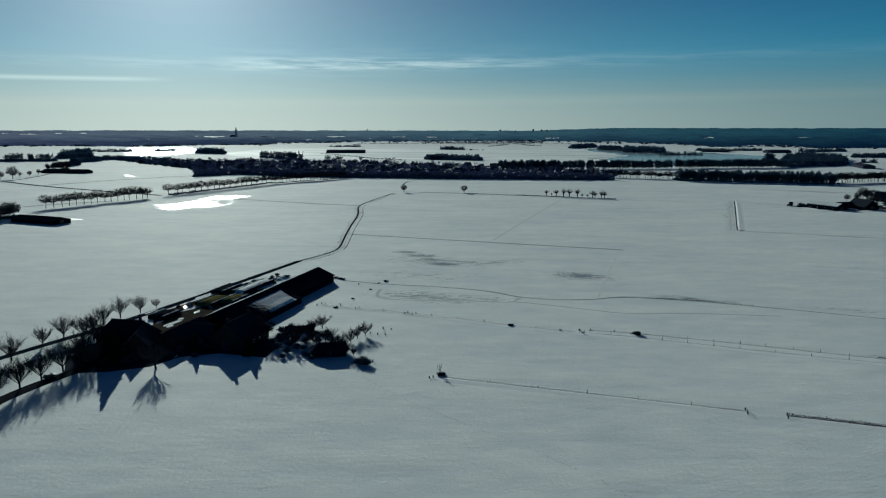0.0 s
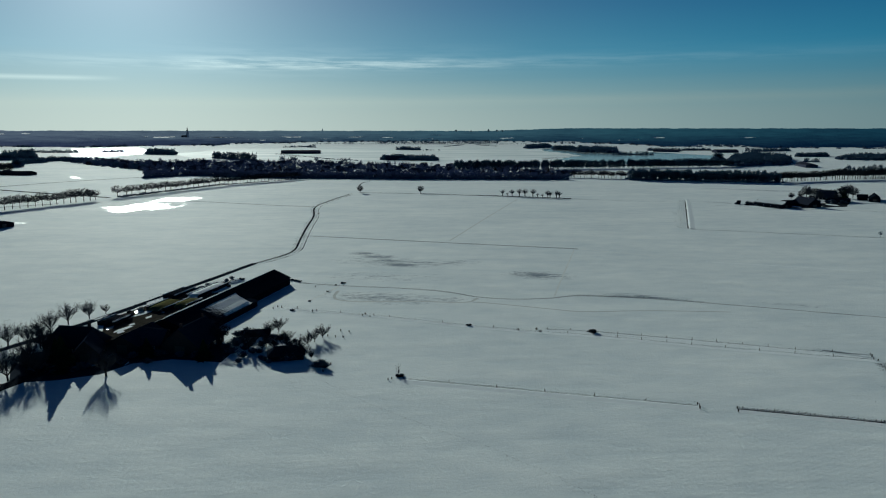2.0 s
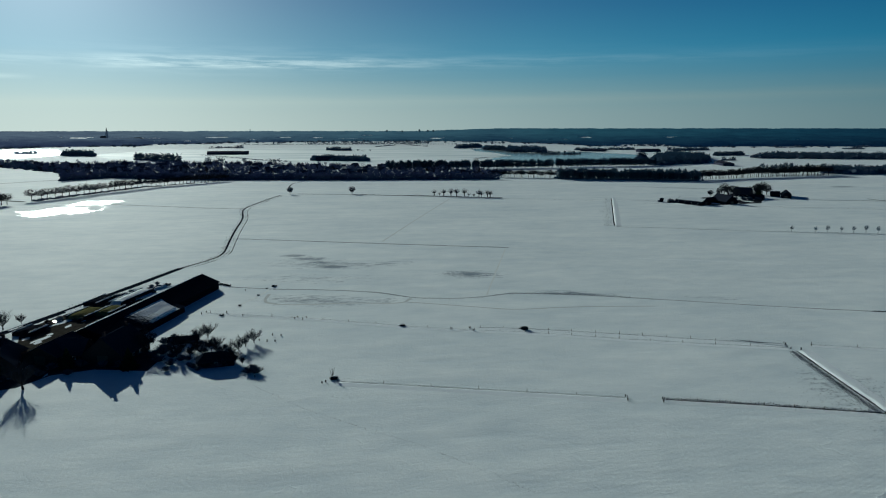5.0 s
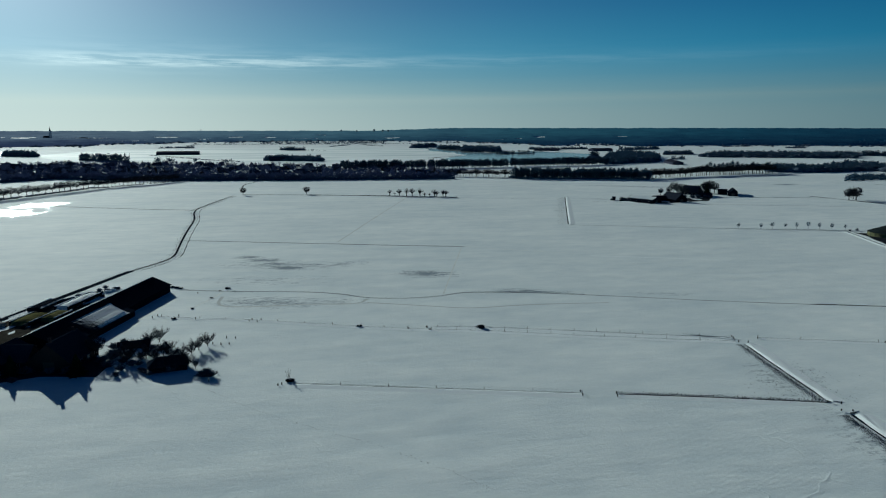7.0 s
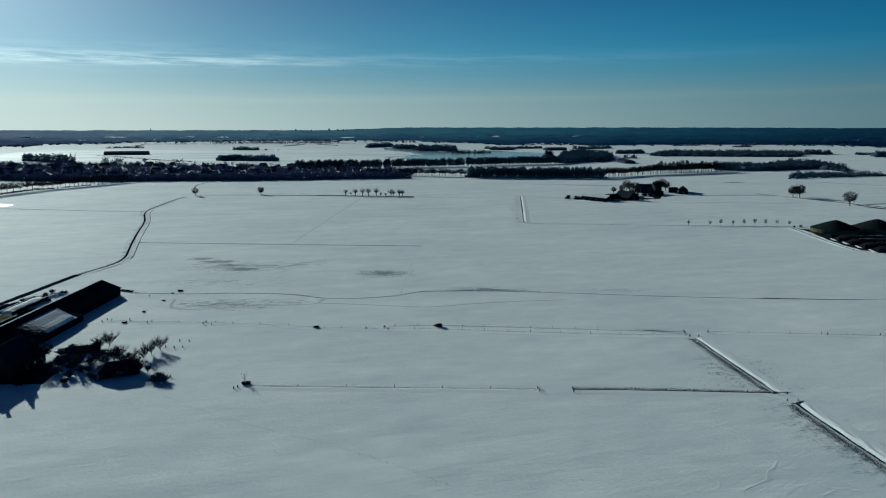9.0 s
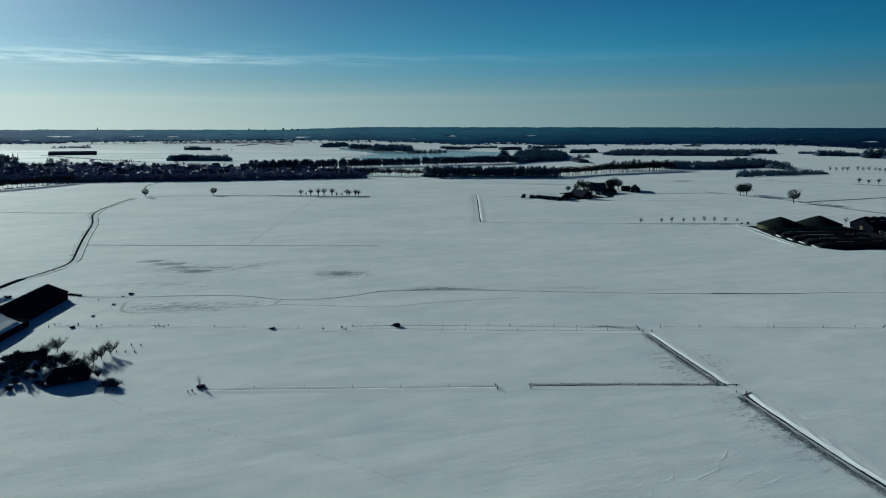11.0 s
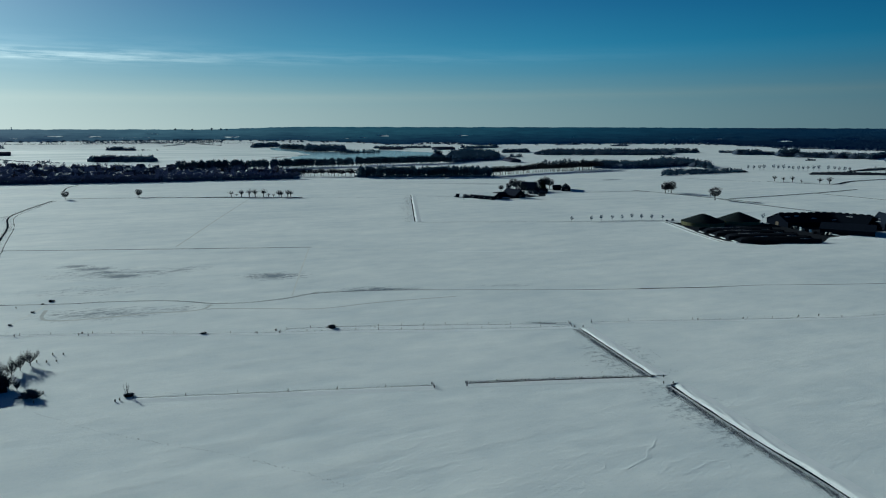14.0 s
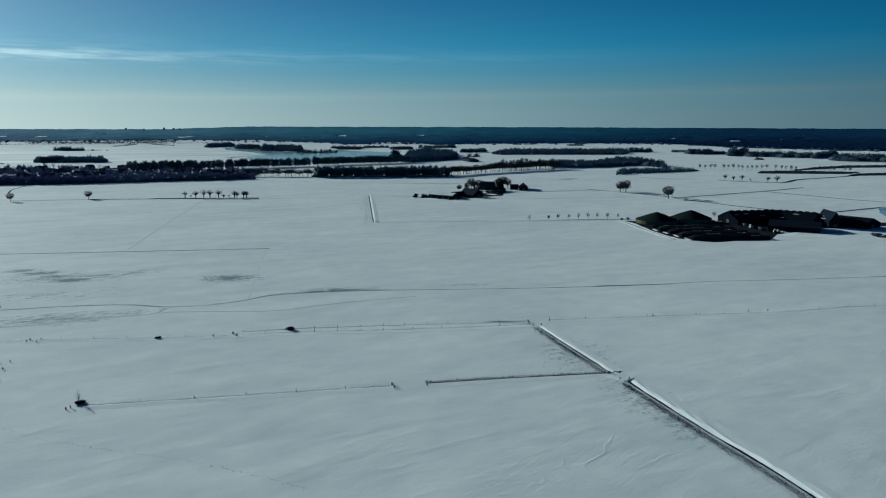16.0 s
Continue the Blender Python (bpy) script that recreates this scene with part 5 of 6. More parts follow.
TRACK = [(-53.2, 370.3), (-27.4, 360.3), (-3.3, 355.9), (23.5, 345.6), (37.1, 331.9), (54.0, 327.0), (72.3, 327.8), (85.3, 334.2), (117.0, 326.4), (153.1, 310.8), (202.1, 287.9), (251.4, 268.9), (293.1, 254.5), (224.4, 280.1), (282.2, 258.5), (297.2, 256.8), (344.0, 236.8), (409.3, 213.9)]
path(TRACK, 0.5, "trodden cattle track winding over the snow", M_GRASS)
path([(-31.4, 350.5), (-33.1, 334.1), (-25.4, 327.6), (-8.3, 325.8), (9.2, 326.2), (31.9, 320.8), (37.0, 330.8)], 1.1, "oval track worn into the paddock snow")
path([(-43.3, 329.7), (-34.5, 351.4), (-32.2, 361.7)], 0.8, "short trodden path to the feeder")
path([(36.0, 323.0), (66.6, 308.6), (80.8, 301.2), (108.8, 303.1), (146.9, 297.9)], 0.7, "faint track across the pasture")
path([(117.9, 466.5), (98.2, 405.5), (74.4, 331.0)], 0.6, "faint straight field boundary")
path([(-70.1, 538.6), (-10.6, 516.3), (50.4, 493.5), (120.8, 468.2)], 0.8, "thin line of grass along a field edge", M_GRASS)
path([(120.8, 468.2), (145.1, 451.4), (184.2, 426.1)], 0.7, "faint field edge under snow")
path([(137.1, 815.3), (74.9, 628.9), (35.9, 508.1)], 0.8, "faint wheel tracks over the field")
path([(190.9, 416.2), (232.7, 399.0), (268.9, 382.3)], 1.0, "low white drift line", M_DRIFT, 0.012, 0.4)
for curl in ([(123.9, 131.8), (120.4, 128.7), (117.4, 127.9), (115.5, 124.7), (110.9, 123.4), (107.0, 122.3)],):
    tagged(ribbon("snow_curl", curl, [(-0.5, 0.006), (0.0, 0.045), (0.35, 0.006)], M_SNOWPLAIN, wobble=0.8, step=0.8), "small curled snow drift on the open field", "snow", kind="structure")
FOOTSTEPS = resample([(-25.2, 220.0), (-9.8, 199.7), (5.2, 184.7), (21.5, 169.9), (35.4, 153.1), (43.3, 141.8)], 0.55)
v, f = [], []
for i, p in enumerate(FOOTSTEPS):
    if rng.random() < 0.75:
        o, x, y, s = len(v), p.x + rng.gauss(0, 0.3), p.y + rng.gauss(0, 0.3), rng.uniform(0.06, 0.14)
        v += [(x + s * math.cos(a * 1.05), y + s * 1.4 * math.sin(a * 1.05), 0.01) for a in range(6)]
        f.append(tuple(range(o, o + 6)))
tagged(piece("footprints", v, f, M_GRASS), "line of old footprints across the snow", "footprints", kind="stuff")
tufts(SPECKLED, 1500, 2.2, 0.2, "grass speckling the broad ditch bank", 35, -4.6)
tufts(MAIN_DITCH, 2600, 1.6, 0.3, "dead reeds along the broad ditch", 34)
tufts(TRACK[:8], 500, 0.8, 0.16, "grass along the trodden track", 31)
tufts([(85.3, 334.2), (117.5, 327.6), (143.4, 316.2)], 500, 1.2, 0.18, "grass along the trodden track", 32)
tufts([(-70.1, 538.6), (-10.6, 516.3), (50.4, 493.5), (120.8, 468.2)], 1200, 0.3, 0.2, "grass along the field edge", 33)


# ---- middle distance ----
rng = random.Random(21)
BROAD.put(*(-50.3, 905.8), 0.72, rng, "lone bare tree at the ditch end")
BROAD.put(*(26.7, 899.2), 0.72, rng, "lone bare tree on the ditch")
reeds = [(-50.7, 913.6), (26.5, 891.4), (90.2, 865.4), (141.8, 843.0), (200.0, 818.0)]
for k, (a, b, size, count) in enumerate(zip(reeds, reeds[1:], (0.5, 0.9, 1.3, 1.2), (80, 130, 160, 150))):
    clumps([tuple(Vector(a).lerp(Vector(b), rng.random()) + Vector((rng.gauss(0, 0.6), rng.gauss(0, 0.8)))) for i in range(count)], size, "dark dead reeds along the ditch", M_GRASS, 40 + k, "reeds", 0.8)
for p, s in (((126.3, 862.7), 1.0), ((132.3, 861.0), 0.5), ((136.4, 852.1), 1.2), ((145.0, 849.6), 1.3), ((151.6, 847.7), 1.3), ((160.8, 845.1), 1.3), ((164.7, 836.4), 0.7), ((170.5, 834.7), 0.6), ((176.4, 833.0), 1.2), ((179.1, 832.3), 1.0), ((186.3, 830.2), 1.2), ((189.5, 829.2), 1.1)):
    WILLOW.put(*p, s, rng, "", "pollard willows on the ditch")
for p in ((361.2, 505.6), (378.6, 500.9), (388.6, 500.0), (399.6, 498.7), (407.3, 494.7), (417.6, 493.8), (424.9, 490.0), (433.1, 485.7), (441.7, 481.2)):
    YOUNG.put(*p, rng.uniform(0.75, 1.05), rng, "", "young trees along the field edge")
for p, s in (((631.1, 686.4), 1.05), ((637.6, 683.1), 1.15), ((646.6, 697.1), 0.9), ((619.5, 593.2), 1.15)):
    BROAD.put(*p, s, rng)


def build_far_farm():
    g = "far farm"
    gabled((386.3, 737.8), (399.9, 706.1), 16, 3.0, 6.5, "barn", "long low dark barn with one white roof strip", "barn", snow=0.8, windows=4, snow_far=False)
    gabled((430.2, 737.7), (432.4, 709.7), 15, 3.0, 9.5, "barn", "dark hipped barn among farm trees", "barn", M_BOARD, M_TILE)
    gabled((490.8, 800.3), (501.5, 783.6), 11, 3.5, 11.0, "farmhouse", "tall dark farmhouse with chimneys", "house", M_BOARD, M_TILE, windows=4, chimney=2)
    gabled((529.9, 787.3), (538.7, 782.8), 10, 3.0, 6.5, "shed", "small dark shed beside the far farm", "shed", M_BOARD, M_ROOF)
    gabled((554.2, 793.4), (532.7, 761.1), 11, 3.0, 7.5, "shed", "small dark barn with its gable to the field", "shed", M_BOARD, M_ROOF)
    gabled((367.3, 747.6), (370.2, 746.1), 5, 2.4, 4.0, "shed", "tiny shed at the farm edge", "shed", M_BOARD, M_ROOF)
    for p, s in (((491.8, 826.7), 1.0), ((495.3, 814.6), 0.9), ((522.4, 800.6), 1.15), ((525.4, 809.3), 1.0), ((535.6, 804.0), 1.0), ((462.6, 764.8), 0.7)):
        BROAD.put(*p, s, rng, "bare farmyard tree among dark buildings")
    gabled((408.8, 730.3), (432.0, 735.3), 13, 3.0, 5.6, "barn", "low dark barn linking the farm buildings", "barn", M_BOARD, M_ROOF, snow=0.4)
    gabled((486.3, 762.3), (499.9, 755.3), 9, 2.6, 5.0, "shed", "low dark shed behind bare farm trees", "shed", M_BOARD, M_ROOF)
    for p, s in (((469.1, 798.5), 0.75), ((481.8, 782.4), 0.8), ((499.4, 792.5), 0.85), ((497.5, 774.3), 0.7), ((541.2, 822.2), 1.1), ((455.6, 796.0), 0.6), ((485.9, 809.4), 0.85)):
        BROAD.put(*p, s, rng, "bare farmyard tree among dark buildings")
    for p, r in (((388.1, 760.6), 5), ((375.0, 720.5), 7), ((396.8, 732.0), 6), ((417.6, 721.2), 5), ((441.6, 724.7), 6), ((466.7, 736.5), 5)):
        patch("snow_bank", [(p[0] + r * math.cos(a * 0.9), p[1] + 2.2 * r * math.sin(a * 0.9)) for a in range(7)], M_DRIFT, 0.05, "cleared snow lying in the dark farmyard", "snow", rag=3.0)
    for k in range(60):
        x, y = Vector((369.4, 738.5)).lerp(Vector((500.8, 754.0)), rng.random())
        BUSH.put(x + rng.uniform(-6, 6), y + rng.uniform(-8, 8), rng.uniform(1.2, 3.0), rng, "dark garden shrub round the far farm", "farm shrubs")
    SPRUCE.put(*(522.4, 800.6), 1.35, rng, "tall dark evergreen beside the far farmhouse", wide=1.5)
    heap((373.0, 736.7), 4.0, "dark woodpile at the farm edge")
    heap((377.7, 734.2), 3.0, "dark woodpile at the farm edge")
    ditch([(497.6, 755.7), (547.6, 739.0), (617.3, 721.8), (639.5, 682.1)], 2.0, 0.2, 2.0, "farm lane drain with dark grass")


build_far_farm()
patch("yard", [(371.2, 737.6), (390.7, 697.7), (472.2, 716.9), (497.6, 755.7), (420.9, 751.8)], M_ROAD, 0.014, "dark wet yard of the far farm", "yard", rag=6.0)
ditch([(339.1, 739.2), (393.8, 703.3), (488.1, 669.1), (598.8, 619.2)], 0.7, 0.1, 2.0)


def gas_dome(p, r, wall_h, top):
    root = anchor("gas_dome", pose(*p, 0), "round digester tank with dark green membrane roof", "gas dome", "digester tanks")
    seg = 48
    v = [(r * math.cos(6.28319 * i / seg), r * math.sin(6.28319 * i / seg), z) for z in (-0.2, wall_h) for i in range(seg)]
    f = [(i, (i + 1) % seg, seg + (i + 1) % seg, seg + i) for i in range(seg)]
    piece("tank_wall", v, f, M_TANK, root, "pale olive ribbed tank wall", True)
    v, f = [], []
    rings = [(1.02, 0.0), (0.9, 0.13), (0.7, 0.34), (0.45, 0.61), (0.2, 0.86), (0.04, 1.0)]
    for a, b in rings:
        v += [(r * a * math.cos(6.28319 * i / seg), r * a * math.sin(6.28319 * i / seg), wall_h + (top - wall_h) * b) for i in range(seg)]
    for k in range(len(rings) - 1):
        f += [(k * seg + i, k * seg + (i + 1) % seg, (k + 1) * seg + (i + 1) % seg, (k + 1) * seg + i) for i in range(seg)]
    piece("membrane", v, f, M_DOME, root, "", True)
    v, f = [], []
    for i in range(24):
        a = 6.28319 * i / 24
        tube(v, f, (r * 1.01 * math.cos(a), r * 1.01 * math.sin(a), 0), (r * 1.01 * math.cos(a), r * 1.01 * math.sin(a), wall_h), 0.12, 0.12, 3)
    piece("wall_rib", v, f, M_CONCRETE, root)


def build_dairy():
    gas_dome((452.6, 444.8), 17.5, 3.0, 9.3)
    gas_dome((487.7, 439.2), 17.5, 3.0, 9.6)
    barns = []
    barns += [gabled((506.6, 415.2), (550.9, 401.7), 30, 4.2, 10.0, "dairy_barn", "very large dark dairy barn with ridge vents", "barn", over=0.8, vents=7, snow=0.1)]
    barns += [gabled((552.2, 401.0), (563.9, 371.2), 30, 4.2, 10.0, "dairy_barn", "very large dark dairy barn with ridge vents", "barn", over=0.8, vents=6, snow=0.1)]
    for barn in barns:
        for k in range(4):
            x, y = rng.uniform(-22, 22), -rng.uniform(2.5, 13.5)
            piece("snow_strip", [(x + a, y + b, 10.32 + 5.8 / 15 * (y + b)) for a, b in ((0, 0), (rng.uniform(2, 6), 0.1), (rng.uniform(3, 7), -0.7), (0.6, -0.8))], [(3, 2, 1, 0)], M_SNOWPLAIN, barn, "thin leftover snow")
    gabled((512.2, 377.9), (532.8, 346.9), 32, 3.6, 7.0, "dairy_barn", "low dark calf barn before the dairy barns", "barn", over=0.6)
    gabled((571.3, 370.8), (557.1, 350.1), 10, 6.0, 13.0, "farmhouse", "tall dark farmhouse with steep roof", "house", M_BOARD, M_ROOF, windows=4)
    gabled((581.8, 362.4), (584.0, 335.4), 24, 4.0, 8.0, "machine_shed", "low wide machine shed with dark roof", "shed", snow=0.3)
    # bunker silos under black foil, with snowy ends
    a, b = Vector((402.3, 358.1)), Vector((459.2, 337.1))
    along = (b - a).normalized()
    back_way = Vector((-along.y, along.x))
    if back_way.y < 0:
        back_way = -back_way
    L = (b - a).length
    turn = math.degrees(math.atan2(along.y, along.x))
    for k in range(4):
        c = a + along * (L / 2 - 1.0 * k) + back_way * (7 + 16 * k)
        root = anchor("bunker_silo", pose(c.x, c.y, 0, 0, 0, turn), "long bunker silo under black foil with snowy end", "bunker silo", "bunker silos")
        for s in (-1, 1):
            part("side_wall", box_bm(((0, s * 6.6, 1.2), (L, 0.4, 2.8)), bevel=0.06), M_FOIL, root)
        v, f = [], []
        nx, ny = 20, 8
        for i in range(nx + 1):
            for j in range(ny + 1):
                u, w = i / nx, j / ny
                z = (2.0 + 1.5 * math.sin(math.pi * w)) * min(1, 12 * u, 12 * (1 - u)) + 0.25 * noise.noise(Vector((i * 0.6, j * 0.6, k * 3.0)))
                v.append((L * (u - 0.5), 12.8 * (w - 0.5), max(0.02, z)))
        for i in range(nx):
            for j in range(ny):
                o = i * (ny + 1) + j
                f.append((o, o + ny + 1, o + ny + 2, o + 1))
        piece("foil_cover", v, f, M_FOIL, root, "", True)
        part("snow_bank", box_bm(((-L / 2 - 1.0, -2.0, 0.1), (1.6, 5.0, 0.7)), ((-L / 2 - 0.6, 3.0, 0.1), (1.1, 3.2, 0.9)), bevel=0.3), M_SNOWPLAIN, root, "heaped white snow")
        part("snow_strip", box_bm(((-L * 0.12, 6.6, 2.66), (L * (0.2 + 0.09 * k), 0.4, 0.16)), ((L * 0.3, -6.6, 2.66), (L * 0.12, 0.35, 0.14)), bevel=0.06), M_SNOWPLAIN, root)
    for p, s in (((484.1, 424.0), 2.0), ((495.3, 426.5), 2.0), ((496.7, 421.6), 1.6), ((446.6, 474.0), 1.5), ((439.3, 473.4), 1.2)):
        BUSH.put(*p, s, rng, "dark shrub beside the digesters")
    YOUNG.put(*(522.5, 443.3), 1.1, rng)
    for k in range(22):
        x, y = Vector((512.0, 417.7)).lerp(Vector((490.9, 356.1)), rng.random())
        ob = part("feed_bale", box_bm(((0, 0, 0.6), (1.6, 1.2, 1.2)), ((0.1, 0.05, 1.25), (1.2, 0.9, 0.12)), bevel=0.12), (M_FOIL, M_DRIFT, M_CONCRETE)[k % 3])
        ob.matrix_basis = pose(x + rng.uniform(-5, 5), y + rng.uniform(-6, 6), 0, 0, 0, rng.uniform(0, 90)) @ Matrix.Diagonal((1.4, 1.4, 1.4, 1))
        tagged(ob, "wrapped feed bale in the dairy yard", "bale", "bales in the yard")
    for k in range(14):
        x, y = Vector((550.2, 324.8)).lerp(Vector((534.1, 282.6)), rng.random())
        BUSH.put(x + rng.uniform(-3, 3), y + rng.uniform(-3, 3), rng.uniform(1.4, 2.2), rng, "dark hedge shrub by the dairy lane", "hedge shrubs", 1.5)


build_dairy()
for poly in ([(477.8, 346.3), (501.6, 353.9), (504.0, 345.8), (486.0, 338.7)], [(498.0, 359.3), (507.6, 361.3), (498.1, 352.3)]):
    patch("snow_bank", poly, M_DRIFT, 0.06, "cleared snow at the edge of the dairy yard", "snow", rag=3.0, step=3.0)
patch("yard", [(436.1, 466.3), (399.0, 369.0), (410.6, 347.9), (454.5, 333.6), (485.6, 352.1), (545.8, 355.9), (608.6, 338.2), (630.8, 351.0), (562.4, 382.8), (506.3, 425.0)], M_ROAD, 0.012, "dark concrete yard of the dairy farm", "yard", rag=4.0)
ditch([(435.3, 471.1), (408.0, 406.8), (395.0, 368.0)], 1.2, 0.3, 2.5, "yard drain with snowy edges")
# field drains beyond the dairy
for pts, w in (([(622.1, 738.9), (633.9, 676.0), (639.8, 605.7), (644.3, 551.2)], 2.2), ([(640.4, 597.5), (723.9, 602.9), (816.6, 609.0), (906.1, 623.0)], 2.0), ([(802.6, 606.8), (804.3, 544.3), (799.9, 491.7), (812.7, 436.0)], 2.0), ([(634.5, 600.6), (625.4, 527.1), (627.2, 465.4)], 1.8), ([(669.5, 421.2), (750.4, 424.3)], 2.0), ([(849.9, 882.1), (868.7, 813.5), (907.3, 779.8)], 1.2), ([(915.3, 775.7), (932.7, 726.7), (959.0, 687.8), (1035.3, 728.1), (1117.5, 729.8), (1244.3, 745.3)], 3.4), ([(-58.0, 1011.1), (-57.2, 1087.9), (-43.8, 1124.6)], 0.8), ([(-665.6, 1078.5), (-572.0, 1003.7), (-475.5, 938.7), (-343.0, 859.3)], 3.0), ([(-572.0, 1003.7), (-520.0, 1117.0), (-429.3, 1228.3)], 2.0), ([(-446.8, 710.1), (-419.4, 753.8), (-369.8, 790.5)], 1.5), ([(-674.2, 1078.3), (-674.5, 1153.2), (-726.9, 1355.9)], 2.0)):
    ditch(pts, w * 2.3, 0.15, 2.0)
patch("frozen_pond", [(740.8, 423.3), (800.5, 429.2), (714.5, 371.6), (668.3, 371.5), (702.4, 398.6)], M_ICE, 0.02, "small frozen pond beside the fields", "pond", rag=3.0)
# avenue on the left, two rows along a road
for a, b, n, s in (((-403.2, 715.7), (-343.2, 837.6), 16, 0.98), ((-335.6, 866.9), (-254.7, 1050.7), 18, 0.95), ((-254.7, 1050.7), (-161.0, 1175.3), 22, 0.9)):
    for i in range(n):
        x, y = Vector(a).lerp(Vector(b), (i + rng.uniform(-0.15, 0.15)) / n)
        AVENUE.put(x, y, s * rng.uniform(0.88, 1.12), rng, "", "trees of the avenue", rng.uniform(1.1, 1.35))
clumps([tuple(Vector((-334.2, 866.9)).lerp(Vector((-257.4, 1061.8)), rng.random()) + Vector((rng.uniform(-4, 4), rng.uniform(-6, 6)))) for k in range(160)], 2.2, "low dark scrub under the avenue", M_HEDGE, 3, "scrub")
clumps([tuple(Vector((-254.7, 1050.7)).lerp(Vector((-161.0, 1175.3)), rng.random()) + Vector((rng.uniform(-3, 3), rng.uniform(-5, 5)))) for k in range(90)], 1.6, "low dark scrub under the avenue", M_HEDGE, 4, "scrub")
# dark shed and oaks by the left edge
gabled((-371.6, 617.3), (-324.9, 597.7), 18, 3.2, 5.6, "field_barn", "long low black field barn in snow", "barn", over=0.6)
for p in ((-392.6, 628.9), (-391.0, 633.0), (-391.9, 641.3), (-391.8, 621.0), (-402.7, 628.8)):
    BROAD.put(*p, rng.uniform(0.95, 1.15), rng, "large bare oak beside the field barn")
for k in range(16):
    x, y = Vector((-401.7, 620.9)).lerp(Vector((-383.7, 641.3)), rng.random())
    BUSH.put(x, y, rng.uniform(1.4, 2.4), rng, "dark shrub beside the field barn", "barn shrubs", 1.4)
for p, s in (((-692.1, 1139.7), 1.5), ((-704.0, 1126.7), 1.0), ((-704.6, 1208.6), 0.7), ((-714.8, 1254.0), 0.7), ((-712.3, 1194.0), 0.6)):
    BROAD.put(*p, s, rng, "bare tree along a hedged lane")
gabled((-731.2, 1306.2), (-645.1, 1289.8), 26, 3.5, 7.0, "barn", "long black barn of a distant farm", "barn")
gabled((-702.4, 1306.8), (-711.9, 1344.6), 14, 3.5, 8.0, "farmhouse", "distant dark farmhouse beside a long barn", "house", M_BRICK, M_TILE)
for k in range(30):
    x, y = scatter_in([(-759.0, 1355.3), (-740.5, 1413.2), (-826.1, 1566.2), (-843.3, 1518.3)], 1, rng)[0]
    BROAD.put(x, y, rng.uniform(0.6, 0.95), rng, "bare tree round a distant farm", "distant farm trees")

# tree rows in the middle distance
for a, b, step, s, sp in (
        ((272.7, 1196.6), (374.9, 1144.2), 4.5, 0.95, AVENUE), ((371.2, 1118.8), (578.5, 1041.3), 2.6, 1.0, TALL), ((389.4, 1157.5), (594.5, 1086.2), 3.4, 1.0, TALL),
        ((115.0, 1430.6), (470.9, 1458.4), 2.7, 1.12, TALL), ((483.6, 1479.9), (725.9, 1506.8), 2.7, 1.12, TALL),
        ((584.7, 1065.2), (704.6, 1109.9), 4.0, 1.08, AVENUE), ((704.6, 1109.9), (880.5, 1144.2), 4.0, 1.25, AVENUE), ((763.1, 1181.6), (935.0, 1186.5), 10, 1.2, TALL)):
    a, b = Vector(a), Vector(b)
    n = int((b - a).length / step)
    for i in range(n):
        p = a.lerp(b, (i + rng.uniform(-0.3, 0.3)) / n)
        sp.put(p.x + rng.uniform(-2, 2), p.y + rng.uniform(-4, 4), s * rng.uniform(0.82, 1.12), rng, "", "trees of the shelter belt", rng.uniform(0.9, 1.25))
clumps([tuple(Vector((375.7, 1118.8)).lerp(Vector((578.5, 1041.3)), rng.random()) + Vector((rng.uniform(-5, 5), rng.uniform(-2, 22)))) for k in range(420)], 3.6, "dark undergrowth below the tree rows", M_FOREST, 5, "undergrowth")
for p in ((1138.7, 1013.7), (1149.0, 1008.5), (1159.3, 1003.3), (1166.6, 999.6), (1183.1, 991.3), (1191.3, 987.1), (1200.6, 982.4), (1209.9, 977.7), (1200.3, 960.4), (1209.5, 955.8), (1217.7, 951.7), (1225.8, 947.5), (1235.0, 942.9), (1244.2, 938.2), (1260.5, 930.0), (1270.8, 924.8), (1261.4, 907.9), (1253.4, 891.0), (1261.3, 886.9), (1286.8, 853.5), (1294.6, 849.5), (1286.3, 833.8), (1294.1, 829.8), (1312.6, 820.4), (1304.1, 805.2)):
    YOUNG.put(*p, rng.uniform(1.6, 2.0), rng, "", "young trees on a distant road", 1.1)
for p, s in (((935.2, 779.5), 1.2), ((937.0, 764.6), 1.0), ((949.0, 758.4), 1.2), ((940.4, 735.8), 0.7), ((954.5, 715.5), 1.2), ((956.7, 701.5), 1.5)):
    WILLOW.put(*p, s, rng, "pollard willow on a distant drain")

# village: rows of houses with trees between
HOUSE_KINDS = []
for kind, (L, W, ev, rd, wallm, roofm) in enumerate(((10, 8, 3.0, 8.0, M_BRICK, M_VTILE), (13, 9, 3.0, 8.6, M_BRICK, M_VTILE), (8, 7, 5.2, 8.8, M_RENDER, M_VTILE), (16, 9, 4.0, 8.4, M_BRICK, M_VTILE))):
    h = gabled((-L / 2, -5000 + kind * 40), (L / 2, -5000 + kind * 40), W, ev, rd, "village_house", "village house with dark pitched roof in snow", "house", wallm, roofm, windows=2, chimney=1 if kind < 3 else 0, snow=(0.5, 0.0, 0.4, 0.0)[kind], snow_far=True)
    h["group"] = "houses of the village"
    HOUSE_KINDS.append(h)
VILLAGE = [(-424.2, 1213.5), (-369.7, 1276.3), (-214.5, 1202.6), (14.9, 1164.7), (268.1, 1155.5), (354.6, 1358.6), (249.8, 1453.8), (44.8, 1561.4), (-195.9, 1714.5), (-448.4, 1799.8), (-635.4, 1763.5), (-831.6, 1927.5), (-907.1, 1925.4), (-698.1, 1646.3), (-500.6, 1418.0)]
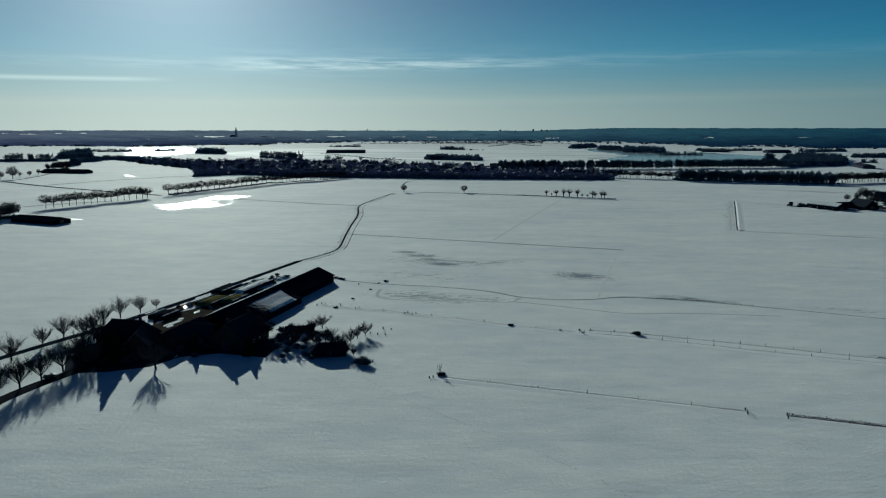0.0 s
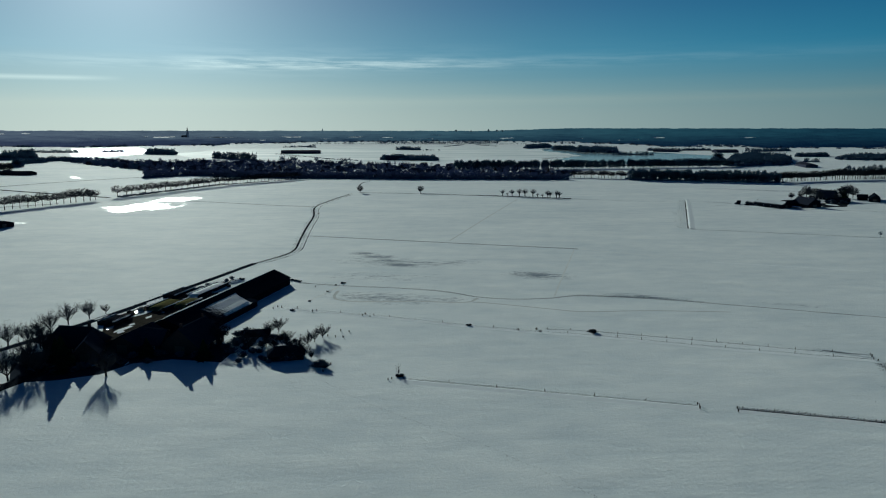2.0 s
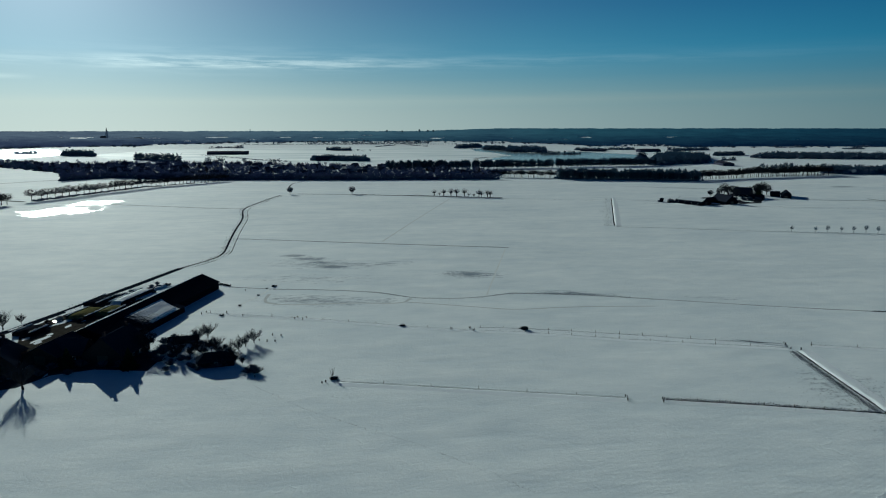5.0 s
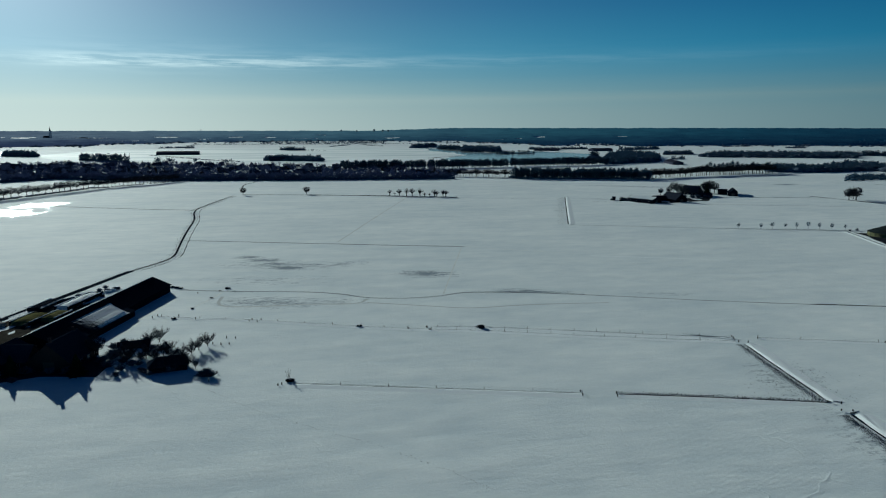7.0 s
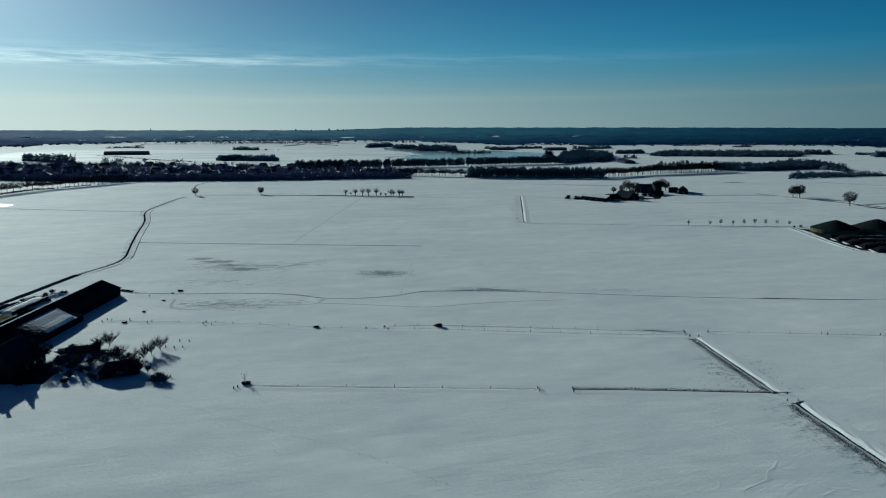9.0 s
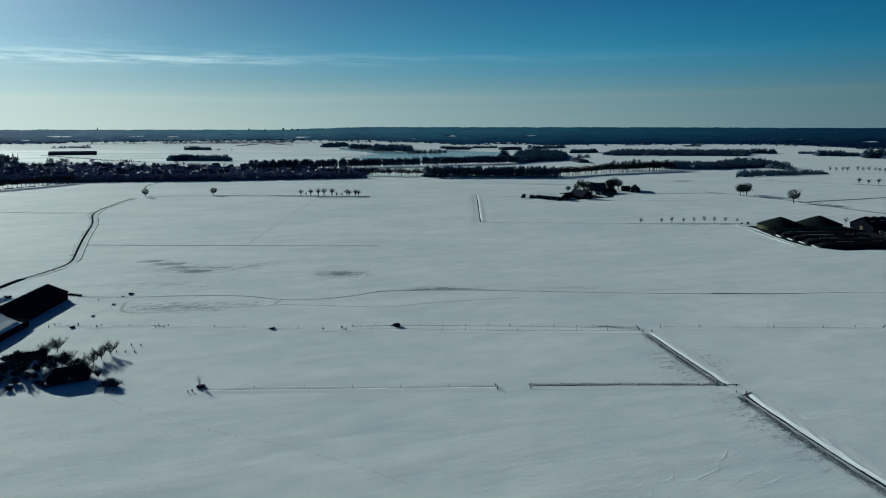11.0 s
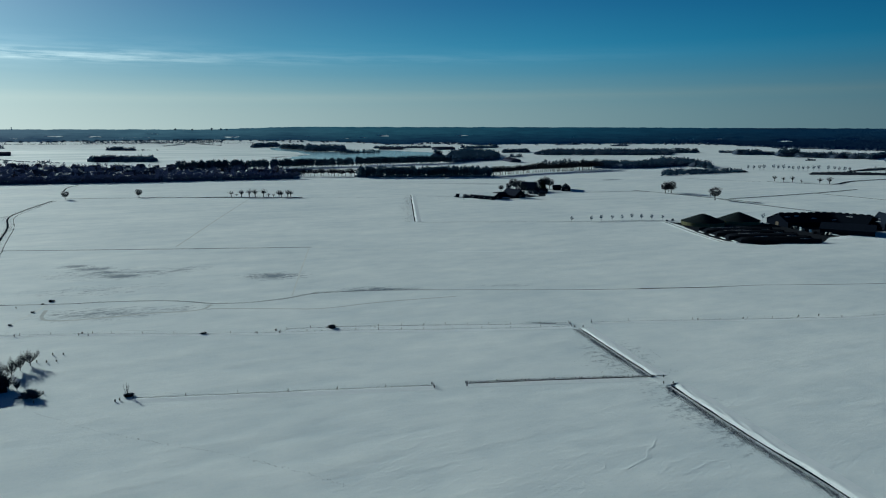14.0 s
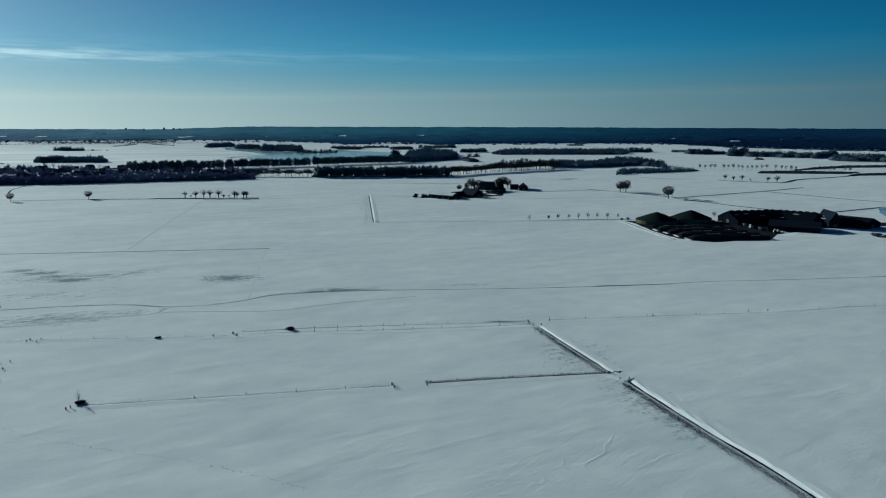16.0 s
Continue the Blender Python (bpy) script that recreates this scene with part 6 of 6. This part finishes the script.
for x, y in scatter_in(VILLAGE, 230, rng):
    copy_thing(HOUSE_KINDS[rng.randrange(4)], pose(x, y, 0, 0, 0, rng.choice((0, 8, 95, 100, 40)) + rng.uniform(-8, 8)))
for h in HOUSE_KINDS:
    x, y = scatter_in(VILLAGE, 1, rng)[0]
    h.matrix_basis = pose(x, y, 0, 0, 0, 15)
for k, (x, y) in enumerate(scatter_in(VILLAGE, 295, rng)):
    VILLAGE_TREE.put(x, y, rng.uniform(0.6, 1.1), rng, "", "trees of the village")
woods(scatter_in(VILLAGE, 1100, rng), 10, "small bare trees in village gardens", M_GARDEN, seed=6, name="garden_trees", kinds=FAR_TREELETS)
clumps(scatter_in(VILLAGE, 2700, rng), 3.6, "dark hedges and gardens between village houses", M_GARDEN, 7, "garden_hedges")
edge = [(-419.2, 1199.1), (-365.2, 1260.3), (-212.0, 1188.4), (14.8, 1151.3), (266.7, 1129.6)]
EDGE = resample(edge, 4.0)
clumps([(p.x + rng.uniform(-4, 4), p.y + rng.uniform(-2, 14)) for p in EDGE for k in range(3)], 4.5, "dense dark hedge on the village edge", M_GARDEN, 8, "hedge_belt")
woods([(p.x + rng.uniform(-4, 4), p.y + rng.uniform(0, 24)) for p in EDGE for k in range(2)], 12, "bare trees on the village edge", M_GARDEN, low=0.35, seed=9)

# ---- far woods, water and fields ----
WOODS = [
    # corner points, trees, height
    ([(719.9, 1506.7), (906.9, 1605.3), (1056.3, 1872.0), (1081.8, 2145.3), (874.8, 1833.9)], 260, 18),
    ([(760.2, 1589.6), (875.7, 1566.8), (1108.9, 1984.8), (940.8, 1959.3)], 150, 18),
    ([(895.3, 1182.6), (974.1, 1142.9), (1044.7, 1207.5), (975.9, 1268.9)], 120, 14),
    ([(974.1, 1142.9), (1123.1, 1168.1), (1093.3, 1059.4), (1155.9, 1125.4), (1288.8, 1361.8), (1249.8, 1381.2), (1066.0, 1251.4)], 200, 14),
    ([(855.8, 943.5), (1071.4, 962.8), (1095.6, 991.9), (940.2, 1029.4)], 170, 8),
    ([(-47.6, 1877.1), (95.1, 1813.8), (99.3, 1953.3), (-44.9, 2027.1)], 120, 14),
    ([(1171.0, 1847.3), (1541.3, 1667.0), (1777.5, 1909.3), (1396.1, 2092.0)], 420, 15),
]
for k, (poly, count, h) in enumerate(WOODS):
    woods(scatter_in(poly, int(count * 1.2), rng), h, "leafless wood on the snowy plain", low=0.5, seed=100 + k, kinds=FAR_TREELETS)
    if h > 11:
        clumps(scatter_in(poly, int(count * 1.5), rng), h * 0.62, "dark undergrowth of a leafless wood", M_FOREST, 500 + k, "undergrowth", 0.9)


# belts of trees seen across the plain: foot of the near edge from a to b, height, depth, trees, share of undergrowth
BELTS_LEFT = [
    ((-1082.8, 1738.8), (-957.8, 1763.0), 8, 22, 60, 0.9), ((-1082.2, 1760.4), (-1042.8, 1760.8), 20, 16, 20, 0.2), ((-1038.6, 1781.8), (-972.8, 1782.1), 19, 18, 30, 0.2),
    ((-1029.8, 1906.0), (-952.4, 1943.7), 19, 60, 60, 0.5), ((-1164.7, 2178.9), (-1118.7, 2261.0), 20, 60, 50, 0.4), ((-817.7, 1563.2), (-803.9, 1563.6), 19, 14, 16, 0.6),
    ((-871.9, 1695.2), (-851.7, 1765.6), 13, 40, 40, 0.7), ((-886.8, 1828.7), (-838.8, 1851.2), 13, 40, 30, 0.7), ((-838.8, 1851.2), (-720.4, 1708.6), 12, 40, 80, 0.7),
    ((-720.4, 1708.6), (-504.1, 1448.6), 10, 26, 130, 0.7), ((-1227.4, 2481.9), (-1085.1, 2486.3), 11, 70, 60, 0.4),
]
BELTS_WATER = [
    ((-1017.2, 2529.9), (-947.6, 2531.2), 15, 40, 30, 0.5), ((-969.9, 2619.0), (-918.5, 2620.5), 13, 6, 8, 0.0), ((-805.3, 2340.0), (-697.9, 2271.8), 20, 90, 80, 0.7),
    ((-513.7, 2007.7), (-464.4, 1956.0), 21, 14, 26, 0.1), ((-450.5, 1907.8), (-361.8, 1841.0), 22, 14, 44, 0.15), ((-302.2, 1819.3), (-288.0, 1815.0), 14, 6, 5, 0.0),
    ((-286.0, 1819.6), (-255.9, 1798.1), 14, 8, 10, 0.1), ((-212.0, 1799.9), (-204.0, 1797.0), 12, 5, 4, 0.0), ((-140.0, 1740.0), (-116.0, 1720.0), 13, 6, 7, 0.0),
    ((-506.4, 3158.6), (-409.8, 3218.0), 9, 30, 30, 0.5), ((-403.5, 3168.4), (-365.8, 3167.9), 17, 14, 10, 0.2), ((-321.9, 3614.9), (-212.8, 3622.9), 11, 10, 6, 0.0),
]
BELTS_MIDDLE = [
    ((-9.5, 2794.8), (81.3, 2747.6), 15, 60, 46, 0.5), ((89.8, 2675.2), (155.6, 2654.2), 8, 4, 12, 0.0), ((-120.0, 3700.0), (511.4, 3647.5), 13, 60, 150, 0.2),
    ((-424.2, 3634.5), (640.0, 3560.0), 4, 8, 150, 0.9), ((204.3, 3267.6), (314.4, 3480.1), 5, 12, 36, 0.9), ((374.4, 3489.1), (454.1, 3300.0), 5, 10, 24, 0.9),
    ((531.7, 2976.8), (667.0, 3133.8), 19, 130, 120, 0.7), ((620.2, 2841.9), (667.6, 2670.6), 18, 190, 120, 0.7), ((640.0, 2538.2), (741.1, 2384.1), 20, 330, 190, 0.7),
    ((682.2, 2243.1), (814.2, 2247.7), 12, 14, 46, 0.3), ((948.5, 2679.9), (1048.0, 2593.0), 12, 60, 70, 0.5), ((1084.6, 2684.0), (1199.4, 2687.3), 11, 50, 60, 0.5),
    ((843.8, 1866.5), (869.2, 1868.1), 19, 20, 16, 0.5), ((1298.3, 2600.8), (1326.5, 2602.3), 17, 14, 10, 0.3),
]
BELTS_RIGHT = [
    ((1283.0, 2516.6), (1469.9, 2607.0), 13, 60, 90, 0.6), ((1178.0, 2047.9), (1274.5, 2050.8), 14, 70, 80, 0.8), ((1013.7, 1724.5), (1052.5, 1724.5), 11, 10, 16, 0.3),
    ((1886.1, 2800.1), (2019.2, 2774.1), 6, 16, 20, 0.9), ((2041.4, 2587.8), (2103.5, 2550.7), 8, 40, 40, 0.9), ((1709.6, 1829.3), (1777.5, 1797.4), 17, 60, 50, 0.6),
    ((1845.2, 1765.8), (1919.0, 1730.5), 10, 40, 40, 0.7), ((1757.1, 1614.1), (1828.1, 1579.6), 18, 60, 60, 0.8), ((1831.4, 1578.8), (1851.2, 1533.8), 12, 40, 30, 0.7),
    ((1749.7, 1449.2), (1796.1, 1427.1), 26, 50, 34, 0.5), ((1760.1, 1398.4), (1830.7, 1234.7), 17, 110, 150, 0.8), ((1807.5, 1219.0), (2096.7, 1347.5), 16, 70, 140, 0.8),
    ((1724.9, 1111.6), (1785.6, 1015.5), 18, 160, 140, 0.8), ((1600.8, 1244.8), (1618.2, 1235.5), 8, 8, 8, 0.6),
]


def belt(a, b, height, depth, count, under, seed):
    a, b = Vector(a), Vector(b)
    back = (a + b).normalized()
    r = random.Random(seed)
    pts = [tuple(a.lerp(b, r.random()) + back * depth * r.random() ** 1.4) for k in range(count)]
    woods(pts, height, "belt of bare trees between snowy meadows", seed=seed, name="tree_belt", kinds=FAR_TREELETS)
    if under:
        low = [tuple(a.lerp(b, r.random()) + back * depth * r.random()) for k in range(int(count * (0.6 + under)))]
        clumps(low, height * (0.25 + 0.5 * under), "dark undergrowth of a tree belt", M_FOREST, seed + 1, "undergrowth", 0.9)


for k, row in enumerate(BELTS_LEFT + BELTS_WATER + BELTS_MIDDLE + BELTS_RIGHT):
    belt(*row, 600 + 3 * k)
# strips of dark reed between the snowy meadows
for k, poly in enumerate((
        [(1119.2, 861.9), (1252.4, 776.0), (1311.9, 791.7), (1237.6, 878.5), (1168.1, 893.8)], [(1254.4, 890.5), (1452.3, 901.6), (1583.0, 860.0), (1656.3, 900.3), (1530.0, 950.4), (1388.0, 934.1)],
        [(1207.0, 747.5), (1311.9, 710.7), (1370.6, 743.1), (1270.8, 766.6)], [(977.3, 971.4), (1076.2, 960.3), (1095.1, 981.6), (1010.0, 1004.1)])):
    patch("reed_bed", poly, M_GRASS, 0.05, "strip of dark reed between snowy meadows", "reeds", rag=5.0)
    clumps(scatter_in(poly, 800, rng), 2.8, "dark dead reeds in a meadow strip", M_GRASS, 540 + k, "reeds", 0.7)
for a, b, w, h, label in (((-389.8, 2400.0), (-262.9, 2404.0), 44, 11.0, "long dark barn beyond the village"), ((-35.7, 1877.5), (23.9, 1879.0), 30, 11.0, "dark barn among trees beyond the village"), ((905.1, 1552.2), (878.0, 1465.2), 24, 9.0, "dark barn on the plain"), ((1108.9, 2451.4), (1187.9, 2454.1), 40, 11.0, "distant long barn under trees"), ((930.0, 2560.0), (1010.0, 2520.0), 40, 9.0, "distant long barn under trees")):
    gabled(a, b, w, h * 0.6, h, "barn", label, "barn", M_VTILE, M_VTILE, door=False)
for p, q in (((398.4, 1961.6), (533.4, 2128.8)), ((404.2, 1950.2), (546.6, 2151.2))):
    ditch([p, q], 7.0, 0.3, 3.0, "dark reed bank in the flood plain")
# causeway with a hedge through the flooded meadows
tagged(ribbon("causeway", [(-396.2, 2333.2), (-198.6, 1962.3), (-108.8, 1845.0)], [(-6, 0.04), (-3, 1.2), (3, 1.2), (6, 0.04)], M_SNOWPLAIN, wobble=1.0, step=20.0), "low snowy causeway through flooded meadows", "dike", kind="structure")
CAUSE = resample([(-396.2, 2333.2), (-198.6, 1962.3), (-108.8, 1845.0)], 5.0)
clumps([(p.x + rng.uniform(-3, 3), p.y + rng.uniform(-3, 3)) for p in CAUSE], 2.8, "low dark hedge on the causeway", M_FOREST, 560, "hedge", 0.9)

patch("flood_ice", [(570.3, 2759.6), (599.7, 3080.4), (719.8, 3421.7), (745.1, 3077.1), (690.4, 2380.6), (904.4, 2503.7), (995.5, 2142.7), (777.3, 1627.8), (708.9, 1576.2), (523.2, 1622.0), (461.8, 1730.6), (413.9, 1889.5), (562.1, 2174.8)], M_ICE, 0.03, "flooded meadow under grey ice", "ice", rag=20.0, step=40.0)
patch("flood_ice", [(-1095.9, 2444.3), (-1340.0, 3020.0), (-1075.9, 3055.6), (-850.0, 2480.0), (-860.0, 2160.0), (-902.6, 2085.9)], M_WETICE, 0.04, "flooded meadow glinting in low sun", "ice", rag=25.0, step=30.0)
patch("flood_ice", [(-760.0, 2420.0), (-640.0, 2980.0), (289.7, 3156.3), (560.0, 2923.5), (534.1, 2003.9), (231.3, 1754.7), (-33.8, 1778.7), (-283.4, 1942.7), (-604.3, 2094.5)], M_PALEICE, 0.02, "wide flooded meadow under snowy pale ice", "ice", rag=20.0, step=60.0)
patch("river", [(536.5, 2667.3), (684.2, 3339.7), (721.8, 3270.3), (690.0, 2800.0), (640.5, 2457.0), (708.0, 2300.0), (655.2, 2220.2), (564.9, 2490.0)], M_ICE, 0.035, "broad grey river between snowy meadows", "river", rag=10.0, step=60.0)

# wooded rim: one uneven canopy with snowy clearings
# clearings: azimuth, distance, half widths in degrees and metres
CLEARINGS = [
    (-31.5, 4740, 0.5, 150), (-30.0, 4690, 0.8, 150), (-28.2, 4730, 0.4, 150), (-26.7, 4760, 0.35, 150), (-22.4, 4090, 0.25, 120), (-19.0, 4420, 0.25, 140), (-17.7, 4380, 1.1, 170),
    (-14.0, 4310, 2.2, 130), (-8.5, 4360, 1.2, 150), (-11.5, 4000, 2.4, 130), (-3.6, 4340, 0.9, 140), (-1.0, 4300, 0.8, 140), (-5.8, 4130, 1.0, 120),
    (1.8, 4170, 1.4, 130), (3.0, 4560, 0.7, 120), (8.7, 4200, 1.3, 130), (13.1, 3800, 1.3, 110), (14.4, 4110, 0.3, 120),
]
CLEARINGS_RIGHT = [
    (17.2, 3960, 0.5, 120), (18.6, 4060, 0.4, 130), (20.2, 4220, 0.6, 150), (26.6, 4250, 0.8, 110), (24.5, 3540, 2.0, 110), (31.4, 3580, 1.5, 60), (42.9, 3930, 0.2, 130), (44.1, 3940, 0.25, 130),
    (46.1, 4050, 0.4, 110), (47.5, 4050, 0.4, 100), (50.6, 3860, 0.8, 150), (53.6, 4030, 0.8, 110), (55.0, 4040, 0.45, 110), (45.9, 3700, 0.9, 90), (35.5, 4100, 0.3, 90), (39.0, 3960, 0.25, 90),
]
EDGE_AZ = (-40, -32, -28, -24, -17, -14, -13, -9, -8, 0, 8, 10, 12.5, 16, 18, 21, 26, 28, 30, 39, 45, 50, 57, 70)
EDGE_D = (3640, 3640, 3600, 3450, 3580, 3580, 3780, 3800, 3900, 3980, 3990, 3930, 3800, 3760, 3680, 3420, 3560, 3340, 3470, 3590, 3640, 3340, 3090, 2950)


def wooded(az, d):
    start = float(np.interp(az, EDGE_AZ, EDGE_D)) + 70 * noise.noise(Vector((az * 0.9, 2, 2))) + 40 * noise.noise(Vector((az * 3.1, 2, 6)))
    if d < start:
        return False
    for a, r, wa, wr in CLEARINGS + CLEARINGS_RIGHT:
        u, v = (az - a) / wa, (d - r) / wr
        if u * u + v * v < 1 + 0.5 * noise.noise(Vector((az * 2.3, d * 0.012, 7))):
            return False
    return True


def build_rim():
    azs = np.arange(-40, 70, 0.11)
    ds = list(np.arange(3000, 4945, 18))
    verts, inside = [], []
    for d in ds:
        for az in azs:
            x, y = d * math.sin(radians(az)), d * math.cos(radians(az))
            w = wooded(az, d)
            inside.append(w)
            top = 10.5 + 2.6 * noise.noise(Vector((az * 9, d * 0.06, 1))) + 3.6 * noise.noise(Vector((az * 0.9, d * 0.013, 4)))
            verts.append((x, y, ground_z(x, y) + (top if w else -1.5)))
    n = len(azs)
    faces = []
    for k in range(len(ds) - 1):
        for i in range(n - 1):
            o = k * n + i
            if inside[o] or inside[o + 1] or inside[o + n] or inside[o + n + 1]:
                faces.append((o, o + 1, o + n + 1, o + n))
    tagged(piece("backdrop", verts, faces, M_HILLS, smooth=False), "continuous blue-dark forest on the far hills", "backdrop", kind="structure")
    # loose trees along the foot of the forest
    loose = []
    for k in range(900):
        az = rng.uniform(-33, 60)
        d = float(np.interp(az, EDGE_AZ, EDGE_D)) - abs(rng.gauss(0, 60)) - 10
        if noise.noise(Vector((az * 0.8, d * 0.008, 15))) < 0.05:
            loose.append((d * math.sin(radians(az)), d * math.cos(radians(az))))
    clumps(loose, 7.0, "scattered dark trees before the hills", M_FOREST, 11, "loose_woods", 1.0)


build_rim()


def church(p):
    x, y = p
    root = anchor("church", pose(x, y, ground_z(x, y), 0, 0, 30) @ Matrix.Scale(0.86, 4), "tall stone church with slender spire", "church")
    part("tower", box_bm(((0, 0, 22), (13, 13, 48)), bevel=0.4), M_STONE, root)
    part("belfry", box_bm(((0, 0, 50), (9, 9, 9)), bevel=0.4), M_STONE, root)
    bm = bmesh.new()
    bmesh.ops.create_cone(bm, segments=8, radius1=5.6, radius2=0.1, depth=26, cap_ends=True, matrix=pose(0, 0, 67))
    part("spire", bm, M_SLATE, root)
    part("nave", box_bm(((-22, 0, 7), (32, 20, 16))), M_STONE, root)
    v = [(-38, -11, 15), (-6, -11, 15), (-6, 11, 15), (-38, 11, 15), (-36, 0, 26), (-6, 0, 26)]
    piece("nave_roof", v, [(0, 1, 5, 4), (2, 3, 4, 5), (3, 0, 4), (1, 2, 5)], M_SLATE, root)


church((-1170.9, 4052.3))
for p, s, h in (((-1021.8, 4082.9), 40, 13), ((-988.3, 4091.1), 24, 9)):
    root = anchor("tower_block", pose(*p, ground_z(*p), 0, 0, 20), "distant concrete apartment block", "apartment block")
    part("wall", box_bm(((0, 0, h / 2), (s, s * 0.7, h)), bevel=0.3), M_CONCRETE, root)
    part("roof", box_bm(((0, 0, h + 0.8), (s * 0.5, s * 0.4, 1.6)), bevel=0.2), M_ROOF, root)
for p, h in (((382.3, 4800.1), 22), ((483.6, 4791.0), 18), ((597.7, 4767.4), 26), ((651.0, 4744.4), 22), ((685.3, 4723.5), 20)):
    root = anchor("tower_block", pose(*p, ground_z(*p), 0, 0, 20), "tower block on the far horizon", "apartment block", "tower blocks on the horizon")
    part("wall", box_bm(((0, 0, h / 2), (9, 9, h)), bevel=0.3), M_CONCRETE, root)
    part("roof", box_bm(((0, 0, h + 1), (4, 4, 2)), bevel=0.2), M_ROOF, root)


def smokestack(p, h):
    root = anchor("smokestack", pose(*p, ground_z(*p)), "slender concrete factory chimney on the horizon", "chimney")
    v, f = [], []
    tube(v, f, (0, 0, -1), (0, 0, h), 3.0, 2.0, 10)
    piece("shaft", v, f, M_STONE, root)
    v, f = [], []
    tube(v, f, (0, 0, h - 2), (0, 0, h + 0.5), 2.5, 2.5, 10)
    piece("rim", v, f, M_CONCRETE, root)


smokestack((-509.0, 4820.0), 26)
